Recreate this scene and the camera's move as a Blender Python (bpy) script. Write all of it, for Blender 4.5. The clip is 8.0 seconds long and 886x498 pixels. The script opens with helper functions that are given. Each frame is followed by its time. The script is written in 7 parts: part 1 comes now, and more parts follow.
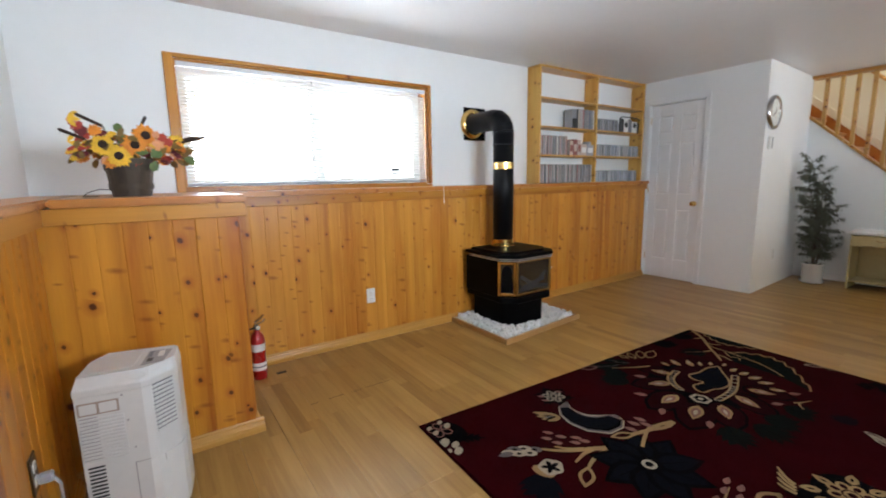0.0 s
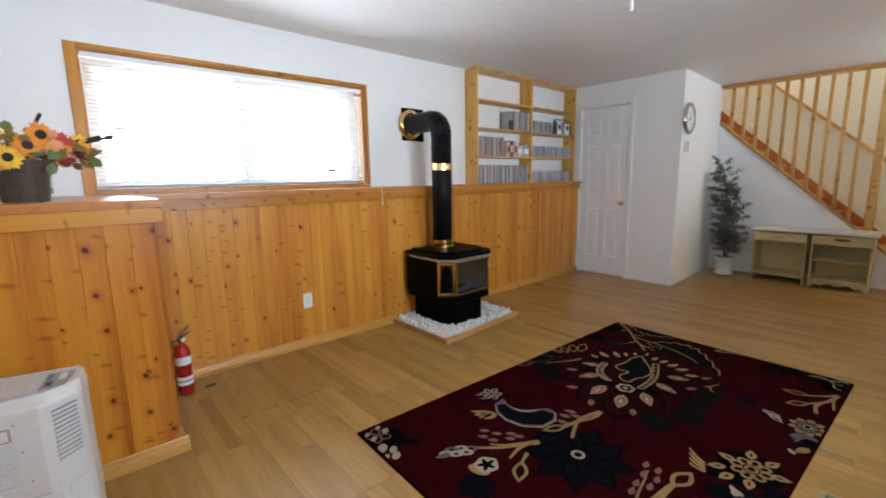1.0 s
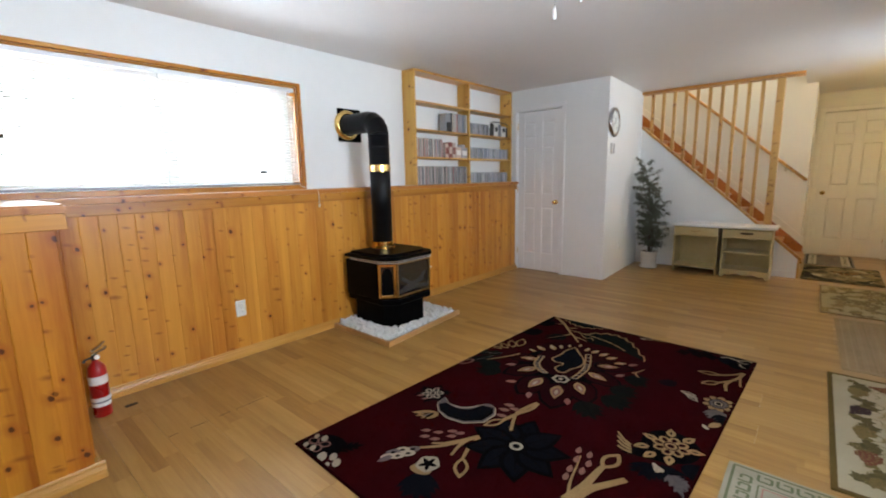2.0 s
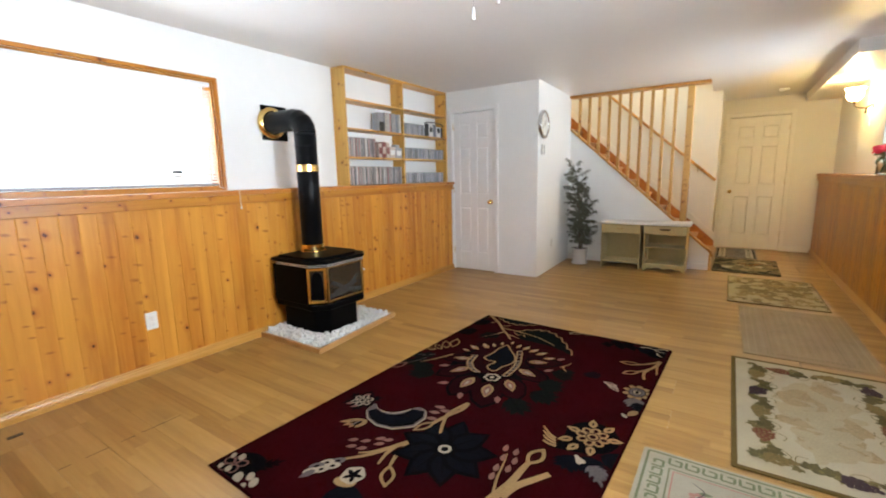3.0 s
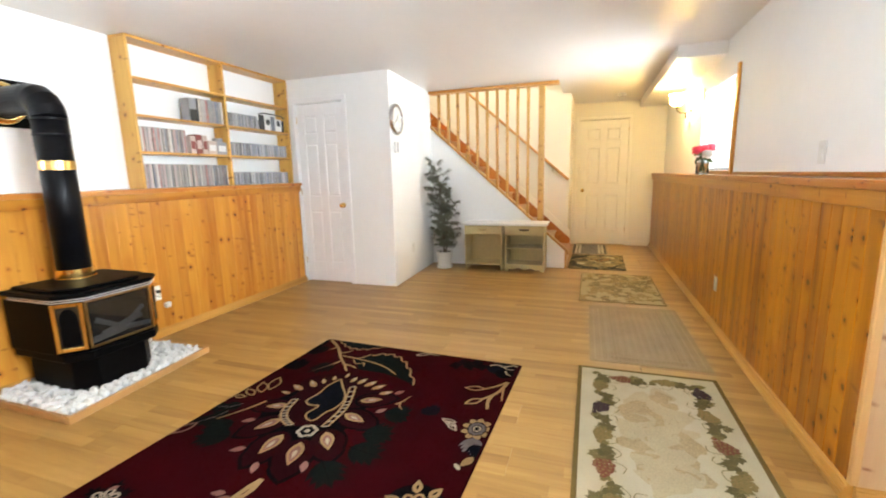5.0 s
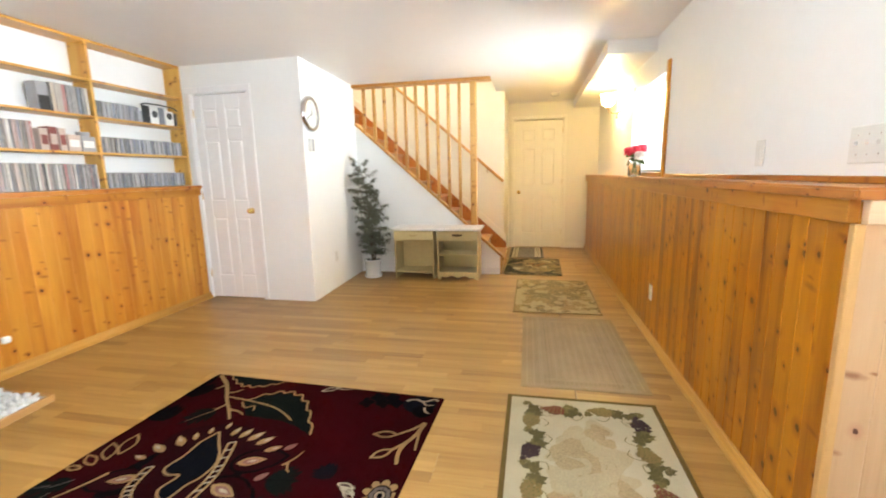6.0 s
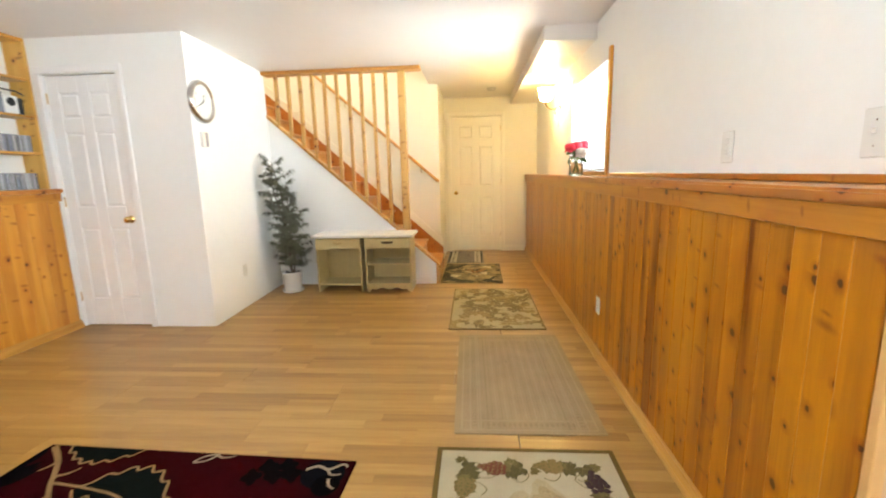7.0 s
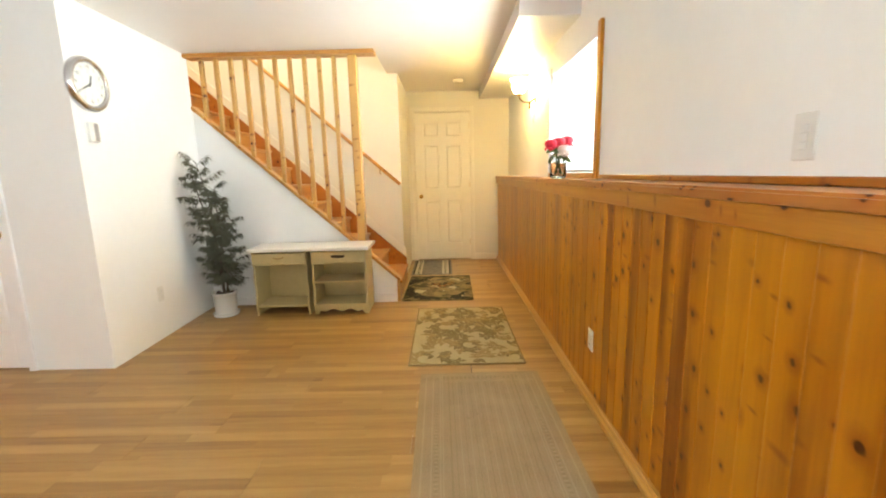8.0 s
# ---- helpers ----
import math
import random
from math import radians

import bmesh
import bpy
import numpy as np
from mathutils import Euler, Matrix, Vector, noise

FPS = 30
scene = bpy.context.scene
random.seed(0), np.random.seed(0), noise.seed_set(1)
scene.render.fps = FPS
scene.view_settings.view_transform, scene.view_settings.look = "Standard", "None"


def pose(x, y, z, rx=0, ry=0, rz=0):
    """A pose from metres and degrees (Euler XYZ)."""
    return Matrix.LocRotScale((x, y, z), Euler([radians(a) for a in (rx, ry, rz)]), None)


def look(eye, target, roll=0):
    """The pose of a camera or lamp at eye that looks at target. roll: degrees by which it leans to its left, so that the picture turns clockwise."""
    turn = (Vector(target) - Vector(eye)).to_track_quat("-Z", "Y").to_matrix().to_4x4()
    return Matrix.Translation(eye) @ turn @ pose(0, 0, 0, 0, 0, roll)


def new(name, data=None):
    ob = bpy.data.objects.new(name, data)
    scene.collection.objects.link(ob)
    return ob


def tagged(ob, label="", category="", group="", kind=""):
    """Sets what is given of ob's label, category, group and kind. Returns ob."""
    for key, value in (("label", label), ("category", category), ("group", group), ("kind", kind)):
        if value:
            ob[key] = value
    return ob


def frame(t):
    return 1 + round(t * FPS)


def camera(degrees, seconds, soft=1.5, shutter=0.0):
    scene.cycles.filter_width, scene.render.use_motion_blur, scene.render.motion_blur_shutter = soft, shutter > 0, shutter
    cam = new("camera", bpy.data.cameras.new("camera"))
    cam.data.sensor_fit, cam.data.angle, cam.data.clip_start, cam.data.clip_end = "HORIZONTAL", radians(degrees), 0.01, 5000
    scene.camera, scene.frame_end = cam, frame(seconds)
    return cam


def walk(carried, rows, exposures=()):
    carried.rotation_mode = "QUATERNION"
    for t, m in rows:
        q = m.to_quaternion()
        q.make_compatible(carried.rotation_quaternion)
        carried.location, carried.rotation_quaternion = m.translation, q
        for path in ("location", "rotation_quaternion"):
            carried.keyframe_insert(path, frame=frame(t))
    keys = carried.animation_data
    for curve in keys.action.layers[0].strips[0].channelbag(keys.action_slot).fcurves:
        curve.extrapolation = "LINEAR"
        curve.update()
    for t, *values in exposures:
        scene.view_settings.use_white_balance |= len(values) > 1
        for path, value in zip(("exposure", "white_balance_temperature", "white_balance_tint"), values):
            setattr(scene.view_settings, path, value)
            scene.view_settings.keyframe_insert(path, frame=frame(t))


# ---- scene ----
cam = camera(91.8, 8.0, 1.9, 0.4)
PATH = [
    (0, (0.199, 0.138, 1.210), (1.312, 1.769, 0.896), -1.02),
    (0.5, (0.221, 0.125, 1.216), (1.433, 1.684, 0.898), -1.06),
    (1, (0.246, 0.108, 1.237), (1.554, 1.584, 0.908), -0.91),
    (1.5, (0.262, 0.094, 1.236), (1.663, 1.483, 0.908), -1.05),
    (3, (0.362, 0.021, 1.232), (2.003, 1.115, 0.901), -1.24),
    (3.5, (0.493, -0.009, 1.223), (2.202, 0.977, 0.892), -1.27),
    (4, (0.634, -0.050, 1.231), (2.398, 0.830, 0.895), -1.34),
    (4.5, (0.805, -0.075, 1.215), (2.624, 0.686, 0.877), -1.38),
    (6, (1.446, -0.183, 1.222), (3.375, 0.218, 0.879), -1.25),
    (6.5, (1.702, -0.216, 1.210), (3.654, 0.054, 0.866), -1.29),
    (7, (1.958, -0.243, 1.216), (3.922, -0.097, 0.867), -1.41),
    (7.5, (2.258, -0.272, 1.217), (4.227, -0.220, 0.870), -1.31),
    (8, (2.575, -0.293, 1.218), (4.545, -0.281, 0.871), -1.45),
]
# seconds, stops, kelvin, tint: the picture brightens and warms on the way
EXPOSURES = [(0.0, -0.95, 6050, 9), (1.5, -0.93, 6050, 9), (3.0, -0.35, 6250, 9), (4.5, 0.14, 6400, 8), (6.5, 0.30, 6550, 7), (8.0, 0.19, 6850, 5)]
walk(cam, [(t, look(eye, target, roll)) for t, eye, target, roll in PATH], EXPOSURES)
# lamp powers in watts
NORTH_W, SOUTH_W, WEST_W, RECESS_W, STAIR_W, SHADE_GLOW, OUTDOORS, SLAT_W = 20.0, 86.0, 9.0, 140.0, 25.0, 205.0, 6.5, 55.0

# ---- light, sky, exposure ----
world = bpy.data.worlds.new("daylight")
scene.world = world
world.use_nodes = True
wn = world.node_tree
sky = wn.nodes.new("ShaderNodeTexSky")
sky.sky_type, sky.sun_disc = "NISHITA", False
sky.sun_elevation, sky.sun_rotation = radians(53), radians(90)
wn.links.new(sky.outputs["Color"], wn.nodes["Background"].inputs["Color"])
wn.nodes["Background"].inputs["Strength"].default_value = 0.12


def area_lamp(name, m, w, h, watts, colour, spread=180):
    lamp = bpy.data.lights.new(name, "AREA")
    lamp.shape, lamp.size, lamp.size_y, lamp.energy, lamp.color = "RECTANGLE", w, h, watts, colour
    lamp.spread = radians(spread)
    ob = new(name, lamp)
    ob.matrix_world = m
    return ob


DAY, WALL_W = (0.84, 0.92, 1.0), -0.325
sun = bpy.data.lights.new("sun", "SUN")
sun.energy, sun.angle, sun.color = 3.0, radians(0.5), (1.0, 0.95, 0.88)
new("sun", sun).matrix_world = look((0, 0, 0), (-0.60, 0.05, -0.80))

area_lamp("window_daylight_north", look((1.298, 3.336, 1.558), (1.298, 0, 1.75)), 1.645, 0.66, NORTH_W, DAY, 140)
area_lamp("daylight_behind_blind", look((1.295, 3.57, 1.60), (1.295, 0, 1.45)), 1.68, 0.64, SLAT_W, DAY)
area_lamp("window_daylight_south", look((5.66, -1.42, 1.60), (5.66, 3, 0.1)), 0.98, 0.62, SOUTH_W, DAY, 130)
area_lamp("window_daylight_west", look((WALL_W - 0.12, -0.55, 1.60), (3, -0.45, 2.4)), 1.1, 0.74, WEST_W, DAY)
area_lamp("window_daylight_recess", look((1.60, -1.50, 1.60), (1.60, 3, 3.2)), 1.3, 0.70, RECESS_W, DAY, 140)
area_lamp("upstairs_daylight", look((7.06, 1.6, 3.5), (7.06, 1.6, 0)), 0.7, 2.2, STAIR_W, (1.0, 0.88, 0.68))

# ---- materials ----
class Nodes:
    """Shorthand to build one node material."""

    def __init__(self, name):
        self.mat = bpy.data.materials.new(name)
        self.mat.use_nodes = True
        self.t = self.mat.node_tree
        self.bsdf = self.t.nodes["Principled BSDF"]

    def put(self, socket, value):
        if isinstance(value, bpy.types.NodeSocket):
            self.t.links.new(value, socket)
        elif isinstance(value, (tuple, list)) and len(value) == 3 and socket.type == "RGBA":
            socket.default_value = (*value, 1)
        else:
            socket.default_value = value

    def node(self, kind, out=0, props={}, **ins):
        n = self.t.nodes.new("ShaderNode" + kind)
        if "operation" in props:
            n.operation = props["operation"]
        if "dims" in props:
            n.noise_dimensions = props["dims"]
        if "wave" in props:
            n.wave_type = props["wave"]
        for k, v in ins.items():
            key = int(k[1:]) if k[0] == "i" and k[1:].isdigit() else k.replace("_", " ")
            self.put(n.inputs[key], v)
        return n.outputs[out]

    def math(self, op, a, b=0.0, c=0.0):
        return self.node("Math", 0, {"operation": op}, i0=a, i1=b, i2=c)

    def vec(self, op, a, b=(0, 0, 0)):
        return self.node("VectorMath", 0, {"operation": op}, i0=a, i1=b)

    def coords(self, stretch=(1, 1, 1), shake=0.0):
        """Object coordinates in metres, stretched, and shifted by a random amount for each object."""
        p = self.node("TexCoord", 3)
        p = self.vec("MULTIPLY", p, stretch)
        if shake:
            r = self.node("ObjectInfo", 5)
            off = self.node("CombineXYZ", 0, i0=self.math("MULTIPLY", r, shake), i1=self.math("MULTIPLY", r, shake * 1.7), i2=self.math("MULTIPLY", r, shake * 2.3))
            p = self.vec("ADD", p, off)
        return p

    def noise(self, p, scale, detail=3.0, rough=0.55, distort=0.0):
        return self.node("TexNoise", 0, Vector=p, Scale=scale, Detail=detail, Roughness=rough, Distortion=distort)

    def ramp(self, fac, *stops):
        n = self.t.nodes.new("ShaderNodeValToRGB")
        while len(n.color_ramp.elements) < len(stops):
            n.color_ramp.elements.new(0.5)
        for e, (pos, col) in zip(n.color_ramp.elements, stops):
            e.position, e.color = pos, (*col, 1) if isinstance(col, tuple) else (col, col, col, 1)
        self.put(n.inputs[0], fac)
        return n.outputs[0]

    def mix(self, fac, a, b, kind="MIX"):
        n = self.t.nodes.new("ShaderNodeMix")
        n.data_type, n.blend_type = "RGBA", kind
        self.put(n.inputs[0], fac), self.put(n.inputs[6], a), self.put(n.inputs[7], b)
        return n.outputs[2]

    def bump(self, height, strength=0.2, distance=0.002):
        self.put(self.bsdf.inputs["Normal"], self.node("Bump", 0, Strength=strength, Distance=distance, Height=height))

    def done(self, colour, rough=0.5, **more):
        self.put(self.bsdf.inputs["Base Color"], colour)
        self.put(self.bsdf.inputs["Roughness"], rough)
        for k, v in more.items():
            self.put(self.bsdf.inputs[k.replace("_", " ")], v)
        return self.mat


def plain(name, colour, rough=0.5, spread=0.12, scale=40.0, bump=0.0, **more):
    """A nearly even surface with faint mottling at two scales."""
    n = Nodes(name)
    p = n.coords()
    a, b = n.noise(p, scale), n.noise(p, scale * 0.12, 2)
    f = n.math("ADD", n.math("MULTIPLY", a, 0.5), n.math("MULTIPLY", b, 0.5))
    dark, light = tuple(c * (1 - spread) for c in colour), tuple(min(1, c * (1 + spread)) for c in colour)
    if bump:
        n.bump(a, bump, 0.001)
    return n.done(n.ramp(f, (0.3, dark), (0.7, light)), n.math("ADD", n.math("MULTIPLY", b, 0.12), rough - 0.06), **more)


def pine(name, axis="z", dark=(0.29, 0.078, 0.004), light=(0.60, 0.262, 0.024), knots=True, rough=0.34, shake=37.0, tone=0.22, streaks=0.25, shine=0.25, dots=0.36, smears=0.46):
    """Varnished knotty pine; axis: the way of the grain."""
    n = Nodes(name)
    along = {"x": (0.05, 1, 1), "y": (1, 0.05, 1), "z": (1, 1, 0.05)}[axis]
    p = n.coords(along, shake)
    grain = n.noise(p, 46, 5, 0.6, 0.6)
    broad = n.noise(p, 7, 2, 0.5, 0.5)
    own = n.node("ObjectInfo", 5)
    thread = n.noise(p, 190, 3, 0.6)
    f = n.math("ADD", n.math("ADD", n.math("MULTIPLY", grain, 0.22), n.math("MULTIPLY", thread, 0.10)), n.math("MULTIPLY", broad, 0.68))
    f = n.math("ADD", f, n.math("MULTIPLY", n.math("SUBTRACT", own, 0.5), tone * 0.5))
    col = n.ramp(f, (0.34, dark), (0.48, tuple(a * 0.4 + b * 0.6 for a, b in zip(dark, light))), (0.64, light))
    if knots:
        q = n.coords((1, 1, 1), 61.0)
        sep = n.node("SeparateXYZ", 0, i0=q).node
        k = "xyz".index(axis)
        a = n.math("ADD", sep.outputs[(k + 1) % 3], sep.outputs[(k + 2) % 3])
        l = sep.outputs[k]
        wob = n.math("SUBTRACT", n.noise(q, 60.0, 2), 0.5)
        wob2 = n.math("SUBTRACT", n.noise(n.vec("ADD", q, (7.3, 2.1, 5.7)), 60.0, 2), 0.5)

        def cells(across, length, slant, keep, spread):
            """Scattered spots: distance from the middle over a size by chance, and which are kept."""
            u = n.math("ADD", n.math("MULTIPLY", a, across), n.math("MULTIPLY", wob, 0.07))
            w = n.math("ADD", n.math("ADD", n.math("MULTIPLY", l, length), n.math("MULTIPLY", wob2, 0.07)), n.math("MULTIPLY", a, slant))
            vor = n.t.nodes.new("ShaderNodeTexVoronoi")
            vor.voronoi_dimensions = "2D"
            n.put(vor.inputs["Vector"], n.node("CombineXYZ", 0, i0=u, i1=w, i2=0.0))
            n.put(vor.inputs["Scale"], 1.0)
            pick = n.node("SeparateXYZ", 0, i0=vor.outputs["Color"]).node
            size = n.math("ADD", n.math("MULTIPLY", n.math("MULTIPLY", pick.outputs[1], pick.outputs[1]), spread), 0.40)
            return n.math("DIVIDE", vor.outputs["Distance"], size), n.ramp(pick.outputs[0], (keep, 0.0), (keep + 0.02, 1.0))

        d, kept = cells(7.6, 6.6, 1.3, dots, 0.55)
        halo = n.math("MULTIPLY", n.ramp(d, (0.10, 1.0), (0.36, 0.0)), kept)
        core = n.math("MULTIPLY", n.ramp(d, (0.075, 1.0), (0.115, 0.0)), kept)
        d2, kept2 = cells(4.6, 13.0, 2.0, smears, 0.6)
        spike = n.math("MULTIPLY", n.ramp(d2, (0.05, 1.0), (0.22, 0.0)), kept2)
        blush = n.ramp(n.noise(n.coords(tuple(0.35 if v < 1 else 1 for v in along), 13.0), 5.0, 2, 0.5, 0.4), (0.52, 0.0), (0.72, 1.0))
        streak = n.math("MULTIPLY", n.ramp(n.noise(p, 17, 3, 0.6, 0.3), (0.50, 0.0), (0.70, 1.0)), n.ramp(own, (0.45, 0.25), (0.60, 1.0)))
        col = n.mix(n.math("MULTIPLY", streak, streaks), col, tuple(v * 0.78 for v in dark))
        col = n.mix(n.math("MULTIPLY", blush, 0.40), col, (dark[0] * 1.25, dark[1] * 1.1, dark[2]))
        col = n.mix(n.math("MULTIPLY", halo, 0.60), col, (dark[0] * 1.05, dark[1] * 0.85, dark[2]))
        col = n.mix(n.math("MULTIPLY", spike, 0.70), col, (0.20, 0.050, 0.006))
        col = n.mix(n.math("MULTIPLY", core, 0.94), col, (0.060, 0.011, 0.002))
    n.bump(grain, 0.12, 0.0006)
    return n.done(col, n.math("ADD", n.math("MULTIPLY", broad, 0.15), rough - 0.07), Specular_IOR_Level=shine, Coat_Weight=shine, Coat_Roughness=0.29)


def wall_paint(name, colour, rough=0.6, relief=0.25):
    n = Nodes(name)
    p = n.coords()
    fine, mid, broad = n.noise(p, 90, 4), n.noise(p, 14, 3), n.noise(p, 1.3, 3)
    f = n.math("ADD", n.math("MULTIPLY", mid, 0.35), n.math("MULTIPLY", broad, 0.65))
    n.bump(n.math("ADD", n.math("MULTIPLY", fine, 0.6), n.math("MULTIPLY", mid, 0.8)), relief, 0.002)
    col = n.ramp(f, (0.30, tuple(c * 0.965 for c in colour)), (0.62, colour))
    return n.done(col, rough)


def laminate(name):
    """Three-strip laminate: strips run along local y, with short staggered pieces in each plank."""
    n = Nodes(name)
    p = n.node("TexCoord", 3)
    s = n.node("SeparateXYZ", 0, i0=p)
    sep = s.node
    x, y = sep.outputs[0], sep.outputs[1]
    r = n.node("ObjectInfo", 5)
    strip = n.math("FLOOR", n.math("DIVIDE", n.math("ADD", x, 0.0007), 0.064))
    seed = n.math("ADD", n.math("MULTIPLY", strip, 3.37), n.math("MULTIPLY", r, 51.0))
    hop = n.noise(n.node("CombineXYZ", 0, i0=seed, i1=4.5, i2=0.5), 1.0, 0.0)
    piece = n.math("FLOOR", n.math("ADD", n.math("DIVIDE", y, 0.85), n.math("MULTIPLY", hop, 9.0)))
    shade = n.noise(n.node("CombineXYZ", 0, i0=seed, i1=n.math("MULTIPLY", piece, 2.71), i2=0.5), 1.0, 0.0)
    g = n.vec("MULTIPLY", p, (1, 0.05, 1))
    g = n.vec("ADD", g, n.node("CombineXYZ", 0, i0=n.math("MULTIPLY", shade, 5.0), i1=n.math("MULTIPLY", r, 23.0), i2=0.0))
    grain, fleck = n.noise(g, 30, 5, 0.58, 0.5), n.noise(g, 160, 2)
    f = n.math("ADD", n.math("ADD", n.math("MULTIPLY", shade, 0.40), 0.06), n.math("ADD", n.math("MULTIPLY", grain, 0.36), n.math("MULTIPLY", fleck, 0.12)))
    col = n.ramp(f, (0.30, (0.215, 0.100, 0.020)), (0.50, (0.345, 0.192, 0.051)), (0.70, (0.475, 0.292, 0.098)))
    n.bump(fleck, 0.05, 0.0005)
    wear = n.noise(p, 2.5, 3)
    return n.done(col, n.math("ADD", n.math("MULTIPLY", wear, 0.10), 0.285), Specular_IOR_Level=0.48)


def pile(name, colour, spread=0.35, scale=260.0):
    """Cut carpet pile: rough, speckled, brushed in broad patches."""
    n = Nodes(name)
    p = n.coords()
    fine, broad = n.noise(p, scale, 2), n.noise(p, 5, 3)
    f = n.math("ADD", n.math("MULTIPLY", fine, 0.6), n.math("MULTIPLY", broad, 0.4))
    n.bump(fine, 0.5, 0.002)
    dark, light = tuple(c * (1 - spread) for c in colour), tuple(min(1, c * (1 + spread)) for c in colour)
    return n.done(n.ramp(f, (0.3, dark), (0.7, light)), 0.97, Specular_IOR_Level=0.02)


def figured(name, a, b, c, scale, seed=0.0):
    """A woven mat with scrolling leafy figures in three colours."""
    n = Nodes(name)
    p = n.vec("ADD", n.coords(), (seed, seed * 0.7, 0))
    w1 = n.noise(p, scale * 2.6, 1.5, 0.5, 2.2)
    w2 = n.noise(p, scale * 1.6, 2, 0.5, 1.5)
    fine = n.noise(p, 320, 2)
    col = n.mix(n.ramp(w1, (0.47, 0.0), (0.53, 1.0)), a, b)
    col = n.mix(n.ramp(w2, (0.54, 0.0), (0.60, 1.0)), col, c)
    col = n.mix(n.math("MULTIPLY", fine, 0.3), col, (0.03, 0.03, 0.02))
    n.bump(fine, 0.4, 0.0015)
    return n.done(col, 0.95, Specular_IOR_Level=0.08)


def varied(name, *colours, rough=0.35):
    """A colour of its own for each object, picked by chance, with a printed mottle."""
    n = Nodes(name)
    r = n.node("ObjectInfo", 5)
    k = n.t.nodes.new("ShaderNodeValToRGB")
    k.color_ramp.interpolation = "CONSTANT"
    while len(k.color_ramp.elements) < len(colours):
        k.color_ramp.elements.new(0.5)
    for i, (e, c) in enumerate(zip(k.color_ramp.elements, colours)):
        e.position, e.color = i / len(colours), (*c, 1)
    n.put(k.inputs[0], r)
    p = n.coords((1, 1, 0.5), 19.0)
    f = n.noise(p, 45, 3)
    col = n.mix(n.ramp(f, (0.52, 0.0), (0.62, 0.4)), k.outputs[0], (0.46, 0.43, 0.40))
    return n.done(col, rough)


def glow(name, colour, strength):
    n = Nodes(name)
    return n.done(colour, 0.5, Emission_Color=(*colour, 1), Emission_Strength=strength)


PINE_Z = pine("knotty_pine_board", "z")
PINE_SMEARED = pine("wavy_knotted_pine_board", "z", (0.34, 0.105, 0.009), (0.62, 0.288, 0.040), tone=0.16, streaks=0.12, dots=0.68, smears=0.46)
# darker copy of the board pine: the south wall's shade is in its colour
PINE_SHADED = pine("shaded_orange_pine_board", "z", (0.195, 0.045, 0.002), (0.545, 0.222, 0.008), tone=0.16, streaks=0.30, shine=0.28, dots=0.22, smears=0.66)
# three paler copies of the pine: window glare on the end face, as colour
PINE_GLARE = pine("glare_pine_board", "z", (0.46, 0.29, 0.15), (0.62, 0.43, 0.25))
GLARE_X = pine("glare_pine_trim", "x", (0.60, 0.43, 0.26), (0.78, 0.62, 0.42), False, tone=0.1)
GLARE_Z = pine("glare_pine_bead", "z", (0.50, 0.28, 0.10), (0.66, 0.42, 0.17), False, tone=0.1)
TRIM_X = pine("pine_trim_along", "x", (0.31, 0.100, 0.007), (0.52, 0.235, 0.026), tone=0.1)
BASE_X = pine("baseboard_pine", "x", (0.36, 0.16, 0.024), (0.54, 0.29, 0.065), False, tone=0.1)
TRIM_Z = pine("pine_trim_upright", "z", knots=False, tone=0.2)
CAP_X = pine("ledge_cap_along", "x", (0.34, 0.115, 0.020), (0.52, 0.215, 0.042), True, 0.37, 11.0, 0.1)
CAP_Y = pine("ledge_cap_across", "y", (0.34, 0.115, 0.020), (0.52, 0.215, 0.042), True, 0.37, 11.0, 0.1)
SHELF_X = pine("shelf_pine_along", "x", (0.47, 0.22, 0.035), (0.68, 0.38, 0.085), True, 0.4, 5.0, 0.2)
SHELF_Z = pine("shelf_pine_upright", "z", (0.50, 0.25, 0.04), (0.70, 0.42, 0.10), True, 0.4, 5.0, 0.2)
RAIL_Z = pine("baluster_pine", "z", (0.40, 0.205, 0.050), (0.60, 0.365, 0.115), True, 0.4, 23.0, 0.3)
RAIL_Y = pine("rail_pine", "y", (0.42, 0.19, 0.042), (0.60, 0.31, 0.085), True, 0.35, 9.0, 0.2)
STAIR_Y = pine("stair_pine", "y", (0.28, 0.085, 0.012), (0.44, 0.16, 0.028), True, 0.35, 29.0, 0.3)
STAIR_X = pine("tread_pine", "x", (0.34, 0.135, 0.022), (0.50, 0.24, 0.055), True, 0.35, 29.0, 0.3)
SLOPE_Y = pine("stair_cap_pine", "y", (0.40, 0.19, 0.045), (0.58, 0.33, 0.10), True, 0.35, 29.0, 0.3)
WHITE_WALL = wall_paint("white_wall_paint", (0.86, 0.87, 0.86))
CREAM_WALL = wall_paint("cream_wall_paint", (0.81, 0.77, 0.65))
CEILING = wall_paint("ceiling_paint", (0.80, 0.78, 0.76), 0.40, 0.06)
DOOR_WHITE = plain("white_door_paint", (0.85, 0.85, 0.85), 0.4, 0.03, 12)
DOOR_CREAM = plain("cream_door_paint", (0.85, 0.81, 0.69), 0.4, 0.03, 12)
FLOOR = laminate("three_strip_laminate")
UNDERLAY = plain("underlay", (0.10, 0.06, 0.03), 0.9)
BLACK = plain("black_stove_enamel", (0.0025, 0.0025, 0.0025), 0.45, 0.3, 90, 0.1, Specular_IOR_Level=0.03)
PIPE_BLACK = plain("black_stove_pipe", (0.004, 0.004, 0.005), 0.36, 0.3, 60, Specular_IOR_Level=0.14)
BRASS = plain("polished_brass", (0.78, 0.55, 0.20), 0.18, 0.1, 30, Metallic=1.0)
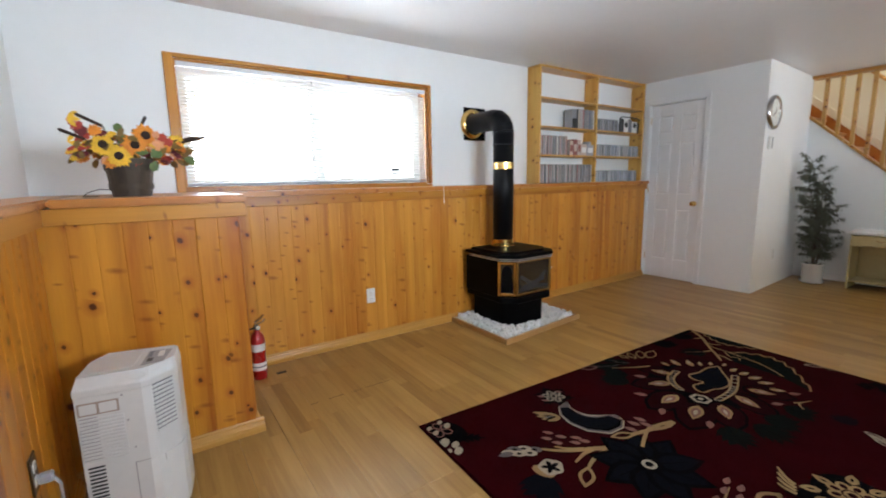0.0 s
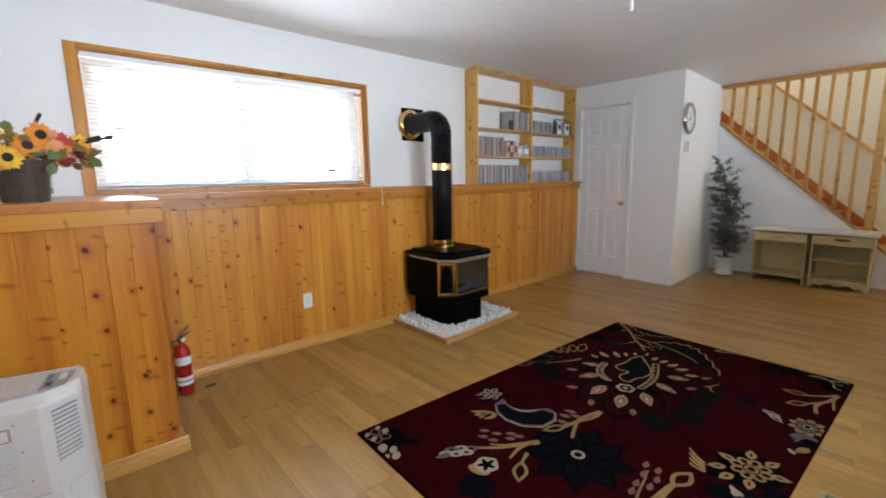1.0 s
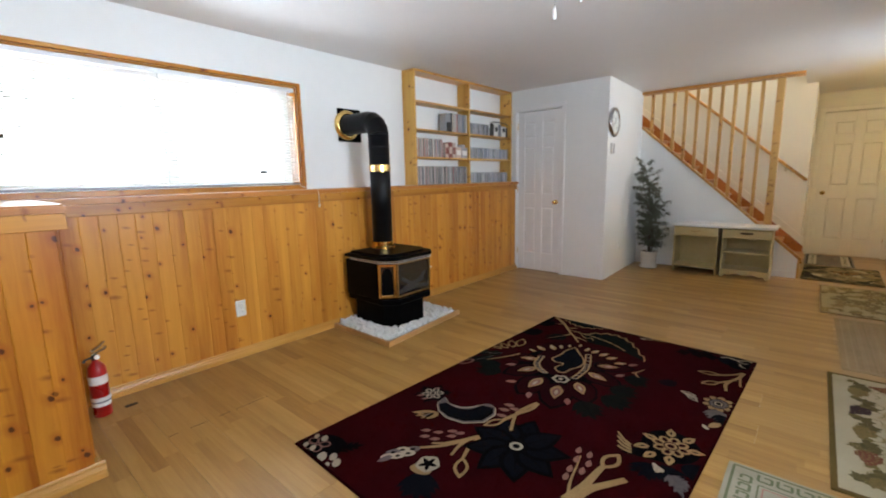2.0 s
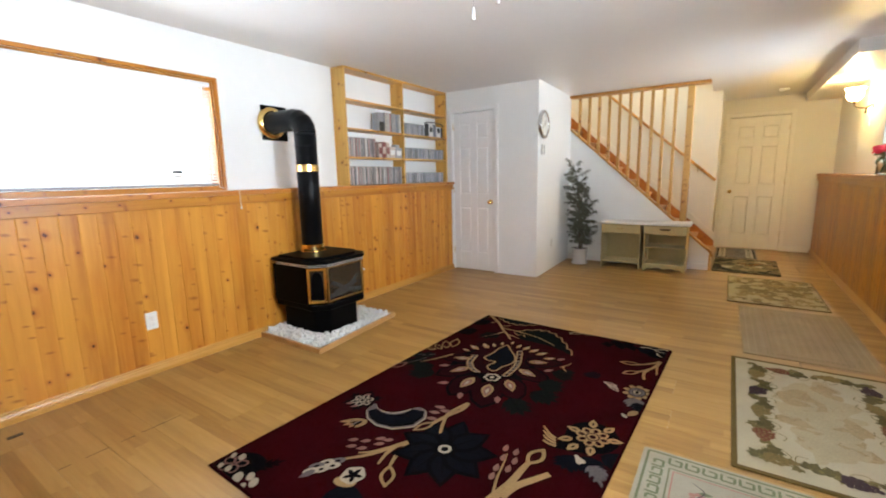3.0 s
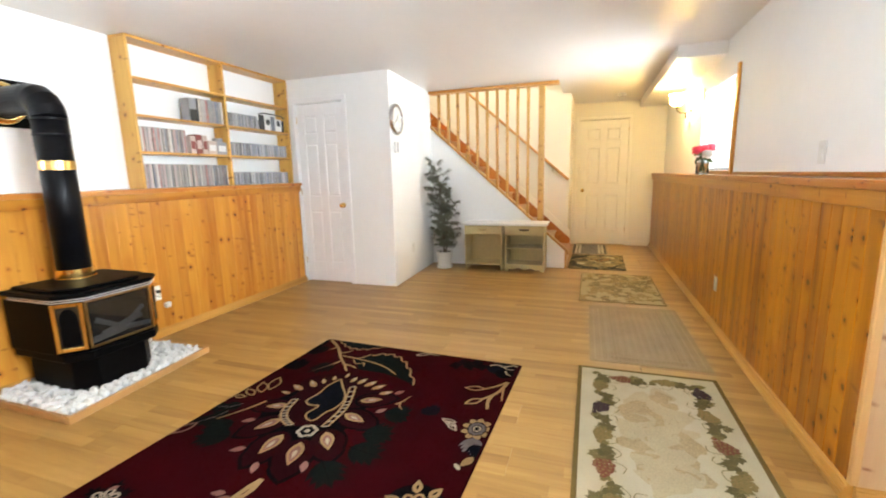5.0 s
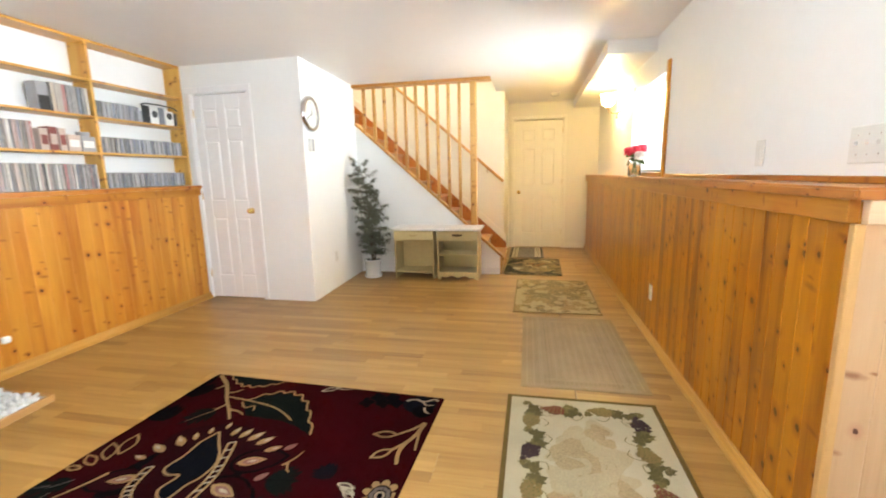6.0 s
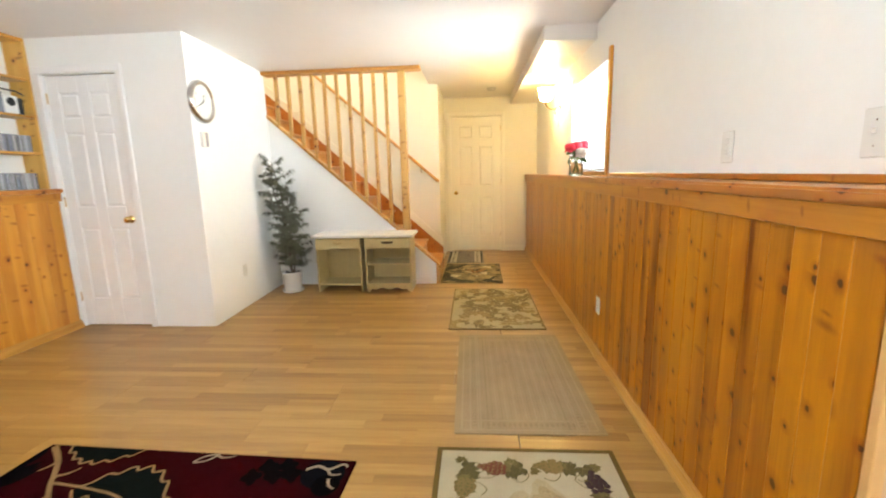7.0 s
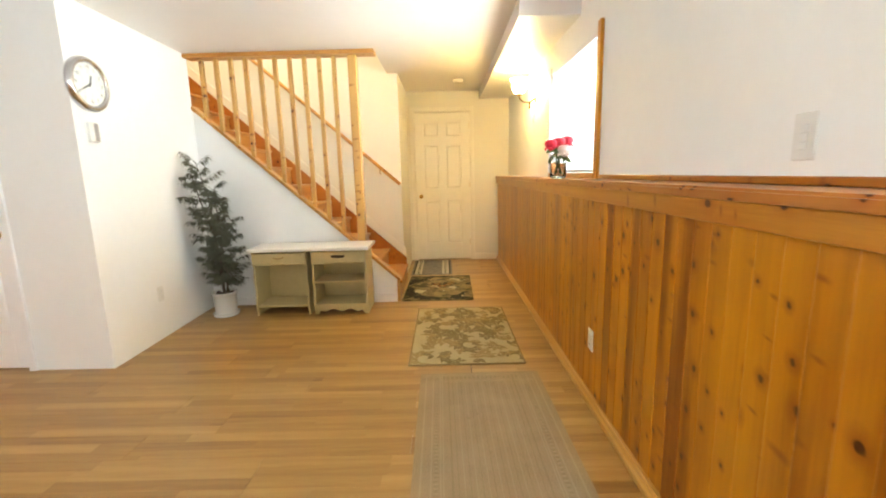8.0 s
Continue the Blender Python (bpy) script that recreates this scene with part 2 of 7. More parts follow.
OLD_BRASS = plain("aged_brass", (0.42, 0.28, 0.11), 0.35, 0.2, 30, Metallic=1.0)
CHROME = plain("brushed_chrome", (0.62, 0.62, 0.63), 0.22, 0.08, 60, Metallic=1.0)
STRIP = plain("satin_steel_strip", (0.70, 0.70, 0.68), 0.32, 0.05, 40, Metallic=0.5)
FIREGLASS = plain("dark_fire_glass", (0.012, 0.011, 0.010), 0.06, 0.2, 20, Coat_Weight=0.5)
# grey logs, coloured darker for the dimness inside the firebox
LOG = plain("dimmed_log", (0.024, 0.022, 0.020), 0.9, 0.4, 60, 0.5)
STONE = plain("white_marble_chip", (0.66, 0.66, 0.64), 0.75, 0.1, 60, 0.3)
GRIT = plain("white_grit", (0.52, 0.51, 0.49), 0.9, 0.25, 200, 0.5)
HEARTH_WOOD = pine("hearth_edging", "x", (0.30, 0.15, 0.05), (0.45, 0.26, 0.10), False, 0.4, 3.0)
PLASTIC = plain("white_plastic", (0.63, 0.63, 0.62), 0.38, 0.04, 30)
GRIP = plain("pinkish_grip_plastic", (0.33, 0.26, 0.22), 0.5, 0.1, 30)
VENT_GREY = plain("shaded_grey_plastic", (0.17, 0.17, 0.18), 0.5, 0.1, 30)
PLASTIC_GREY = plain("grey_plastic", (0.30, 0.30, 0.31), 0.4, 0.1, 30)
BLACK_PLASTIC = plain("black_plastic", (0.015, 0.015, 0.016), 0.45, 0.2, 30)
SOCKET = plain("socket_white", (0.74, 0.74, 0.71), 0.35, 0.03, 30)
VINYL = plain("white_vinyl", (0.80, 0.82, 0.84), 0.35, 0.03, 30)
RAIL_GREY = plain("grey_blind_rail", (0.28, 0.28, 0.30), 0.4, 0.05, 30)
CARD_RED = plain("brown_red_card", (0.20, 0.05, 0.04), 0.6, 0.3, 25)
CARD_CREAM = plain("cream_card", (0.52, 0.42, 0.36), 0.6, 0.25, 25)
RED_STEEL = plain("red_extinguisher_paint", (0.34, 0.010, 0.010), 0.28, 0.1, 30)
LABEL_WHITE = plain("white_paper_label", (0.76, 0.75, 0.73), 0.6, 0.05, 30)
LABEL_BLUE = plain("grey_label_print", (0.18, 0.19, 0.22), 0.6, 0.1, 60)
TAN = plain("tan_desk_paint", (0.51, 0.415, 0.195), 0.48, 0.07, 25, 0.05)
DESK_TOP = plain("white_desk_top", (0.78, 0.77, 0.74), 0.35, 0.04, 25)
BRONZE = plain("dark_bronze", (0.09, 0.06, 0.03), 0.35, 0.2, 40, Metallic=0.8)
CERAMIC = plain("white_glazed_pot", (0.76, 0.75, 0.71), 0.25, 0.04, 20, Coat_Weight=0.4)
SOIL = plain("potting_soil", (0.05, 0.035, 0.025), 0.95, 0.4, 120, 0.8)
STEM = plain("brown_stem", (0.09, 0.065, 0.04), 0.8, 0.3, 60, 0.3)
LEAF = plain("dusty_green_leaf", (0.118, 0.120, 0.080), 0.6, 0.35, 14)
LEAF_GREEN = plain("green_leaf", (0.09, 0.14, 0.035), 0.55, 0.35, 30)
LEAF_AUTUMN = plain("autumn_leaf", (0.20, 0.115, 0.020), 0.6, 0.5, 22)
SUN_YELLOW = plain("yellow_petal", (0.80, 0.48, 0.03), 0.65, 0.2, 60)
SUN_ORANGE = plain("orange_petal", (0.72, 0.25, 0.02), 0.65, 0.25, 60)
PETAL_RUST = plain("rust_petal", (0.45, 0.05, 0.03), 0.65, 0.3, 60)
PETAL_WINE = plain("wine_petal", (0.16, 0.018, 0.022), 0.65, 0.3, 60)
PETAL_PEACH = plain("peach_petal", (0.72, 0.33, 0.16), 0.65, 0.2, 60)
SEED = plain("dark_seed_head", (0.035, 0.018, 0.010), 0.9, 0.4, 160, 0.8)
BUCKET = pine("weathered_bucket_stave", "z", (0.030, 0.021, 0.015), (0.080, 0.058, 0.040), False, 0.7, 7.0)
ROSE = plain("red_rose_petal", (0.62, 0.015, 0.045), 0.6, 0.25, 60)
ROSE_WHITE = plain("white_rose_petal", (0.78, 0.72, 0.66), 0.6, 0.08, 60)
CLOCK_FACE = plain("clock_face_white", (0.78, 0.78, 0.74), 0.5, 0.02, 30)
INK = plain("black_ink", (0.03, 0.03, 0.03), 0.5, 0.1, 30)
VENT = plain("dark_floor_vent", (0.04, 0.03, 0.025), 0.6, 0.2, 40)
SHADE = glow("lit_frosted_shade", (1.0, 0.70, 0.25), SHADE_GLOW)
DAYLIGHT = glow("bright_outdoors", (0.95, 0.98, 1.0), OUTDOORS)
SPINES = varied("dvd_spine_print", (0.10, 0.09, 0.095), (0.36, 0.33, 0.31), (0.40, 0.24, 0.22), (0.58, 0.54, 0.49), (0.13, 0.15, 0.21), (0.42, 0.35, 0.28), (0.22, 0.23, 0.23), (0.48, 0.36, 0.34), (0.07, 0.07, 0.07), (0.33, 0.12, 0.12), (0.62, 0.60, 0.57), (0.28, 0.26, 0.25))
CD_SPINES = varied("cd_spine_print", (0.22, 0.22, 0.23), (0.33, 0.335, 0.35), (0.12, 0.125, 0.14), (0.39, 0.40, 0.43), (0.27, 0.27, 0.285), (0.17, 0.19, 0.25), (0.46, 0.45, 0.44), rough=0.25)
CASE = plain("clear_grey_case", (0.24, 0.24, 0.24), 0.25, 0.1, 30)

blind = Nodes("white_blind_slat")
BLIND = blind.done((0.84, 0.83, 0.78), 0.5, Transmission_Weight=0.0)
see = Nodes("window_glass")
GLASS = see.done((1, 1, 1), 0.02, Transmission_Weight=1.0, IOR=1.45)
vase_glass = Nodes("clear_vase_glass")
VASE_GLASS = vase_glass.done((0.92, 0.97, 0.97), 0.03, Transmission_Weight=1.0, IOR=1.4)

RUG_RED = pile("maroon_pile", (0.018, 0.0008, 0.0016))
RUG_BLACK = pile("black_pile", (0.0018, 0.0015, 0.0018))
RUG_NAVY = pile("navy_pile", (0.0032, 0.0034, 0.0050))
RUG_PLUM = pile("plum_pile", (0.012, 0.0012, 0.002))
RUG_GOLD = pile("gold_pile", (0.22, 0.14, 0.062))
RUG_CREAM = pile("cream_pile", (0.27, 0.225, 0.16))
RUG_MAUVE = pile("mauve_pile", (0.150, 0.075, 0.058))
RUG_GREEN = pile("bottle_green_pile", (0.0036, 0.0050, 0.0040))
RUG_GREY = pile("grey_pile", (0.09, 0.075, 0.07))
MAT_GROUND = pile("oatmeal_pile", (0.42, 0.372, 0.258), 0.16)
MAT_FIELD = pile("beige_field_pile", (0.375, 0.320, 0.200), 0.2, 120)
MAT_BLOTCH = pile("tan_blotch_pile", (0.330, 0.262, 0.148), 0.25, 90)
GRAPE_BLUE = pile("blue_grape_pile", (0.056, 0.042, 0.040), 0.4)
MAT_TWIG = pile("faint_twig_pile", (0.275, 0.215, 0.115), 0.3)
MAT_EDGE = pile("olive_binding", (0.125, 0.088, 0.030), 0.2)
MAT_LEAF = pile("olive_leaf_pile", (0.098, 0.085, 0.036), 0.4)
MAT_MOSS = pile("pale_moss_pile", (0.150, 0.125, 0.048), 0.4)
GRAPE_DARK = pile("dark_grape_pile", (0.050, 0.030, 0.032), 0.4)
GRAPE_RED = pile("red_grape_pile", (0.155, 0.058, 0.035), 0.4)
GRAPE_TAN = pile("tan_grape_pile", (0.20, 0.145, 0.060), 0.35)
TAUPE = pile("taupe_sisal", (0.350, 0.266, 0.160), 0.2, 180)
TAUPE_DARK = pile("dark_taupe_sisal", (0.312, 0.242, 0.140), 0.2, 180)
TAUPE_LIGHT = pile("light_taupe_sisal", (0.390, 0.312, 0.192), 0.2, 180)
RUG_ECRU = pile("ecru_pile", (0.34, 0.31, 0.235), 0.2)
RUG_SAGE = pile("sage_pile", (0.15, 0.165, 0.095), 0.25)
RUG_ROSE = pile("faded_rose_pile", (0.36, 0.19, 0.15), 0.25)
MAT_BUTTER = pile("butter_pile", (0.42, 0.352, 0.205), 0.15)
MAT_OLIVE = pile("faded_olive_pile", (0.205, 0.158, 0.074), 0.25)
MAT_TARNISH = pile("tarnished_gold_pile", (0.285, 0.215, 0.095), 0.25)
MAT_BRAID = pile("tan_binding", (0.25, 0.185, 0.09), 0.2)
MAT_MOTTLE = figured("mottled_olive_mat", (0.150, 0.118, 0.060), (0.245, 0.195, 0.105), (0.070, 0.062, 0.036), 3.2, 4.0)
MAT_STRAW = pile("straw_pile", (0.265, 0.205, 0.105), 0.35)
MAT_RUST = pile("rust_flower_pile", (0.215, 0.105, 0.038), 0.3)
MAT_INK = pile("ink_green_pile", (0.040, 0.038, 0.028), 0.4)
MAT_SMALL = figured("grey_woven_mat", (0.25, 0.235, 0.235), (0.31, 0.29, 0.285), (0.20, 0.19, 0.195), 9.0, 7.0)
MAT_CHALK = pile("chalk_white_pile", (0.56, 0.53, 0.47), 0.15)


# ---- building helpers ----
def part(name, bm, material, parent=None, label="", smooth=False):
    """Links a bmesh as one mesh object under a thing or a part."""
    me = bpy.data.meshes.new(name)
    if smooth:
        for f in bm.faces:
            f.smooth = True
    bm.to_mesh(me)
    bm.free()
    for m in material if isinstance(material, (list, tuple)) else (material,):
        me.materials.append(m)
    ob = new(name, me)
    ob.parent = parent
    return tagged(ob, label)


def thing(name, label, category, at=(0, 0, 0), turn=0.0, group="", kind=""):
    """An Empty at the base of a thing, to which its parts belong."""
    ob = new(name)
    ob.matrix_world = pose(*at, 0, 0, turn)
    return tagged(ob, label, category, group, kind)


def box(x0, x1, y0, y1, z0, z1, bevel=0.0, bm=None, segments=1):
    """A box between two corners, its edges rounded by bevel."""
    own = bmesh.new()
    bmesh.ops.create_cube(own, size=1)
    bmesh.ops.transform(own, matrix=Matrix.Translation(((x0 + x1) / 2, (y0 + y1) / 2, (z0 + z1) / 2)) @ Matrix.Diagonal((x1 - x0, y1 - y0, z1 - z0, 1)), verts=own.verts)
    if bevel:
        bmesh.ops.bevel(own, geom=own.edges[:], offset=bevel, segments=segments, affect="EDGES", clamp_overlap=True)
    return joined(own, bm)


def joined(own, bm):
    if bm is None:
        return own
    me = bpy.data.meshes.new("part")
    own.to_mesh(me)
    own.free()
    bm.from_mesh(me)
    bpy.data.meshes.remove(me)
    return bm


def rod(a, b, r, r2=None, seg=12, bm=None, caps=True):
    """A round bar from a to b."""
    own = bmesh.new()
    a, b = Vector(a), Vector(b)
    bmesh.ops.create_cone(own, cap_ends=caps, segments=seg, radius1=r, radius2=r if r2 is None else r2, depth=(b - a).length)
    turn = (b - a).to_track_quat("Z", "Y").to_matrix().to_4x4()
    bmesh.ops.transform(own, matrix=Matrix.Translation((a + b) / 2) @ turn, verts=own.verts)
    return joined(own, bm)


def lathe(profile, seg=32, bm=None, m=None):
    """A turned body from (radius, height) pairs, about z."""
    own = bmesh.new()
    rings = []
    for r, z in profile:
        rings.append([own.verts.new((max(r, 1e-4) * math.cos(2 * math.pi * k / seg), max(r, 1e-4) * math.sin(2 * math.pi * k / seg), z)) for k in range(seg)])
    for lo, hi in zip(rings, rings[1:]):
        for k in range(seg):
            own.faces.new((lo[k], lo[(k + 1) % seg], hi[(k + 1) % seg], hi[k]))
    if m is not None:
        bmesh.ops.transform(own, matrix=m, verts=own.verts)
    return joined(own, bm)


def tube(points, r, seg=10, bm=None):
    """A pipe through points; r: one radius or one for each point."""
    own = bmesh.new()
    pts = [Vector(p) for p in points]
    rs = r if isinstance(r, (list, tuple)) else [r] * len(pts)
    rings, side = [], None
    for i, p in enumerate(pts):
        d = (pts[min(i + 1, len(pts) - 1)] - pts[max(i - 1, 0)]).normalized()
        side = d.orthogonal().normalized() if side is None else (side - d * side.dot(d)).normalized()
        up = d.cross(side)
        rings.append([own.verts.new(p + rs[i] * (math.cos(2 * math.pi * k / seg) * side + math.sin(2 * math.pi * k / seg) * up)) for k in range(seg)])
    for lo, hi in zip(rings, rings[1:]):
        for k in range(seg):
            own.faces.new((lo[k], lo[(k + 1) % seg], hi[(k + 1) % seg], hi[k]))
    own.faces.new(rings[0][::-1]), own.faces.new(rings[-1])
    return joined(own, bm)


def prism(outline, lo, hi, axis="z", bm=None, bevel=0.0):
    """A flat outline drawn out from lo to hi along an axis; the outline's two coordinates are the other two axes in order."""
    own = bmesh.new()
    n = "xyz".index(axis)
    def at(p, h):
        q = list(p)
        q.insert(n, h)
        return own.verts.new(q)
    a, b = [at(p, lo) for p in outline], [at(p, hi) for p in outline]
    own.faces.new(a[::-1]), own.faces.new(b)
    for k in range(len(a)):
        j = (k + 1) % len(a)
        own.faces.new((a[k], a[j], b[j], b[k]))
    bmesh.ops.recalc_face_normals(own, faces=own.faces[:])
    if bevel:
        bmesh.ops.bevel(own, geom=own.edges[:], offset=bevel, segments=1, affect="EDGES", clamp_overlap=True)
    return joined(own, bm)


def piece(mesh, name, at, turn, parent):
    """One of many alike pieces that share a mesh."""
    ob = new(name, mesh)
    ob.matrix_basis = pose(*at, 0, 0, turn)
    ob.parent = parent
    return ob


def to_mesh(bm, name, material):
    me = bpy.data.meshes.new(name)
    bm.to_mesh(me)
    bm.free()
    for m in material if isinstance(material, (list, tuple)) else (material,):
        me.materials.append(m)
    return me
# ---- the large structure ----
TOP = 2.302       # ceiling
WALL_N, WAIN_N = 3.34, 3.10
WALL_S, WAIN_S = -1.19, -1.05
WAIN_W = -0.157
CLOSET_X, CLOSET_Y = 5.235, 1.914
SIDE_Y = 1.966    # the closet side wall runs slightly out of square: its plan line at the stairs
STAIR_X0, STAIR_X1 = 6.61, 7.51
FAR_X, HALL_Y = 8.61, 0.19
CAP_Z = 1.165
BOARD = 0.086


def setting(name, bm, material, label, category):
    return tagged(part(name, bm, material, None, label), "", category, "", "structure")


# floor bed under the planks
setting("floor", box(-0.6, 9.0, -1.9, 3.7, -0.12, -0.012), UNDERLAY, "honey coloured three-strip laminate floor", "floor")

# north wall, with the window opening
WIN_N = (0.412, 2.242, 1.20, 1.980)
bm = bmesh.new()
box(WALL_W, WIN_N[0], WALL_N, WALL_N + 0.2, 0, TOP, bm=bm)
box(WIN_N[1], CLOSET_X + 2.4, WALL_N, WALL_N + 0.2, 0, TOP, bm=bm)
box(WIN_N[0], WIN_N[1], WALL_N, WALL_N + 0.2, 0, WIN_N[2], bm=bm)
box(WIN_N[0], WIN_N[1], WALL_N, WALL_N + 0.2, WIN_N[3], TOP, bm=bm)
setting("wall_north", bm, WHITE_WALL, "white textured wall over a pine ledge", "wall")

# south wall above the ledge, with its window
WIN_S = (5.142, 6.23, 1.20, 2.005)
bm = bmesh.new()
box(2.80, WIN_S[0], WALL_S - 0.2, WALL_S, 0, TOP, bm=bm)
box(WIN_S[1], FAR_X + 0.2, WALL_S - 0.2, WALL_S, 0, TOP, bm=bm)
box(WIN_S[0], WIN_S[1], WALL_S - 0.2, WALL_S, 0, WIN_S[2], bm=bm)
box(WIN_S[0], WIN_S[1], WALL_S - 0.2, WALL_S, WIN_S[3], TOP, bm=bm)
setting("wall_south", bm, WHITE_WALL, "white textured wall over a pine ledge", "wall")

# set-back wall behind the ledge's end, and the west wall with its window
WIN_R = (0.90, 2.30, 1.20, 1.965)
bm = bmesh.new()
for lo, hi, z0, z1 in ((WALL_W, WIN_R[0], 0, TOP), (WIN_R[1], 2.80, 0, TOP), (WIN_R[0], WIN_R[1], 0, WIN_R[2]), (WIN_R[0], WIN_R[1], WIN_R[3], TOP)):
    box(lo, hi, -1.60, -1.40, z0, z1, bm=bm)
setting("wall_recess", bm, WHITE_WALL, "plain white wall of the recess", "wall")
WIN_W = (-1.12, 0.02, 1.20, 1.965)
bm = bmesh.new()
for lo, hi, z0, z1 in ((-1.60, WIN_W[0], 0, TOP), (WIN_W[1], WALL_N + 0.2, 0, TOP), (WIN_W[0], WIN_W[1], 0, WIN_W[2]), (WIN_W[0], WIN_W[1], WIN_W[3], TOP)):
    box(WALL_W - 0.2, WALL_W, lo, hi, z0, z1, bm=bm)
setting("wall_west", bm, WHITE_WALL, "white textured wall over a pine ledge", "wall")

# closet box with the white door
DOOR_N = (2.475, 3.085)
bm = prism([(WALL_N, 0), (WALL_N, TOP), (CLOSET_Y, TOP), (CLOSET_Y, 0), (DOOR_N[0], 0), (DOOR_N[0], 2.035), (DOOR_N[1], 2.035), (DOOR_N[1], 0)], CLOSET_X, CLOSET_X + 0.1, "x")
setting("wall_closet_front", bm, WHITE_WALL, "white textured closet wall around its door", "wall")
setting("wall_closet_side", prism([(CLOSET_X + 0.1, CLOSET_Y), (STAIR_X0, SIDE_Y), (STAIR_X0, SIDE_Y + 0.1), (CLOSET_X + 0.1, CLOSET_Y + 0.1)], 0, TOP, "z"), WHITE_WALL, "white textured closet side wall with a clock", "wall")
setting("closet_back", box(CLOSET_X + 0.1, CLOSET_X + 0.12, DOOR_N[0] - 0.1, DOOR_N[1] + 0.1, 0, 2.1), WHITE_WALL, "plain board closing the closet doorway", "wall")

# wall under the stair: its top follows the flight
SLOPE = 0.902
def nose(y):
    return 0.229 + (y - 0.184) * SLOPE
bm = prism([(0.184, 0), (SIDE_Y + 0.1, 0), (SIDE_Y + 0.1, nose(SIDE_Y + 0.1)), (0.184, nose(0.184))], STAIR_X0, STAIR_X0 + 0.08, "x")
setting("wall_stair", bm, WHITE_WALL, "white knee wall sloping up under the stairs", "wall")
bm = bmesh.new()
box(STAIR_X0, STAIR_X0 + 0.08, SIDE_Y + 0.1, WALL_N, 0, 3.8, bm=bm)
box(STAIR_X0, STAIR_X0 + 0.08, 0.30, SIDE_Y + 0.1, TOP + 0.2, 3.8, bm=bm)
box(STAIR_X0 + 0.08, STAIR_X1, 0.22, 0.30, TOP + 0.2, 3.8, bm=bm)
box(STAIR_X0 + 0.08, STAIR_X1, WALL_N, WALL_N + 0.1, TOP, 3.8, bm=bm)
box(STAIR_X0, STAIR_X1 + 0.1, 0.2, WALL_N + 0.1, 3.8, 3.9, bm=bm)
setting("wall_upstairs", bm, CREAM_WALL, "pale walls of the stairwell above", "wall")
setting("wall_stair_back", box(STAIR_X1, STAIR_X1 + 0.1, HALL_Y, WALL_N + 0.2, 0, 3.8), CREAM_WALL, "cream wall behind the stairs", "wall")

# hall end: return wall and far wall with the door
DOOR_F = (-0.658, 0.094)
setting("wall_hall", box(STAIR_X1 + 0.1, FAR_X, HALL_Y, HALL_Y + 0.1, 0, TOP), CREAM_WALL, "cream wall beside the hall door", "wall")
bm = bmesh.new()
box(FAR_X, FAR_X + 0.15, DOOR_F[1], HALL_Y + 0.1, 0, TOP, bm=bm)
box(FAR_X, FAR_X + 0.15, WALL_S, DOOR_F[0], 0, TOP, bm=bm)
box(FAR_X, FAR_X + 0.15, DOOR_F[0], DOOR_F[1], 2.035, TOP, bm=bm)
box(FAR_X + 0.15, FAR_X + 0.17, WALL_S, HALL_Y + 0.1, 0, TOP, bm=bm)
setting("wall_east", bm, CREAM_WALL, "cream end wall of the hall", "wall")

# ceiling with the stair opening
bm = bmesh.new()
box(WALL_W - 0.2, STAIR_X0 + 0.02, -1.8, WALL_N + 0.2, TOP, TOP + 0.2, bm=bm)
box(STAIR_X0 + 0.02, STAIR_X1, -1.8, 0.30, TOP, TOP + 0.2, bm=bm)
box(STAIR_X1, FAR_X + 0.3, -1.8, HALL_Y, TOP, TOP + 0.2, bm=bm)
setting("ceiling", bm, CEILING, "smooth off-white ceiling with a soft sheen", "ceiling")
setting("soffit", box(5.516, FAR_X, WALL_S, -0.796, 2.190, TOP), CEILING, "boxed white soffit along the hall ceiling", "soffit")


# ---- wainscot: backing, boards, apron, cap, baseboard ----
def board_mesh(name, width, height, material):
    """A tongue-and-groove board with chamfered long edges; local x across, face towards local -y."""
    h, c = width / 2, 0.0032
    prof = [(-h, 0.0), (-h, -0.0109), (-h + c, -0.0125), (h - c, -0.0125), (h, -0.0109), (h, 0.0)]
    own = bmesh.new()
    lo, hi = [own.verts.new((x, y, 0)) for x, y in prof], [own.verts.new((x, y, height)) for x, y in prof]
    for k in range(5):
        own.faces.new((lo[k], lo[k + 1], hi[k + 1], hi[k]))
    own.faces.new(hi), own.faces.new(lo[::-1])
    bmesh.ops.recalc_face_normals(own, faces=own.faces[:])
    return to_mesh(own, name, material)


BOARD_MESH = board_mesh("board", BOARD, CAP_Z - 0.10, PINE_Z)
BOARD_SMEARED = board_mesh("board", BOARD, CAP_Z - 0.10, PINE_SMEARED)
BOARD_SHADED = board_mesh("board", BOARD, CAP_Z - 0.10, PINE_SHADED)
BOARD_GLARE = board_mesh("board", BOARD, CAP_Z - 0.10, PINE_GLARE)


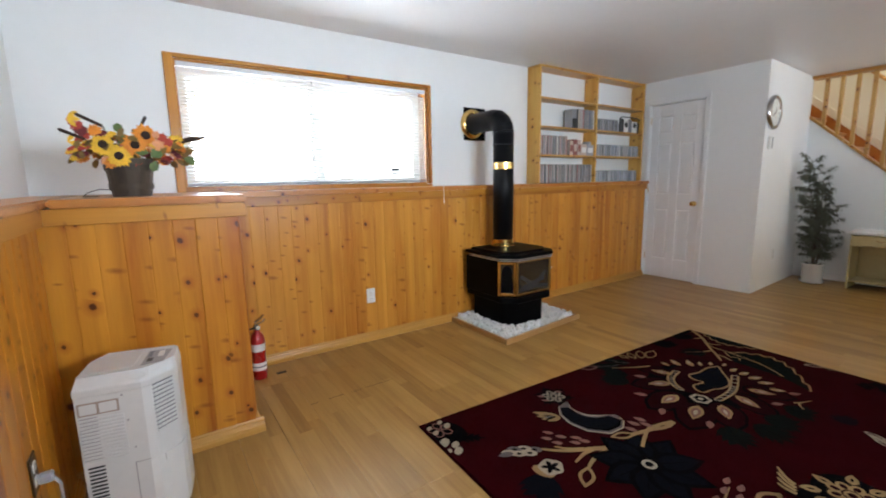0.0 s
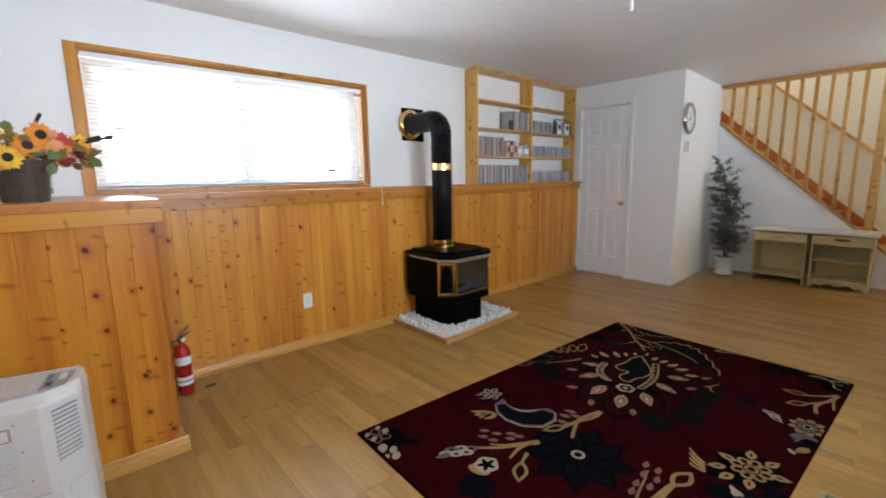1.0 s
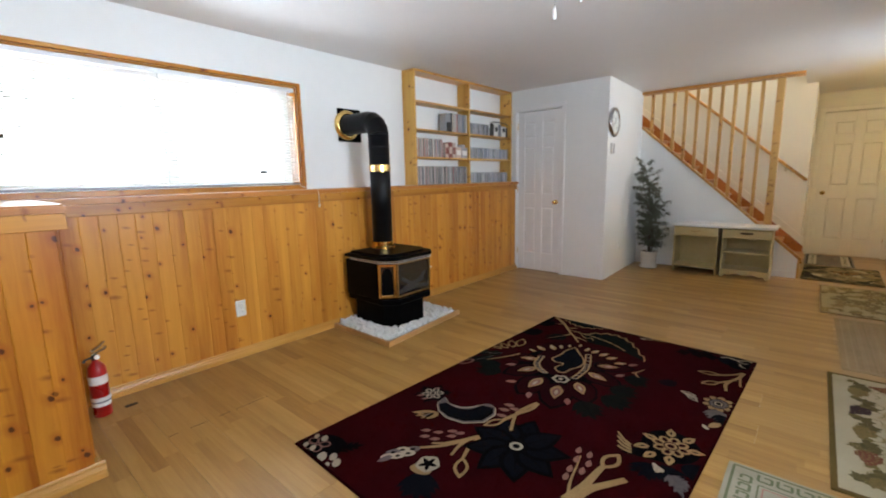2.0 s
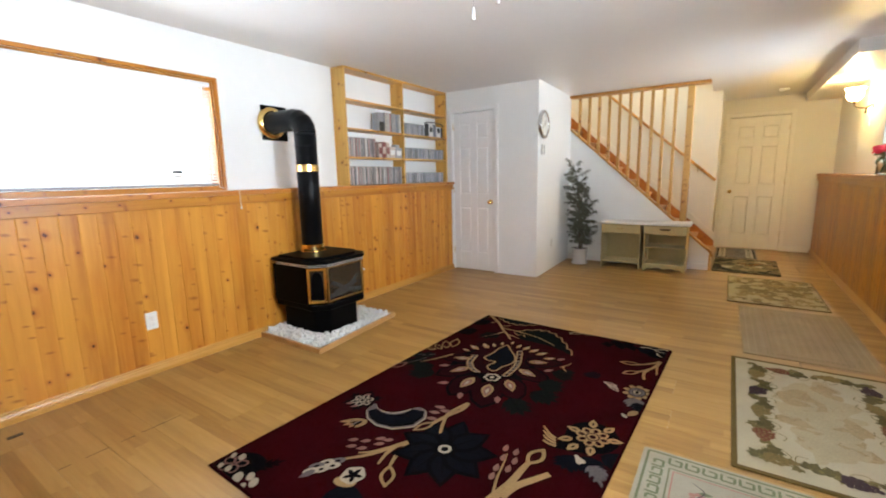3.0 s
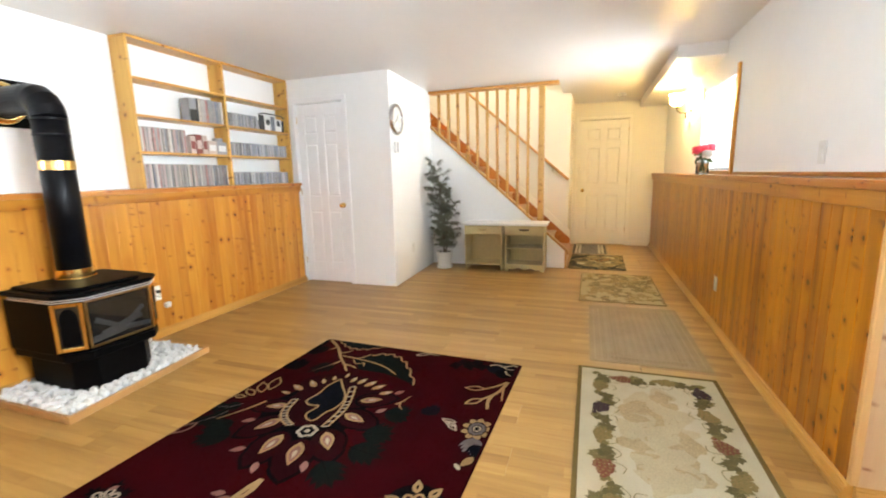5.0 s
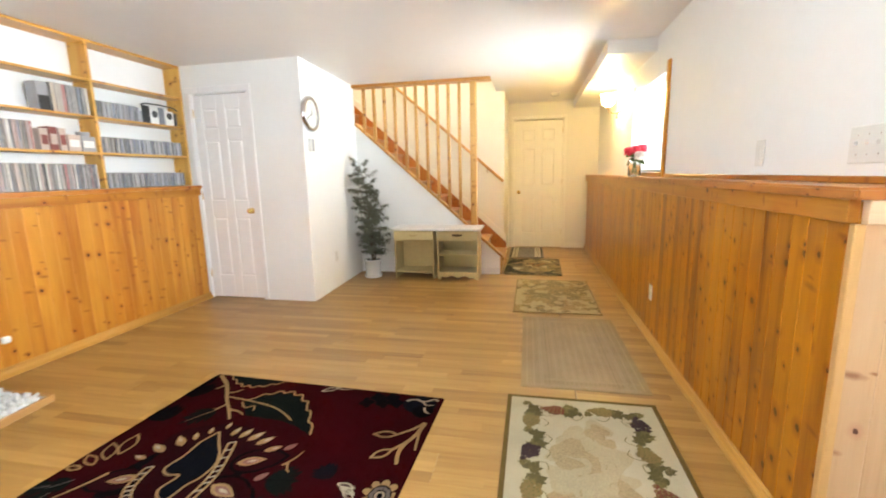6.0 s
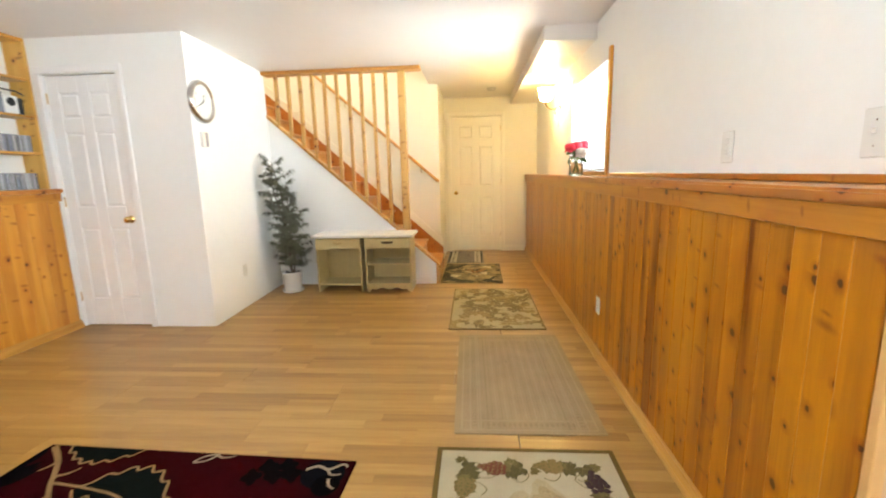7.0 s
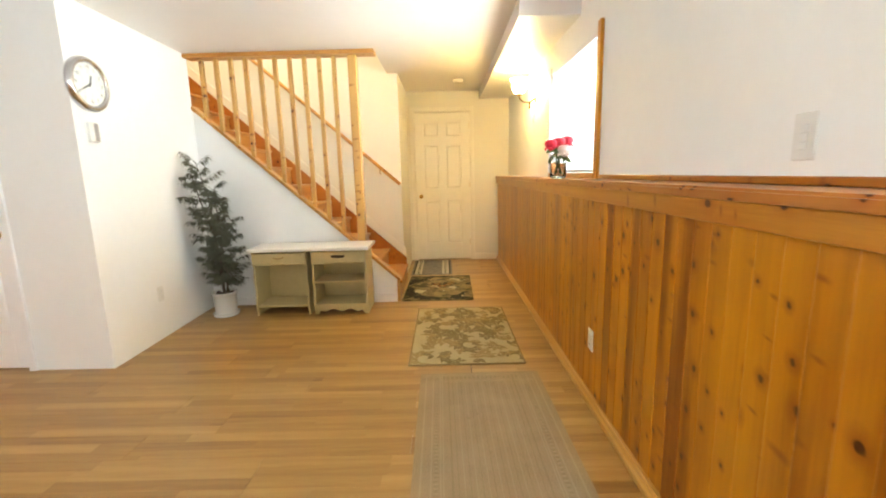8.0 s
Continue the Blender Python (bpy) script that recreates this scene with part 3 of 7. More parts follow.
def wainscot(name, a, b, mesh=BOARD_MESH, trim=TRIM_X, ends=(0, 0), base=True):
    """Boards from a to b (plan points), facing to the right of the way from a to b."""
    a, b = Vector((*a, 0)), Vector((*b, 0))
    length, turn = (b - a).length, math.degrees(math.atan2((b - a).y, (b - a).x))
    root = thing(name, "varnished knotty pine board wainscot", "wainscot", a, turn, "", "structure")
    part("backing", box(0, length, 0.0, 0.02, 0, CAP_Z - 0.04), TRIM_Z, root)
    n = int(length / BOARD)
    left = (length - n * BOARD) / 2
    for k in range(n + 2):
        x = left + (k - 0.5) * BOARD
        if x - BOARD / 2 < -0.03 or x + BOARD / 2 > length + 0.03:
            continue
        piece(mesh, "board", (x, 0, 0.045), 0, root)
    part("apron", box(0 - ends[0], length + ends[1], -0.030, 0.0, CAP_Z - 0.098, CAP_Z - 0.034, 0.002), trim, root)
    if base:
        prof = [(0.0, 0.0), (-0.034, 0.0), (-0.034, 0.022), (-0.031, 0.026), (-0.031, 0.031), (-0.026, 0.036), (-0.021, 0.050), (-0.016, 0.053), (-0.016, 0.060), (-0.012, 0.068), (0.0, 0.068)]
        part("baseboard", prism(prof, 0 - ends[0], length + ends[1], "x"), BASE_X, root, "lighter pine baseboard with a moulded top")
    return root


wainscot("wainscot_north", (0.535, WAIN_N), (CLOSET_X - 0.02, WAIN_N), BOARD_SMEARED)
wainscot("wainscot_pier", (WAIN_W, 2.30), (0.535, 2.30), ends=(0, 0.034))
wainscot("wainscot_return", (0.535, 2.30), (0.535, WAIN_N - 0.035), ends=(0, 0))
wainscot("wainscot_west", (WAIN_W, -1.38), (WAIN_W, 2.265))
wainscot("wainscot_south", (FAR_X - 0.01, WAIN_S), (2.80, WAIN_S), BOARD_SHADED)
wainscot("wainscot_end", (2.80, WAIN_S - 0.002), (2.80, -1.40), BOARD_GLARE, GLARE_X)
corner = tagged(part("corner_trim", box(2.786, 2.812, WAIN_S - 0.012, WAIN_S + 0.016, 0.067, CAP_Z - 0.1, 0.003), GLARE_Z, None, "pine corner bead on the wainscot, coloured pale for window glare"), "", "trim", "", "structure")


def cap(name, x0, x1, y0, y1, material):
    ob = part(name, box(x0, x1, y0, y1, CAP_Z - 0.033, CAP_Z, 0.008, segments=2), material, None, "brown-stained pine ledge cap with rounded nosing")
    return tagged(ob, "", "ledge", "", "structure")


cap("ledge_cap_north", 0.575, CLOSET_X - 0.002, WAIN_N - 0.045, WALL_N, CAP_X)
cap("ledge_cap_pier", WAIN_W + 0.047, 0.573, 2.255, WALL_N, CAP_X)
cap("ledge_cap_west", WALL_W, WAIN_W + 0.045, -1.38, WALL_N, CAP_Y)
cap("ledge_cap_south", 2.757, FAR_X, WALL_S, WAIN_S + 0.042, CAP_X)
cap("ledge_cap_end", 2.757, 2.80, -1.40, WALL_S - 0.002, CAP_Y)
tagged(part("ledge_strip", box(2.81, 5.07, WALL_S, WALL_S + 0.016, CAP_Z + 0.001, CAP_Z + 0.024, 0.003), TRIM_X, None, "pale pine strip where ledge meets wall"), "", "trim", "", "structure")


# ---- windows ----
def window(name, hole, y_in, y_out, facing, label, head=True, inner=None):
    """Pine casing, white vinyl slider and a lowered slatted blind. facing: +1 when the room lies towards +y."""
    x0, x1, z0, z1 = hole
    root = thing(name, label, "window", (0, 0, 0), 0, "", "structure")
    s = facing
    def slab(nm, a, b, d0, d1, c0, c1, mat, bev=0.003, parent=root, lab=""):
        ya, yb = y_in + s * d0, y_in + s * d1
        return part(nm, box(a, b, min(ya, yb), max(ya, yb), c0, c1, bev), mat, parent, lab)
    w, wr, wt = 0.050, 0.032, 0.026
    side, over = inner or TRIM_Z, inner or TRIM_X
    slab("casing", x0 - w, x0, 0.0, 0.02, z0 - 0.035, z1 + wt, TRIM_Z, lab="orange pine casing")
    slab("casing", x1, x1 + wr, 0.0, 0.02, z0 - 0.035, z1 + wt, side, lab="white casing" if inner else "orange pine casing")
    if head:
        slab("casing", x0, x1, 0.0, 0.02, z1, z1 + wt, TRIM_X, lab="orange pine casing")
    slab("window_sill", x0, x1, -0.03, 0.022, z0 - 0.035, z0, TRIM_X)
    for a, b, mat, nm in ((x0, x0 + 0.012, side, "jamb"), (x1 - 0.012, x1, side, "jamb")):
        slab(nm, a, b, -0.12, 0.0, z0, z1, mat, 0.001)
    slab("jamb", x0 + 0.012, x1 - 0.012, -0.12, 0.0, z1 - 0.012, z1, over, 0.001)
    a, b, c, d = x0 + 0.012, x1 - 0.012, z0, z1 - 0.012
    mid = (a + b) / 2
    for k, (l, r) in enumerate(((a, mid + 0.02), (mid - 0.02, b))):
        dep = (-0.155, -0.125) if k else (-0.19, -0.16)
        sash = slab("window_frame", l, l + 0.062, *dep, c, d, VINYL, lab="white vinyl sash")
        slab("stile", r - 0.062, r, *dep, c, d, VINYL, parent=sash)
        slab("rail", l + 0.062, r - 0.062, *dep, c, c + 0.045, VINYL, parent=sash)
        slab("rail", l + 0.062, r - 0.062, *dep, d - 0.06, d, VINYL, parent=sash)
        pane = slab("pane", l + 0.062, r - 0.062, dep[0] + 0.012, dep[0] + 0.016, c + 0.045, d - 0.06, GLASS, 0, sash)
        pane.visible_shadow = False
    return root


window("window_1", WIN_N, WALL_N, WALL_N + 0.2, -1, "wide window in an orange pine casing, bright daylight outside")
window("window_2", WIN_S, WALL_S, WALL_S - 0.2, 1, "small window with one pine casing above the ledge", False, VINYL)

window("window_4", WIN_R, -1.40, -1.60, 1, "wide window in a pine casing in the recess")
window("window_3", WIN_W, 0.0, 0.2, -1, "wide window in a pine casing letting in daylight").matrix_world = pose(WALL_W, 0, 0, 0, 0, 90)


def blind_set(name, x0, x1, z0, z1, y, s, label):
    """Slatted blind, lowered, slats tilted half open. s: +1 when the room lies towards +y."""
    root = thing(name, label, "blind")
    part("headrail", box(x0, x1, y - 0.014, y + 0.014, z1 - 0.03, z1, 0.003), VINYL, root)
    part("bottom_rail", box(x0, x1, y - 0.012, y + 0.012, z0, z0 + 0.014, 0.003), RAIL_GREY, root, "grey bottom rail")
    n = int((z1 - z0 - 0.055) / 0.0215)
    h = 0.0125
    prof = []
    for k in range(5):
        u = -1 + k / 2
        prof.append((u * h, 0.0016 * (1 - u * u)))
    tilt = radians(28) * s
    pts = [(p * math.cos(tilt) - q * math.sin(tilt), p * math.sin(tilt) + q * math.cos(tilt)) for p, q in prof]
    own = bmesh.new()
    rows = [[own.verts.new((x, p, q)) for p, q in pts] for x in (x0 + 0.003, x1 - 0.003)]
    for k in range(4):
        own.faces.new((rows[0][k], rows[0][k + 1], rows[1][k + 1], rows[1][k]))
    bmesh.ops.solidify(own, geom=own.faces[:], thickness=0.0006)
    me = to_mesh(own, "slat", BLIND)
    for k in range(n):
        piece(me, "slat", (0, y, z0 + 0.028 + k * 0.0215), 0, root)
    for x in (x0 + 0.18, (x0 + x1) / 2, x1 - 0.18):
        part("ladder_cord", rod((x, y + 0.014 * s, z0), (x, y + 0.014 * s, z1), 0.0009, seg=5), BLIND, root)
    part("tilt_wand", rod((x1 - 0.05, y + 0.022 * s, z0 + 0.05), (x1 - 0.05, y + 0.022 * s, z1 - 0.03), 0.003, seg=6), GLASS, root)
    return root


shade_n = blind_set("window_blind", WIN_N[0] + 0.016, WIN_N[1] - 0.016, WIN_N[2] + 0.004, WIN_N[3] - 0.014, WALL_N + 0.014, -1, "white slatted blind lowered over the wide window")
blind_set("window_blind", WIN_S[0] + 0.016, WIN_S[1] - 0.016, WIN_S[2] + 0.004, WIN_S[3] - 0.014, WALL_S - 0.004, 1, "white slatted blind lowered over the small window")
part("pull_cord", tube([(2.165, WALL_N - 0.02, 1.95), (2.185, WALL_N - 0.03, 1.30), (2.200, WALL_N - 0.045, 1.19), (2.205, WALL_N - 0.285, CAP_Z + 0.004), (2.205, WALL_N - 0.292, 1.12), (2.205, WALL_N - 0.292, 1.05)], 0.002, 6), BLIND, shade_n, "white pull cord")
part("cord_knob", lathe([(0.0, -0.02), (0.005, -0.018), (0.006, 0.0), (0.002, 0.008)], 10, None, Matrix.Translation((2.205, WALL_N - 0.292, 1.045))), BLIND, shade_n)
for z in (1.272, 1.300):
    part("sticker_bar", box(1.885, 1.960, WALL_N - 0.004, WALL_N - 0.003, z, z + 0.014), INK, shade_n, "small dark print bar")
for nm, bm in (("backdrop_north", box(-3, 6, 5.0, 5.02, -0.5, 4.5)), ("backdrop_south", box(-1, 10, -3.4, -3.38, -0.5, 4.5)), ("backdrop_west", box(-3.0, -2.98, -3.3, 4.9, -0.5, 4.5))):
    tagged(part(nm, bm, DAYLIGHT, None, "bright overexposed daylight outside the windows"), "", "backdrop", "", "structure")


# ---- doors ----
def panel_door(name, x, y0, y1, material, knob_side, label, casing_mat):
    """A white six-panel door in a wall at x, seen from -x; knob_side: +1 when the knob is near y1."""
    root = thing(name, label, "door", (0, 0, 0), 0, "", "structure")
    h, w = 2.03, y1 - y0
    a, b = x + 0.022, x + 0.058
    leaf = part("leaf", box(a + 0.017, b, y0 + 0.004, y1 - 0.004, 0.008, h - 0.002), material, root)
    cols = [(y0 + 0.10 * w / 0.63, y0 + w / 2 - 0.045), (y0 + w / 2 + 0.045, y1 - 0.10 * w / 0.63)]
    rows = [(0.24, 0.84), (1.01, 1.60), (1.71, 1.90)]
    ys = [y0 + 0.004, cols[0][0], cols[0][1], cols[1][0], cols[1][1], y1 - 0.004]
    zs = [0.008, rows[0][0], rows[0][1], rows[1][0], rows[1][1], rows[2][0], rows[2][1], h - 0.002]
    for k in (0, 2, 4):
        part("stile", box(a, a + 0.018, ys[k], ys[k + 1], 0.008, h - 0.002, 0.003), material, leaf)
    for k in (0, 2, 4, 6):
        for j in (1, 3):
            part("rail", box(a + 0.0005, a + 0.018, ys[j], ys[j + 1], zs[k], zs[k + 1], 0.003), material, leaf)
    for c in cols:
        for r in rows:
            part("panel", box(a + 0.005, a + 0.026, c[0] + 0.014, c[1] - 0.014, r[0] + 0.014, r[1] - 0.014, 0.019), material, leaf)
    cw = 0.055
    for lo, hi in ((y1 + 0.004, y1 + cw), (y0 - 0.004, y0 - cw)):
        own = bmesh.new()
        lo_, hi_ = min(lo, hi), max(lo, hi)
        box(x - 0.016, x, lo_, hi_, 0, h + 0.012, 0.004, own)
        part("casing", own, casing_mat, root)
    part("casing", box(x - 0.016, x, y0 - cw, y1 + cw, h + 0.0125, h + 0.066, 0.004), casing_mat, root)
    for lo, hi in ((y1 - 0.0035, y1 + 0.004), (y0 - 0.004, y0 + 0.0035)):
        part("jamb", box(x - 0.002, x + 0.08, lo, hi, 0, h, 0), casing_mat, root)
    ky = y1 - 0.065 if knob_side > 0 else y0 + 0.065
    m = Matrix.Translation((a, ky, 0.905)) @ Matrix.Rotation(radians(-90), 4, "Y")
    knob = lathe([(0.0, 0.062), (0.016, 0.060), (0.025, 0.050), (0.026, 0.042), (0.020, 0.032), (0.011, 0.026), (0.010, 0.010), (0.028, 0.007), (0.030, 0.0)], 20, None, m)
    part("door_handle", knob, BRASS, root, "polished brass knob", True)
    hy = y0 + 0.002 if knob_side > 0 else y1 - 0.002
    for z in (0.22, 1.02, 1.82):
        part("hinge", rod((x + 0.014, hy, z), (x + 0.014, hy, z + 0.08), 0.006, seg=8), BRASS, root)
    return root


panel_door("door_1", CLOSET_X, DOOR_N[0], DOOR_N[1], DOOR_WHITE, -1, "white six-panel closet door, closed, with a brass knob", DOOR_WHITE)
panel_door("door_2", FAR_X, DOOR_F[0], DOOR_F[1], DOOR_CREAM, 1, "cream six-panel door, closed, at the hall end", DOOR_CREAM)
for nm, bm, mat in (("baseboard_hall", box(FAR_X - 0.014, FAR_X, WAIN_S + 0.04, DOOR_F[0] - 0.056, 0, 0.085, 0.003), DOOR_CREAM), ("baseboard_stair", box(STAIR_X0 - 0.014, STAIR_X0, 0.186, SIDE_Y - 0.004, 0, 0.075, 0.003), DOOR_WHITE)):
    tagged(part(nm, bm, mat, None, "low white painted baseboard"), "", "baseboard", "", "structure")

# ---- stairs ----
stairs = thing("stairs", "varnished pine staircase climbing between two walls", "stairs", (0, 0, 0), 0, "", "structure")
RISE, RUN = 0.1894, 0.21
for k in range(13):
    y, z = 0.165 + k * RUN, (k + 1) * RISE
    if z < TOP + 0.7:
        part("riser", box(STAIR_X0 + 0.083, STAIR_X1 - 0.036, y, y + 0.018, z - RISE + (0.0 if k else 0.001), z - 0.028), STAIR_X, stairs, "reddish pine riser")
        part("tread", box(STAIR_X0 + 0.082, STAIR_X1 - 0.036, y - 0.022, y + RUN + 0.016, z - 0.027, z, 0.006), STAIR_X, stairs, "pale pine tread")
def along(y, up):
    return 0.165 + up + (y - 0.165) * (RISE / RUN)
part("back_stringer", prism([(0.162, 0.0), (0.30, 0.0), (3.0, along(3.0, -0.25)), (3.0, along(3.0, 0.10)), (0.162, along(0.162, 0.10))], STAIR_X1 - 0.035, STAIR_X1 - 0.012, "x"), STAIR_Y, stairs, "red-brown pine wall stringer")
part("skirt", prism([(0.162, along(0.162, 0.102)), (3.0, along(3.0, 0.102)), (3.0, along(3.0, 0.19)), (0.162, along(0.162, 0.19))], STAIR_X1 - 0.024, STAIR_X1 - 0.001, "x", bevel=0.003), DOOR_CREAM, stairs, "white moulded skirting over the stringer")
part("skirt_bead", prism([(0.162, along(0.162, 0.185)), (3.0, along(3.0, 0.185)), (3.0, along(3.0, 0.215)), (0.162, along(0.162, 0.215))], STAIR_X1 - 0.034, STAIR_X1 - 0.025, "x", bevel=0.002), DOOR_CREAM, stairs)
part("front_cap", prism([(0.150, nose(0.150) + 0.001), (SIDE_Y - 0.002, nose(SIDE_Y) + 0.001), (SIDE_Y - 0.002, nose(SIDE_Y) + 0.036), (0.150, nose(0.150) + 0.036)], STAIR_X0 - 0.022, STAIR_X0 + 0.081, "x", bevel=0.003), SLOPE_Y, stairs, "pine cap along the knee wall")
part("front_trim", box(STAIR_X0 + 0.0, STAIR_X0 + 0.082, 0.163, 0.183, 0, nose(0.165) - 0.002, 0.002), RAIL_Z, stairs)

railing = thing("stair_railing", "pine stair railing of square balusters under the ceiling", "railing")
y_list = [1.843 - k * 0.1313 for k in range(10)]
for y in y_list:
    part("baluster", box(STAIR_X0 - 0.006, STAIR_X0 + 0.030, y - 0.018, y + 0.018, nose(y) + 0.030, TOP - 0.036, 0.003), RAIL_Z, railing)
part("newel_post", box(STAIR_X0 - 0.030, STAIR_X0 + 0.058, 0.458, 0.532, nose(0.458) + 0.025, TOP - 0.036, 0.005), RAIL_Z, railing, "stout square pine newel post")
part("top_rail", box(STAIR_X0 - 0.075, STAIR_X0 + 0.065, 0.292, SIDE_Y - 0.005, TOP - 0.036, TOP - 0.002, 0.004), RAIL_Y, railing, "darker pine rail against the ceiling")
grip = thing("handrail", "round pine handrail on the stair wall", "handrail")
hr = lambda y: 1.10 + (y - 0.19) * 0.885
part("rail", tube([(STAIR_X1 - 0.06, 0.20, hr(0.20)), (STAIR_X1 - 0.06, 2.6, hr(2.6))], 0.019, 12), RAIL_Y, grip, smooth=True)
for y in (0.42, 1.35, 2.3):
    part("bracket", tube([(STAIR_X1 - 0.001, y, hr(y) - 0.075), (STAIR_X1 - 0.05, y, hr(y) - 0.065), (STAIR_X1 - 0.06, y, hr(y) - 0.018)], 0.006, 8), OLD_BRASS, grip)
# ---- stove corner ----
hearth = thing("hearth_tray", "low wooden tray filled with white stones under the stove", "hearth", (0, 0, 0))
HX0, HX1, HY0, HY1 = 2.275, 3.215, 2.37, 3.062
SKEW = 0.085 / 0.94          # the tray's front edge stands a little askew to the wall


def front(x):
    return HY0 + (x - HX0) * SKEW


part("tray_bed", prism([(HX0 + 0.02, HY1), (HX0 + 0.02, front(HX0) + 0.02), (HX1 - 0.02, front(HX1) + 0.02), (HX1 - 0.02, HY1)], 0.001, 0.032), GRIT, hearth)
for outline in ([(HX0, front(HX0)), (HX1, front(HX1)), (HX1, front(HX1) + 0.022), (HX0, front(HX0) + 0.022)], [(HX0, front(HX0) + 0.0225), (HX0 + 0.022, front(HX0 + 0.022) + 0.0225), (HX0 + 0.022, HY1), (HX0, HY1)], [(HX1 - 0.022, front(HX1) + 0.0225), (HX1, front(HX1) + 0.0225), (HX1, HY1), (HX1 - 0.022, HY1)]):
    part("edging", prism(outline, 0.0, 0.042, "z", bevel=0.003), HEARTH_WOOD, hearth, "worn brown wood edging")
rng = random.Random(4)
stone_meshes = []
for k in range(6):
    own = bmesh.new()
    bmesh.ops.create_icosphere(own, subdivisions=1, radius=0.024)
    for v in own.verts:
        v.co = Vector((v.co.x * rng.uniform(0.8, 1.35), v.co.y * rng.uniform(0.8, 1.2), v.co.z * rng.uniform(0.6, 0.95))) + Vector((rng.uniform(-1, 1), rng.uniform(-1, 1), rng.uniform(-1, 1))) * 0.003
    stone_meshes.append(to_mesh(own, "stone", STONE))
count = 0
extra = bmesh.new()
for gx in range(28):
    for gy in range(22):
        x, y = HX0 + 0.038 + gx * 0.0335 + rng.uniform(-0.012, 0.012), HY0 + 0.035 + gy * 0.0335 + rng.uniform(-0.012, 0.012)
        if x > HX1 - 0.035 or y > HY1 - 0.012 or y < front(x) + 0.032 or (2.50 < x < 2.89 and y > 2.60):
            continue
        near = y < 2.62 or x < 2.40
        m = pose(x, y, 0.037 + rng.uniform(0.0, 0.012), rng.uniform(0, 360), rng.uniform(0, 360), rng.uniform(0, 360)) @ Matrix.Scale(rng.uniform(0.65, 1.2), 4)
        if near and count < 290:
            ob = new("stone", rng.choice(stone_meshes))
            ob.matrix_basis, ob.parent = m, hearth
            count += 1
        else:
            one = bmesh.new()
            one.from_mesh(rng.choice(stone_meshes))
            bmesh.ops.transform(one, matrix=m, verts=one.verts)
            joined(one, extra)
tagged(part("stone_bed", extra, STONE, hearth), "", "", "", "stuff")

SX, SW, SY0, SY1 = 2.695, 0.285, 2.49, 3.03   # centre, half width, front, back
stove = thing("gas_stove", "black gas heating stove with brass-framed angled glass front", "stove", (SX, 0, 0.036))
def footing(hw, front, back, cut):
    return [(-hw, back), (-hw, front + cut), (-hw + cut, front), (hw - cut, front), (hw, front + cut), (hw, back)]
part("pedestal", prism(footing(0.225, SY0 + 0.055, SY1 - 0.03, 0.09), 0.0, 0.235, "z", bevel=0.004), BLACK, stove, "black steel pedestal")
part("ash_lip", prism(footing(0.275, SY0 + 0.01, SY1, 0.095), 0.205, 0.25, "z", bevel=0.006), BLACK, stove)
part("firebox", prism(footing(SW, SY0 + 0.030, SY1, 0.10), 0.2505, 0.545, "z", bevel=0.004), BLACK, stove)
part("top_plate", prism(footing(SW + 0.012, SY0 - 0.004, SY1 + 0.005, 0.10), 0.567, 0.592, "z", bevel=0.010), BLACK, stove)
part("top_cover", prism(footing(SW - 0.035, SY0 + 0.06, SY1 - 0.02, 0.09), 0.5925, 0.610, "z", bevel=0.008), BLACK, stove)
part("top_edge", prism(footing(SW, SY0 + 0.008, SY1 - 0.05, 0.10), 0.5455, 0.566, "z"), BLACK, stove)
for z in (0.5475, 0.5595):
    part("bright_strip", prism(footing(SW + 0.004, SY0 + 0.004, SY1 - 0.06, 0.10), z, z + 0.0045, "z"), STRIP, stove, "thin bright metal strip under the top")
corner_pts = [Vector((-SW, SY0 + 0.130)), Vector((-SW + 0.10, SY0 + 0.028)), Vector((SW - 0.10, SY0 + 0.028)), Vector((SW, SY0 + 0.130))]
for i, (p, q) in enumerate(zip(corner_pts, corner_pts[1:])):
    d = (q - p).normalized()
    nrm = Vector((d.y, -d.x))
    L = (q - p).length
    m = Matrix(((d.x, -nrm.x, 0, p.x), (d.y, -nrm.y, 0, p.y), (0, 0, 1, 0), (0, 0, 0, 1)))
    def set_in(own):
        bmesh.ops.transform(own, matrix=m, verts=own.verts)
        return own
    part("glass", set_in(box(0.02, L - 0.02, -0.006, -0.001, 0.285, 0.525)), FIREGLASS, stove, "dark glass pane")
    fw = 0.012 if i == 1 else 0.022
    for a, b, c, e in ((0.0, fw, 0.268, 0.542), (L - fw, L, 0.268, 0.542), (fw, L - fw, 0.268, 0.268 + fw), (fw, L - fw, 0.542 - fw, 0.542)):
        part("brass_frame", set_in(box(a + 0.0005, b - 0.0005, -0.014, -0.0005, c, e, 0.002)), OLD_BRASS if i == 1 else BRASS, stove, "brass glass frame")
    if i != 1:
        own = bmesh.new()
        arch = [(0.030, 0.298), (L - 0.030, 0.298)] + [(L / 2 + (L / 2 - 0.030) * math.cos(math.pi * k / 10), 0.44 + 0.07 * math.sin(math.pi * k / 10)) for k in range(11)]
        prism(arch, -0.0085, -0.0065, "y", own)
        part("arched_inset", set_in(own), BLACK, stove)
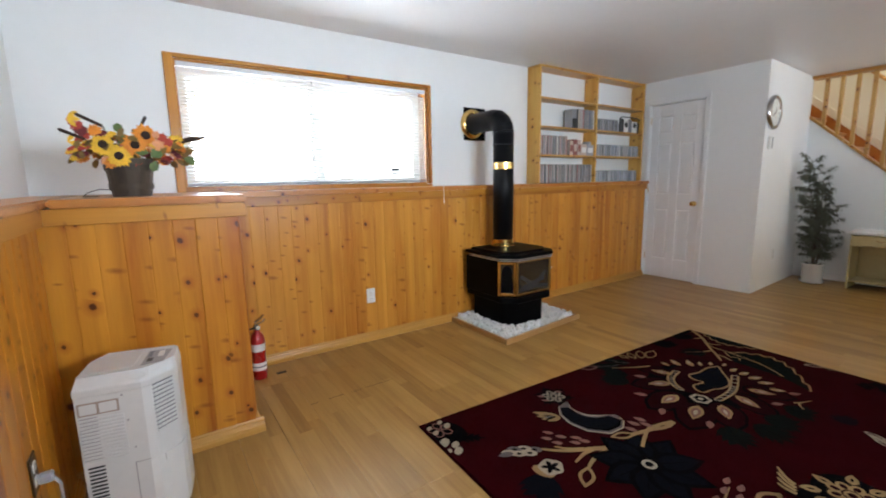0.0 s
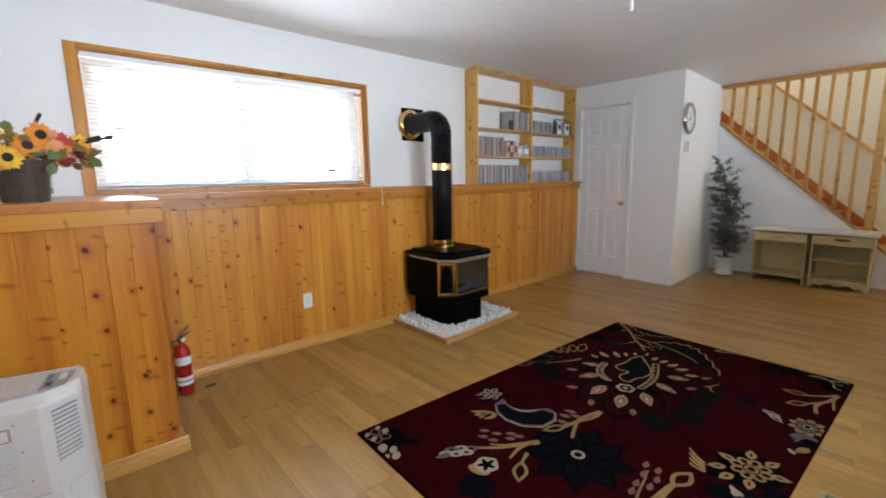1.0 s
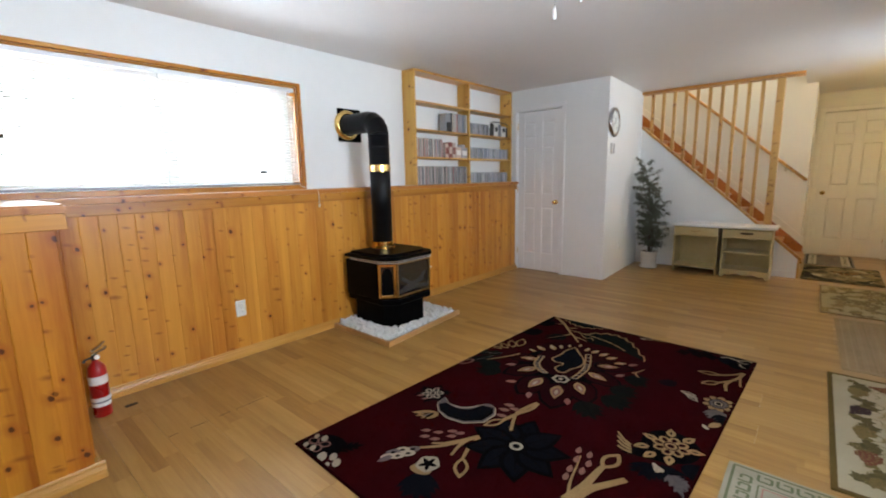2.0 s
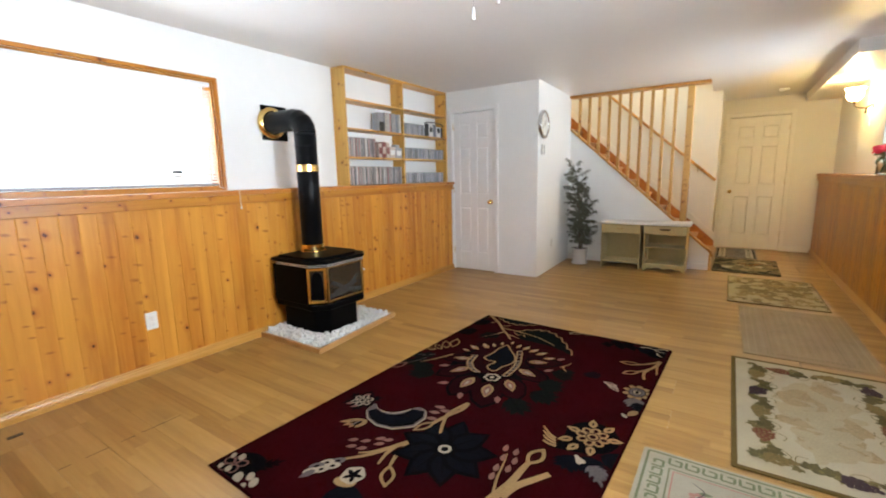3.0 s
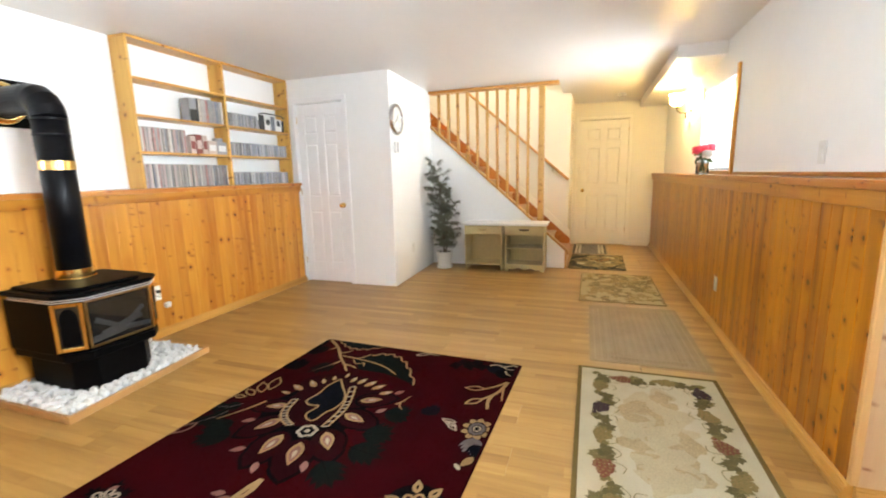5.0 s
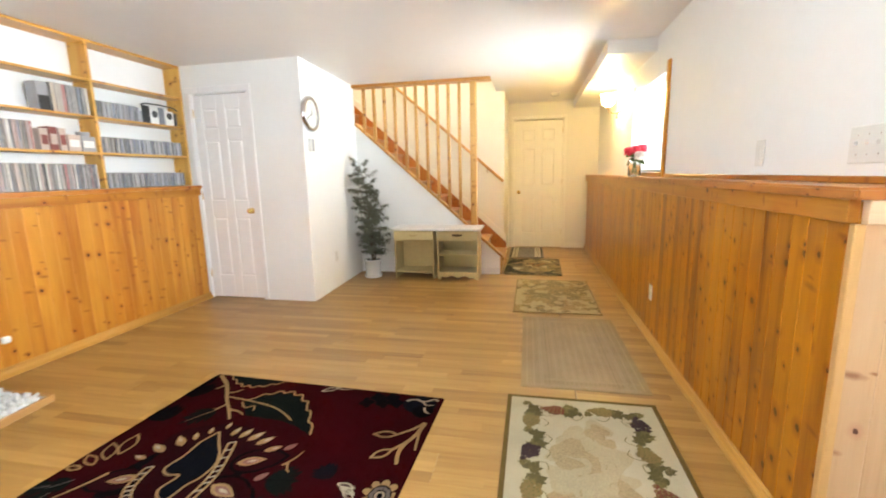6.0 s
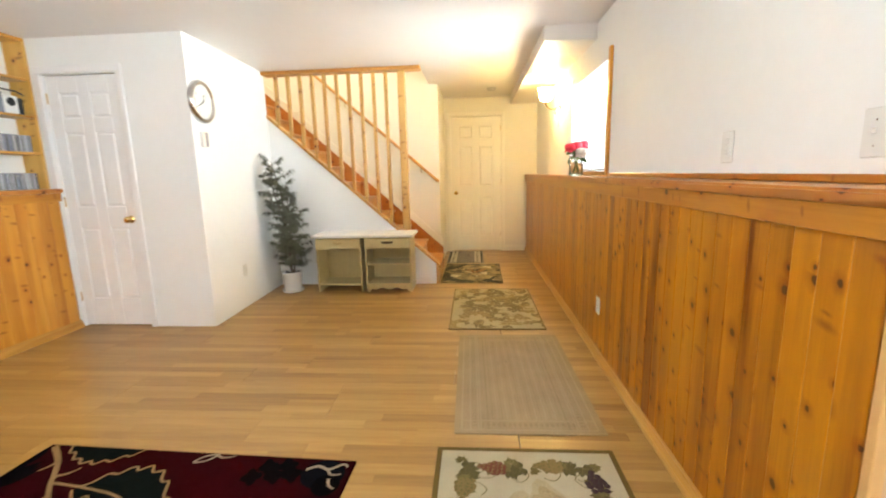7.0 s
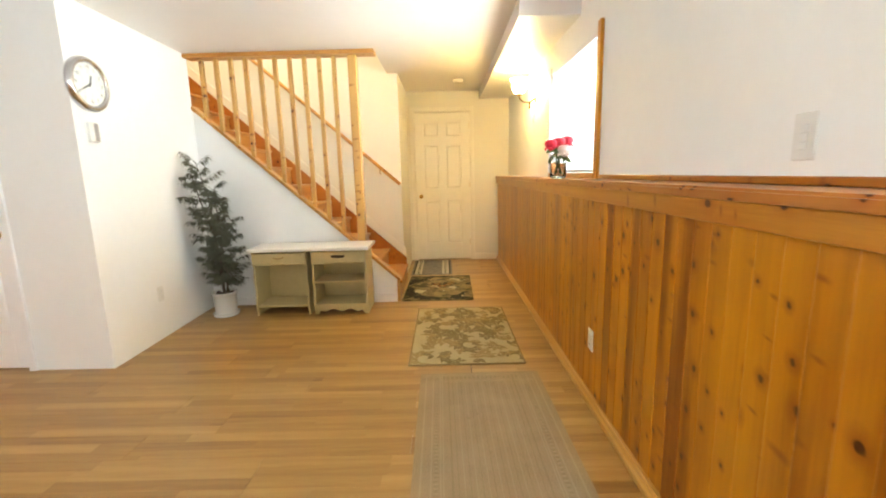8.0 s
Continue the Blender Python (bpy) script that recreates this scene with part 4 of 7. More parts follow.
for x, z, r, a, half in ((-0.06, 0.318, 0.020, 4, 0.11), (0.07, 0.322, 0.018, -6, 0.10), (0.0, 0.352, 0.022, 14, 0.12), (-0.07, 0.378, 0.016, -30, 0.085), (0.075, 0.385, 0.017, 38, 0.075)):
    dx, dz = half * math.cos(radians(a)), half * math.sin(radians(a))
    own = rod((x - dx, 0, z - dz), (x + dx, 0, z + dz), r, r * 0.82, 10)
    bmesh.ops.transform(own, matrix=Matrix.Translation((0, SY0 + 0.0222, 0)) @ Matrix.Diagonal((1, 0.22, 1, 1)), verts=own.verts)
    part("log", own, LOG, stove, "grey ceramic log")
part("latch", tube([(SW - 0.005, SY0 + 0.16, 0.43), (SW + 0.03, SY0 + 0.15, 0.43), (SW + 0.05, SY0 + 0.13, 0.415)], 0.007, 8), PLASTIC, stove, "white latch handle")

PX, PY, PR = 2.722, 2.905, 0.086
flue = thing("stove_pipe", "black stove pipe with brass bands elbowing into the wall", "stove pipe", (0, 0, 0))
elbow = [(PX, PY + 0.115 - 0.115 * math.cos(a), 1.60 + 0.115 * math.sin(a)) for a in (0, math.pi / 8, math.pi / 4, 3 * math.pi / 8, math.pi / 2)]
part("upright", tube([(PX, PY, 0.648), (PX, PY, 1.598)], PR, 28), PIPE_BLACK, flue, smooth=True)
part("elbow", tube(elbow + [(PX, WALL_N - 0.02, 1.715)], PR * 1.015, 28), PIPE_BLACK, flue)
for z in (1.59, 1.50):
    part("seam", lathe([(PR, -0.006), (PR + 0.004, -0.004), (PR + 0.004, 0.004), (PR, 0.006)], 28, None, Matrix.Translation((PX, PY, z))), PIPE_BLACK, flue)
part("brass_band", lathe([(PR, -0.026), (PR + 0.003, -0.026), (PR + 0.003, 0.026), (PR, 0.026)], 32, None, Matrix.Translation((PX, PY, 1.325))), BRASS, flue, "polished brass band")
part("brass_collar", lathe([(PR, 0.055), (PR + 0.008, 0.055), (PR + 0.008, 0.0), (PR + 0.018, 0.0)], 32, None, Matrix.Translation((PX, PY, 0.650))), BRASS, flue, "brass collar on the stove top")
part("wall_plate", box(PX - 0.092, PX + 0.158, WALL_N - 0.014, WALL_N - 0.0005, 1.572, 1.860, 0.004), BLACK, flue, "square black wall plate")
ring = [(PR + 0.001, 0.0), (PR + 0.004, 0.030), (PR + 0.018, 0.034), (PR + 0.040, 0.020), (PR + 0.046, 0.0)]
part("wall_ring", lathe(ring, 40, None, Matrix.Translation((PX, WALL_N - 0.0145, 1.715)) @ Matrix.Rotation(radians(90), 4, "X")), BRASS, flue, "wide brass flue ring", True)


# ---- bookcase with discs ----
case = thing("bookcase", "built-in pine shelf unit with four rows, top row empty", "shelf", (0, 0, CAP_Z))
BX0, BX1, BXM, BY0 = 3.435, CLOSET_X - 0.003, 4.33, 3.17
BY1 = WALL_N - 0.002
H = TOP - CAP_Z - 0.003
part("side_panel", box(BX0, BX0 + 0.021, BY0, BY1, 0.001, H - 0.02, 0.002), SHELF_Z, case)
part("divider", box(BXM - 0.0105, BXM + 0.0105, BY0, BY1, 0.001, H - 0.02, 0.002), SHELF_Z, case)
part("side_panel", box(BX1 - 0.021, BX1, BY0, BY1, 0.001, H - 0.02, 0.002), SHELF_Z, case)
part("top_board", box(BX0, BX1, BY0, BY1, H - 0.0195, H, 0.002), SHELF_X, case)
LEVELS = [0.001, 1.452 - CAP_Z, 1.730 - CAP_Z, 2.005 - CAP_Z]
for z in LEVELS[1:]:
    for a, b in ((BX0 + 0.0215, BXM - 0.011), (BXM + 0.011, BX1 - 0.0215)):
        part("shelf_board", box(a, b, BY0 + 0.002, BY1, z - 0.018, z, 0.002), SHELF_X, case)


def disc_case(name, depth, height, thick, spine):
    own = box(0, thick, 0, depth, 0, height, 0.0012)
    for f in own.faces:
        f.material_index = 1 if f.normal.y < -0.9 else 0
    return to_mesh(own, name, [CASE, spine])


DVDS = [disc_case("dvd_case", 0.135, 0.190, 0.0142, SPINES), disc_case("dvd_case", 0.135, 0.190, 0.0075, SPINES)]
VHS = [disc_case("video_box", 0.12, 0.200, 0.026, SPINES)]
CDS = [disc_case("cd_case", 0.125, 0.125, 0.0101, CD_SPINES), disc_case("cd_case", 0.125, 0.125, 0.0101, CD_SPINES), disc_case("cd_case", 0.125, 0.125, 0.0205, CD_SPINES)]
rng = random.Random(11)


def row_of(meshes, name, x0, x1, z, group, label, category, limit=999):
    x, n = x0, 0
    while x < x1 and n < limit:
        me = rng.choice(meshes)
        w = max(v.co.x for v in me.vertices)
        ob = new(name, me)
        lean = rng.choice([0, 0, 0, 0, 0, -1.5, 1.0])
        ob.matrix_world = pose(x, BY0 + 0.012 + rng.uniform(0, 0.012), CAP_Z + z + 0.001, 0, lean * 0.3, 0)
        tagged(ob, label, category, group)
        x += w + rng.uniform(0.0006, 0.0016)
        n += 1


row_of(DVDS, "dvd_case", BX0 + 0.04, BXM - 0.045, LEVELS[0] + 0.0005, "discs on the shelves", "slim film case with a printed spine, on a pine shelf", "film case")
row_of(CDS, "cd_case", BXM + 0.035, BX1 - 0.07, LEVELS[0] + 0.0005, "discs on the shelves", "grey music disc case standing on a pine shelf", "disc case")
row_of(DVDS, "dvd_case", BX0 + 0.035, BX0 + 0.44, LEVELS[1], "discs on the shelves", "slim film case with a printed spine, on a pine shelf", "film case")
row_of(CDS, "cd_case", BXM + 0.030, BX1 - 0.075, LEVELS[1], "discs on the shelves", "grey music disc case standing on a pine shelf", "disc case")
row_of(VHS, "video_box", BXM - 0.30, BXM - 0.045, LEVELS[2], "discs on the shelves", "thick printed video box on a pine shelf", "film case")
row_of(CDS, "cd_case", BXM + 0.035, BXM + 0.40, LEVELS[2], "discs on the shelves", "grey music disc case standing on a pine shelf", "disc case")


def carton(x, z, w, h, d, mats, label):
    root = thing("small_box", label, "box", (x, BY0 + 0.014, CAP_Z + z + 0.001))
    part("carton", box(0, w, 0, d, 0, h, 0.002), mats[0], root)
    part("label", box(w * 0.12, w * 0.88, -0.0012, -0.0002, h * 0.25, h * 0.7), mats[1], root)
    return root


carton(BX0 + 0.475, LEVELS[1], 0.055, 0.150, 0.1, (CARD_CREAM, CARD_RED), "cream box with a red print on the shelf")
carton(BX0 + 0.535, LEVELS[1], 0.060, 0.165, 0.1, (CARD_RED, CARD_CREAM), "dark red printed box on the shelf")
carton(BX0 + 0.602, LEVELS[1], 0.050, 0.160, 0.1, (CARD_CREAM, CARD_RED), "red and white printed box on the shelf")
carton(BX0 + 0.660, LEVELS[1], 0.095, 0.120, 0.1, (CARD_CREAM, LABEL_WHITE), "cream carton on the shelf")
carton(BX0 + 0.760, LEVELS[1], 0.110, 0.115, 0.1, (PLASTIC_GREY, LABEL_WHITE), "grey carton on the shelf")
tin = thing("lidded_tin", "grey round tin lying on top of a carton", "tin", (BX0 + 0.815, BY0 + 0.065, CAP_Z + LEVELS[1] + 0.1175))
part("tin_body", lathe([(0.0, 0.0), (0.045, 0.0), (0.045, 0.028), (0.04, 0.034), (0.0, 0.036)], 20), PLASTIC_GREY, tin)
holder = thing("clear_case", "clear plastic case with a black lens on the shelf", "plastic case", (BXM - 0.385, BY0 + 0.014, CAP_Z + LEVELS[2] + 0.001))
part("case_body", box(0, 0.078, 0.012, 0.11, 0, 0.195, 0.004), PLASTIC_GREY, holder)
part("lens", lathe([(0.0, 0.011), (0.026, 0.010), (0.032, 0.004), (0.034, 0.0)], 20, None, Matrix.Translation((0.039, 0.0115, 0.055)) @ Matrix.Rotation(radians(90), 4, "X")), BLACK_PLASTIC, holder)
part("base_block", box(0.006, 0.072, 0.002, 0.0118, 0.002, 0.10, 0.002), BLACK_PLASTIC, holder)
turned_y = Matrix.Rotation(radians(90), 4, "X")
pot_box = thing("storage_basket", "black-framed basket holding white and dark packets on the shelf", "basket", (BXM + 0.43, BY0 + 0.012, CAP_Z + LEVELS[2] + 0.001))
part("basket_body", box(0.0, 0.40, 0.02, 0.13, 0, 0.10, 0.008), PLASTIC_GREY, pot_box)
for k, (x, w, h, mt) in enumerate(((0.02, 0.07, 0.15, BLACK_PLASTIC), (0.095, 0.09, 0.135, LABEL_WHITE), (0.19, 0.06, 0.15, LABEL_BLUE), (0.255, 0.10, 0.13, LABEL_WHITE), (0.36, 0.035, 0.12, BLACK_PLASTIC))):
    part("packet", box(x, x + w, 0.004, 0.0195, 0.002, h, 0.003), mt, pot_box)
for x in (0.14, 0.305):
    part("round_print", lathe([(0.0, 0.002), (0.030, 0.002), (0.032, 0.0)], 16, None, Matrix.Translation((x, 0.0035, 0.085)) @ turned_y), BLACK_PLASTIC, pot_box)
part("rim", tube([(0.0, 0.0, 0.150), (0.05, 0.0, 0.168), (0.20, 0.0, 0.172), (0.35, 0.0, 0.165), (0.40, 0.0, 0.145)], 0.006, 8), BLACK_PLASTIC, pot_box)


# ---- ledge things ----
def petal_mesh(own, at, normal, spin, length, width, curl=0.25):
    """One pointed petal, growing from at, sideways to normal."""
    n = Vector(normal).normalized()
    u = n.orthogonal().normalized()
    u = (Matrix.Rotation(spin, 3, n) @ u).normalized()
    v = n.cross(u)
    def p(a, b, c):
        return own.verts.new(Vector(at) + u * a + v * b + n * c)
    base, l, r, l2, r2, tip = p(0, 0, 0), p(length * 0.4, width * 0.42, length * curl * 0.2), p(length * 0.4, -width * 0.42, length * curl * 0.2), p(length * 0.75, width * 0.36, length * curl * 0.1), p(length * 0.75, -width * 0.36, length * curl * 0.1), p(length, 0, -length * curl * 0.3)
    mid = p(length * 0.55, 0, length * curl * 0.05)
    for f in ((base, r, mid), (base, mid, l), (r, r2, mid), (l, mid, l2), (mid, r2, tip), (mid, tip, l2)):
        own.faces.new(f)


def bloom(parent, name, at, normal, r, petals, petal_mat, disc_r, disc_mat, layers=2):
    own = bmesh.new()
    for layer in range(layers):
        for k in range(petals):
            petal_mesh(own, at, normal, 2 * math.pi * (k + 0.5 * layer) / petals + rng.uniform(-0.1, 0.1), r * (1 - 0.14 * layer) * rng.uniform(0.9, 1.08), r * 0.42, 0.25 + 0.3 * layer)
    flower = part(name, own, petal_mat, parent)
    if disc_r:
        m = Matrix.Translation(at) @ Vector(normal).to_track_quat("Z", "Y").to_matrix().to_4x4()
        part("seed_head", lathe([(disc_r, -0.004), (disc_r * 0.95, 0.006), (disc_r * 0.6, 0.010), (0.0, 0.008)], 16, None, m), disc_mat, flower)
    return flower


rng = random.Random(21)
BKX, BKY = 0.150, 2.530
pail = thing("flower_bucket", "weathered wooden bucket of artificial sunflowers on the ledge", "flower bucket", (BKX, BKY, CAP_Z + 0.001))
pail.scale = (0.97, 0.97, 1.02)
part("bucket", lathe([(0.0, 0.0), (0.074, 0.0), (0.078, 0.02), (0.097, 0.155), (0.097, 0.16), (0.089, 0.16), (0.075, 0.03), (0.0, 0.03)], 22), BUCKET, pail, "grey-brown stave bucket")
for z in (0.042, 0.122):
    r = 0.0765 + z * 0.135
    part("band", lathe([(r, -0.012), (r + 0.003, -0.012), (r + 0.005, 0.012), (r, 0.012)], 32, None, Matrix.Translation((0, 0, z))), BUCKET, pail)
part("moss", lathe([(0.088, 0.14), (0.06, 0.165), (0.0, 0.175)], 16), LEAF_GREEN, pail)
for x, y, z, r, mat, nm in ((-0.082, -0.062, 0.215, 0.050, SUN_YELLOW, "sunflower"), (-0.030, -0.092, 0.168, 0.050, SUN_YELLOW, "sunflower"), (0.032, -0.082, 0.215, 0.052, SUN_ORANGE, "sunflower"), (0.075, -0.050, 0.258, 0.054, SUN_ORANGE, "sunflower"), (0.195, -0.02, 0.235, 0.040, SUN_YELLOW, "sunflower")):
    bloom(pail, nm, (x, y, z), (x * 1.5, -0.9 + y, 0.25), r, 14, mat, r * 0.36, SEED)
for k in range(84):
    a = rng.uniform(0, 2 * math.pi)
    x = rng.uniform(-0.20, 0.22)
    y = rng.uniform(-0.075, 0.08)
    z = 0.148 + rng.uniform(0, 0.140) * (1 - abs(x) * 1.6)
    mat = rng.choice([PETAL_RUST, PETAL_PEACH, SUN_ORANGE, PETAL_WINE, PETAL_RUST, SUN_ORANGE, PETAL_PEACH, SUN_YELLOW])
    bloom(pail, "daisy", (x, y, z), (x * 2, -0.5 + y, 0.7), rng.uniform(0.018, 0.034), 8, mat, 0.0, SEED, 2)
for x, y, z, mat in ((-0.165, -0.05, 0.292, PETAL_RUST), (-0.150, -0.055, 0.270, PETAL_WINE), (-0.175, -0.05, 0.312, PETAL_PEACH), (-0.140, -0.05, 0.250, PETAL_RUST), (-0.105, -0.05, 0.272, SUN_ORANGE), (0.115, -0.06, 0.262, PETAL_PEACH), (0.135, -0.06, 0.250, PETAL_RUST), (0.160, -0.05, 0.232, PETAL_RUST), (0.120, -0.07, 0.222, PETAL_PEACH), (0.150, -0.06, 0.205, SUN_ORANGE), (0.100, -0.07, 0.205, PETAL_PEACH), (-0.075, -0.08, 0.150, PETAL_PEACH), (-0.060, -0.09, 0.140, SUN_ORANGE)):
    bloom(pail, "daisy", (x, y, z), (x, -1, 0.3), rng.uniform(0.022, 0.030), 7, mat, 0.0, SEED, 2)
own = bmesh.new()
for k in range(90):
    x, y = rng.uniform(-0.18, 0.24), rng.uniform(-0.08, 0.08)
    petal_mesh(own, (x, y, 0.150 + rng.uniform(0, 0.11) * (1 - abs(x) * 1.8)), (rng.uniform(-1, 1), -0.7, rng.uniform(0.1, 1)), rng.uniform(0, 6.28), rng.uniform(0.04, 0.065), 0.035)
part("foliage", own, LEAF_AUTUMN, pail, "olive and brown autumn leaves")
own = bmesh.new()
for at, nrm, spin, size in (((0.085, -0.085, 0.165), (0.2, -1, 0.3), 3.0, 0.062), ((0.080, -0.090, 0.180), (0.1, -1, 0.5), 5.1, 0.060), ((0.215, -0.040, 0.165), (0.3, -1, 0.2), 2.0, 0.055), ((-0.02, -0.04, 0.262), (-0.1, -1, 0.3), 1.0, 0.050), ((-0.02, -0.04, 0.262), (0.1, -1, 0.3), 4.0, 0.050), ((0.10, -0.09, 0.150), (0.2, -1, 0.1), 0.5, 0.05)):
    petal_mesh(own, at, nrm, spin, size, size * 0.9)
part("green_leaves", own, LEAF_GREEN, pail, "broad green leaves")
own = bmesh.new()
for at, spin in (((-0.190, -0.05, 0.318), 2.2), ((-0.190, -0.05, 0.318), 3.0), ((-0.190, -0.05, 0.318), 1.4), ((-0.200, -0.05, 0.225), 2.0), ((-0.200, -0.05, 0.225), 3.2), ((0.205, -0.03, 0.250), 5.3), ((0.205, -0.03, 0.250), 0.4)):
    petal_mesh(own, at, (-0.1, -1, 0.2), spin, 0.045, 0.022)
tube([(-0.05, -0.02, 0.16), (-0.13, -0.045, 0.27), (-0.190, -0.05, 0.318)], 0.0022, 5, own)
tube([(-0.05, -0.02, 0.15), (-0.13, -0.045, 0.20), (-0.200, -0.05, 0.225)], 0.0022, 5, own)
part("yellow_sprig", own, SUN_YELLOW, pail, "yellow maple-like sprig")
for a, b in (((-0.075, -0.05, 0.290), (-0.165, -0.05, 0.335)), ((0.055, 0.0, 0.29), (0.085, 0.0, 0.345)), ((0.215, -0.04, 0.235), (0.315, -0.05, 0.262)), ((0.20, 0.0, 0.24), (0.275, 0.0, 0.265)), ((-0.140, -0.05, 0.235), (-0.225, -0.05, 0.272))):
    part("cattail", tube([a, tuple(q + (w - q) * 0.9 for q, w in zip(a, b)), b], [0.006, 0.007, 0.003], 8), SEED, pail, "dark brown cattail head")
    part("stalk", tube([(a[0] * 0.4, a[1] * 0.4, 0.15), a], 0.0025, 5), STEM, pail)
cord = thing("lamp_cord", "thin black cord curling on the ledge behind the bucket", "cord", (BKX - 0.1, BKY + 0.04, CAP_Z + 0.001))
part("wire", tube([(0.05, 0.0, 0.004), (0.02, -0.01, 0.03), (-0.02, -0.02, 0.033), (-0.06, -0.03, 0.018), (-0.075, -0.03, 0.003), (-0.02, -0.06, 0.003)], 0.0022, 6), BLACK_PLASTIC, cord)

rng = random.Random(31)
VX, VY = 5.43, -1.040
vase = thing("rose_vase", "clear glass vase of red and white artificial roses on the ledge", "vase", (VX, VY, CAP_Z + 0.001))
vase.scale = (1.12, 1.18, 1.08)
part("glass_jar", lathe([(0.0, 0.0), (0.040, 0.0), (0.045, 0.01), (0.043, 0.135), (0.046, 0.142), (0.042, 0.142), (0.040, 0.135), (0.041, 0.014), (0.0, 0.012)], 24), VASE_GLASS, vase, "clear glass jar", True)
own = bmesh.new()
for k in range(6):
    a = k * 1.05
    tube([(0.02 * math.cos(a), 0.02 * math.sin(a), 0.015), (0.012 * math.cos(a + 2), 0.012 * math.sin(a + 2), 0.12), (0.05 * math.cos(a), 0.05 * math.sin(a), 0.20)], 0.003, 5, own)
part("stems", own, LEAF_GREEN, vase)
for x, y, z, s, mat in ((-0.030, 0.048, 0.195, 1.25, ROSE), (-0.020, 0.002, 0.205, 1.3, ROSE), (0.0, -0.045, 0.213, 1.3, ROSE), (0.045, 0.02, 0.205, 1.1, ROSE), (-0.048, -0.022, 0.158, 1.35, ROSE_WHITE)):
    own = bmesh.new()
    for layer in range(4):
        for k in range(5):
            petal_mesh(own, (x, y, z - s * 0.012 + layer * 0.006), (x * 2, y * 2, 0.9), k * 1.257 + layer * 0.6, s * (0.032 - layer * 0.005), s * (0.036 - layer * 0.005), 1.0)
    lathe([(0.0, -0.026), (0.020, -0.014), (0.028, 0.004), (0.026, 0.020), (0.014, 0.027), (0.0, 0.022)], 12, own, Matrix.Translation((x, y, z)) @ Matrix.Scale(s, 4))
    part("rose", own, mat, vase, "red rose" if mat == ROSE else "cream rose")
own = bmesh.new()
for k in range(16):
    a = k * 0.41
    petal_mesh(own, (0.03 * math.cos(a), 0.03 * math.sin(a), 0.145 + rng.uniform(-0.01, 0.03)), (math.cos(a), math.sin(a), 0.5), rng.uniform(0, 6.28), 0.075, 0.035)
part("leaves", own, LEAF_GREEN, vase)

lamp = thing("wall_sconce", "brass wall sconce with a lit frosted tulip shade", "wall lamp", (6.86, WALL_S, 1.90))
part("backplate", lathe([(0.0, 0.014), (0.035, 0.010), (0.046, 0.0)], 24, None, Matrix.Rotation(radians(-90), 4, "X")), OLD_BRASS, lamp, "round brass backplate")
part("arm", tube([(0, 0.01, 0.0), (0, 0.06, -0.035), (0, 0.12, -0.03), (0, 0.155, 0.0), (0, 0.16, 0.03)], 0.008, 10), BRONZE, lamp, "curved dark brass arm")
part("cup", lathe([(0.0, 0.028), (0.022, 0.03), (0.034, 0.045), (0.03, 0.05)], 20, None, Matrix.Translation((0, 0.16, 0))), OLD_BRASS, lamp)
part("finial", lathe([(0.0, -0.10), (0.008, -0.09), (0.012, -0.075), (0.006, -0.06), (0.010, -0.045), (0.005, -0.03)], 12, None, Matrix.Translation((0, 0.06, 0))), BRONZE, lamp)
shade = part("shade", lathe([(0.024, 0.046), (0.046, 0.060), (0.064, 0.085), (0.070, 0.110), (0.066, 0.135), (0.072, 0.160), (0.088, 0.178), (0.084, 0.178), (0.068, 0.160), (0.062, 0.135), (0.066, 0.110), (0.060, 0.088), (0.043, 0.064), (0.022, 0.050)], 24, None, Matrix.Translation((0, 0.16, 0))), SHADE, lamp, "glowing frosted glass shade", True)


# ---- wall fittings ----
def outlet(at, turn, mat=None, label="white duplex outlet plate on the wall"):
    """Faces local -y."""
    root = thing("wall_outlet", label, "outlet", at, turn, "outlets")
    part("cover_plate", box(-0.035, 0.035, -0.006, 0.0, -0.057, 0.057, 0.003), mat or SOCKET, root)
    for z in (-0.022, 0.022):
        part("socket", prism([(-0.016, z - 0.013), (0.016, z - 0.013), (0.016, z + 0.010), (0.009, z + 0.015), (-0.009, z + 0.015), (-0.016, z + 0.010)], -0.0085, -0.0055, "y", bevel=0.001), SOCKET, root)
        for x in (-0.006, 0.006):
            part("slot", box(x - 0.001, x + 0.001, -0.0089, -0.0084, z - 0.004, z + 0.005), INK, root)
    part("screw", lathe([(0.0, 0.0015), (0.003, 0.0)], 8, None, Matrix.Translation((0, -0.006, 0)) @ Matrix.Rotation(radians(90), 4, "X")), CHROME, root)
    return root


FACE = 0.0128
outlet((1.535, WAIN_N - FACE, 0.353), 0, label="white duplex outlet on the pine wainscot")
outlet((3.35, WAIN_N - FACE, 0.355), 0, label="white duplex outlet beside the stove")
outlet((4.69, WAIN_S + FACE, 0.349), 180, label="white duplex outlet on the pine wainscot")
outlet((5.80, CLOSET_Y + 0.0185, 0.35), 2.3, label="white duplex outlet low on the white wall")
outlet((6.95, WALL_S + 0.0003, 1.735), 180, label="white outlet below the wall sconce")
outlet((WAIN_W + FACE, 1.69, 0.42), 90, BRONZE, "dark metal outlet plate with a plugged cable")
plug = thing("power_plug", "black plug with a short lead in the outlet", "plug", (3.35, WAIN_N - FACE - 0.0095, 0.372))
part("plug_body", box(-0.012, 0.012, -0.03, 0.0, -0.012, 0.012, 0.004), BLACK_PLASTIC, plug)
adapter = thing("night_light", "white plug-in light on the pine wall", "night light", (3.42, WAIN_N - FACE - 0.0003, 0.245))
part("light_body", box(-0.025, 0.025, -0.03, 0.0, -0.022, 0.022, 0.008), SOCKET, adapter)
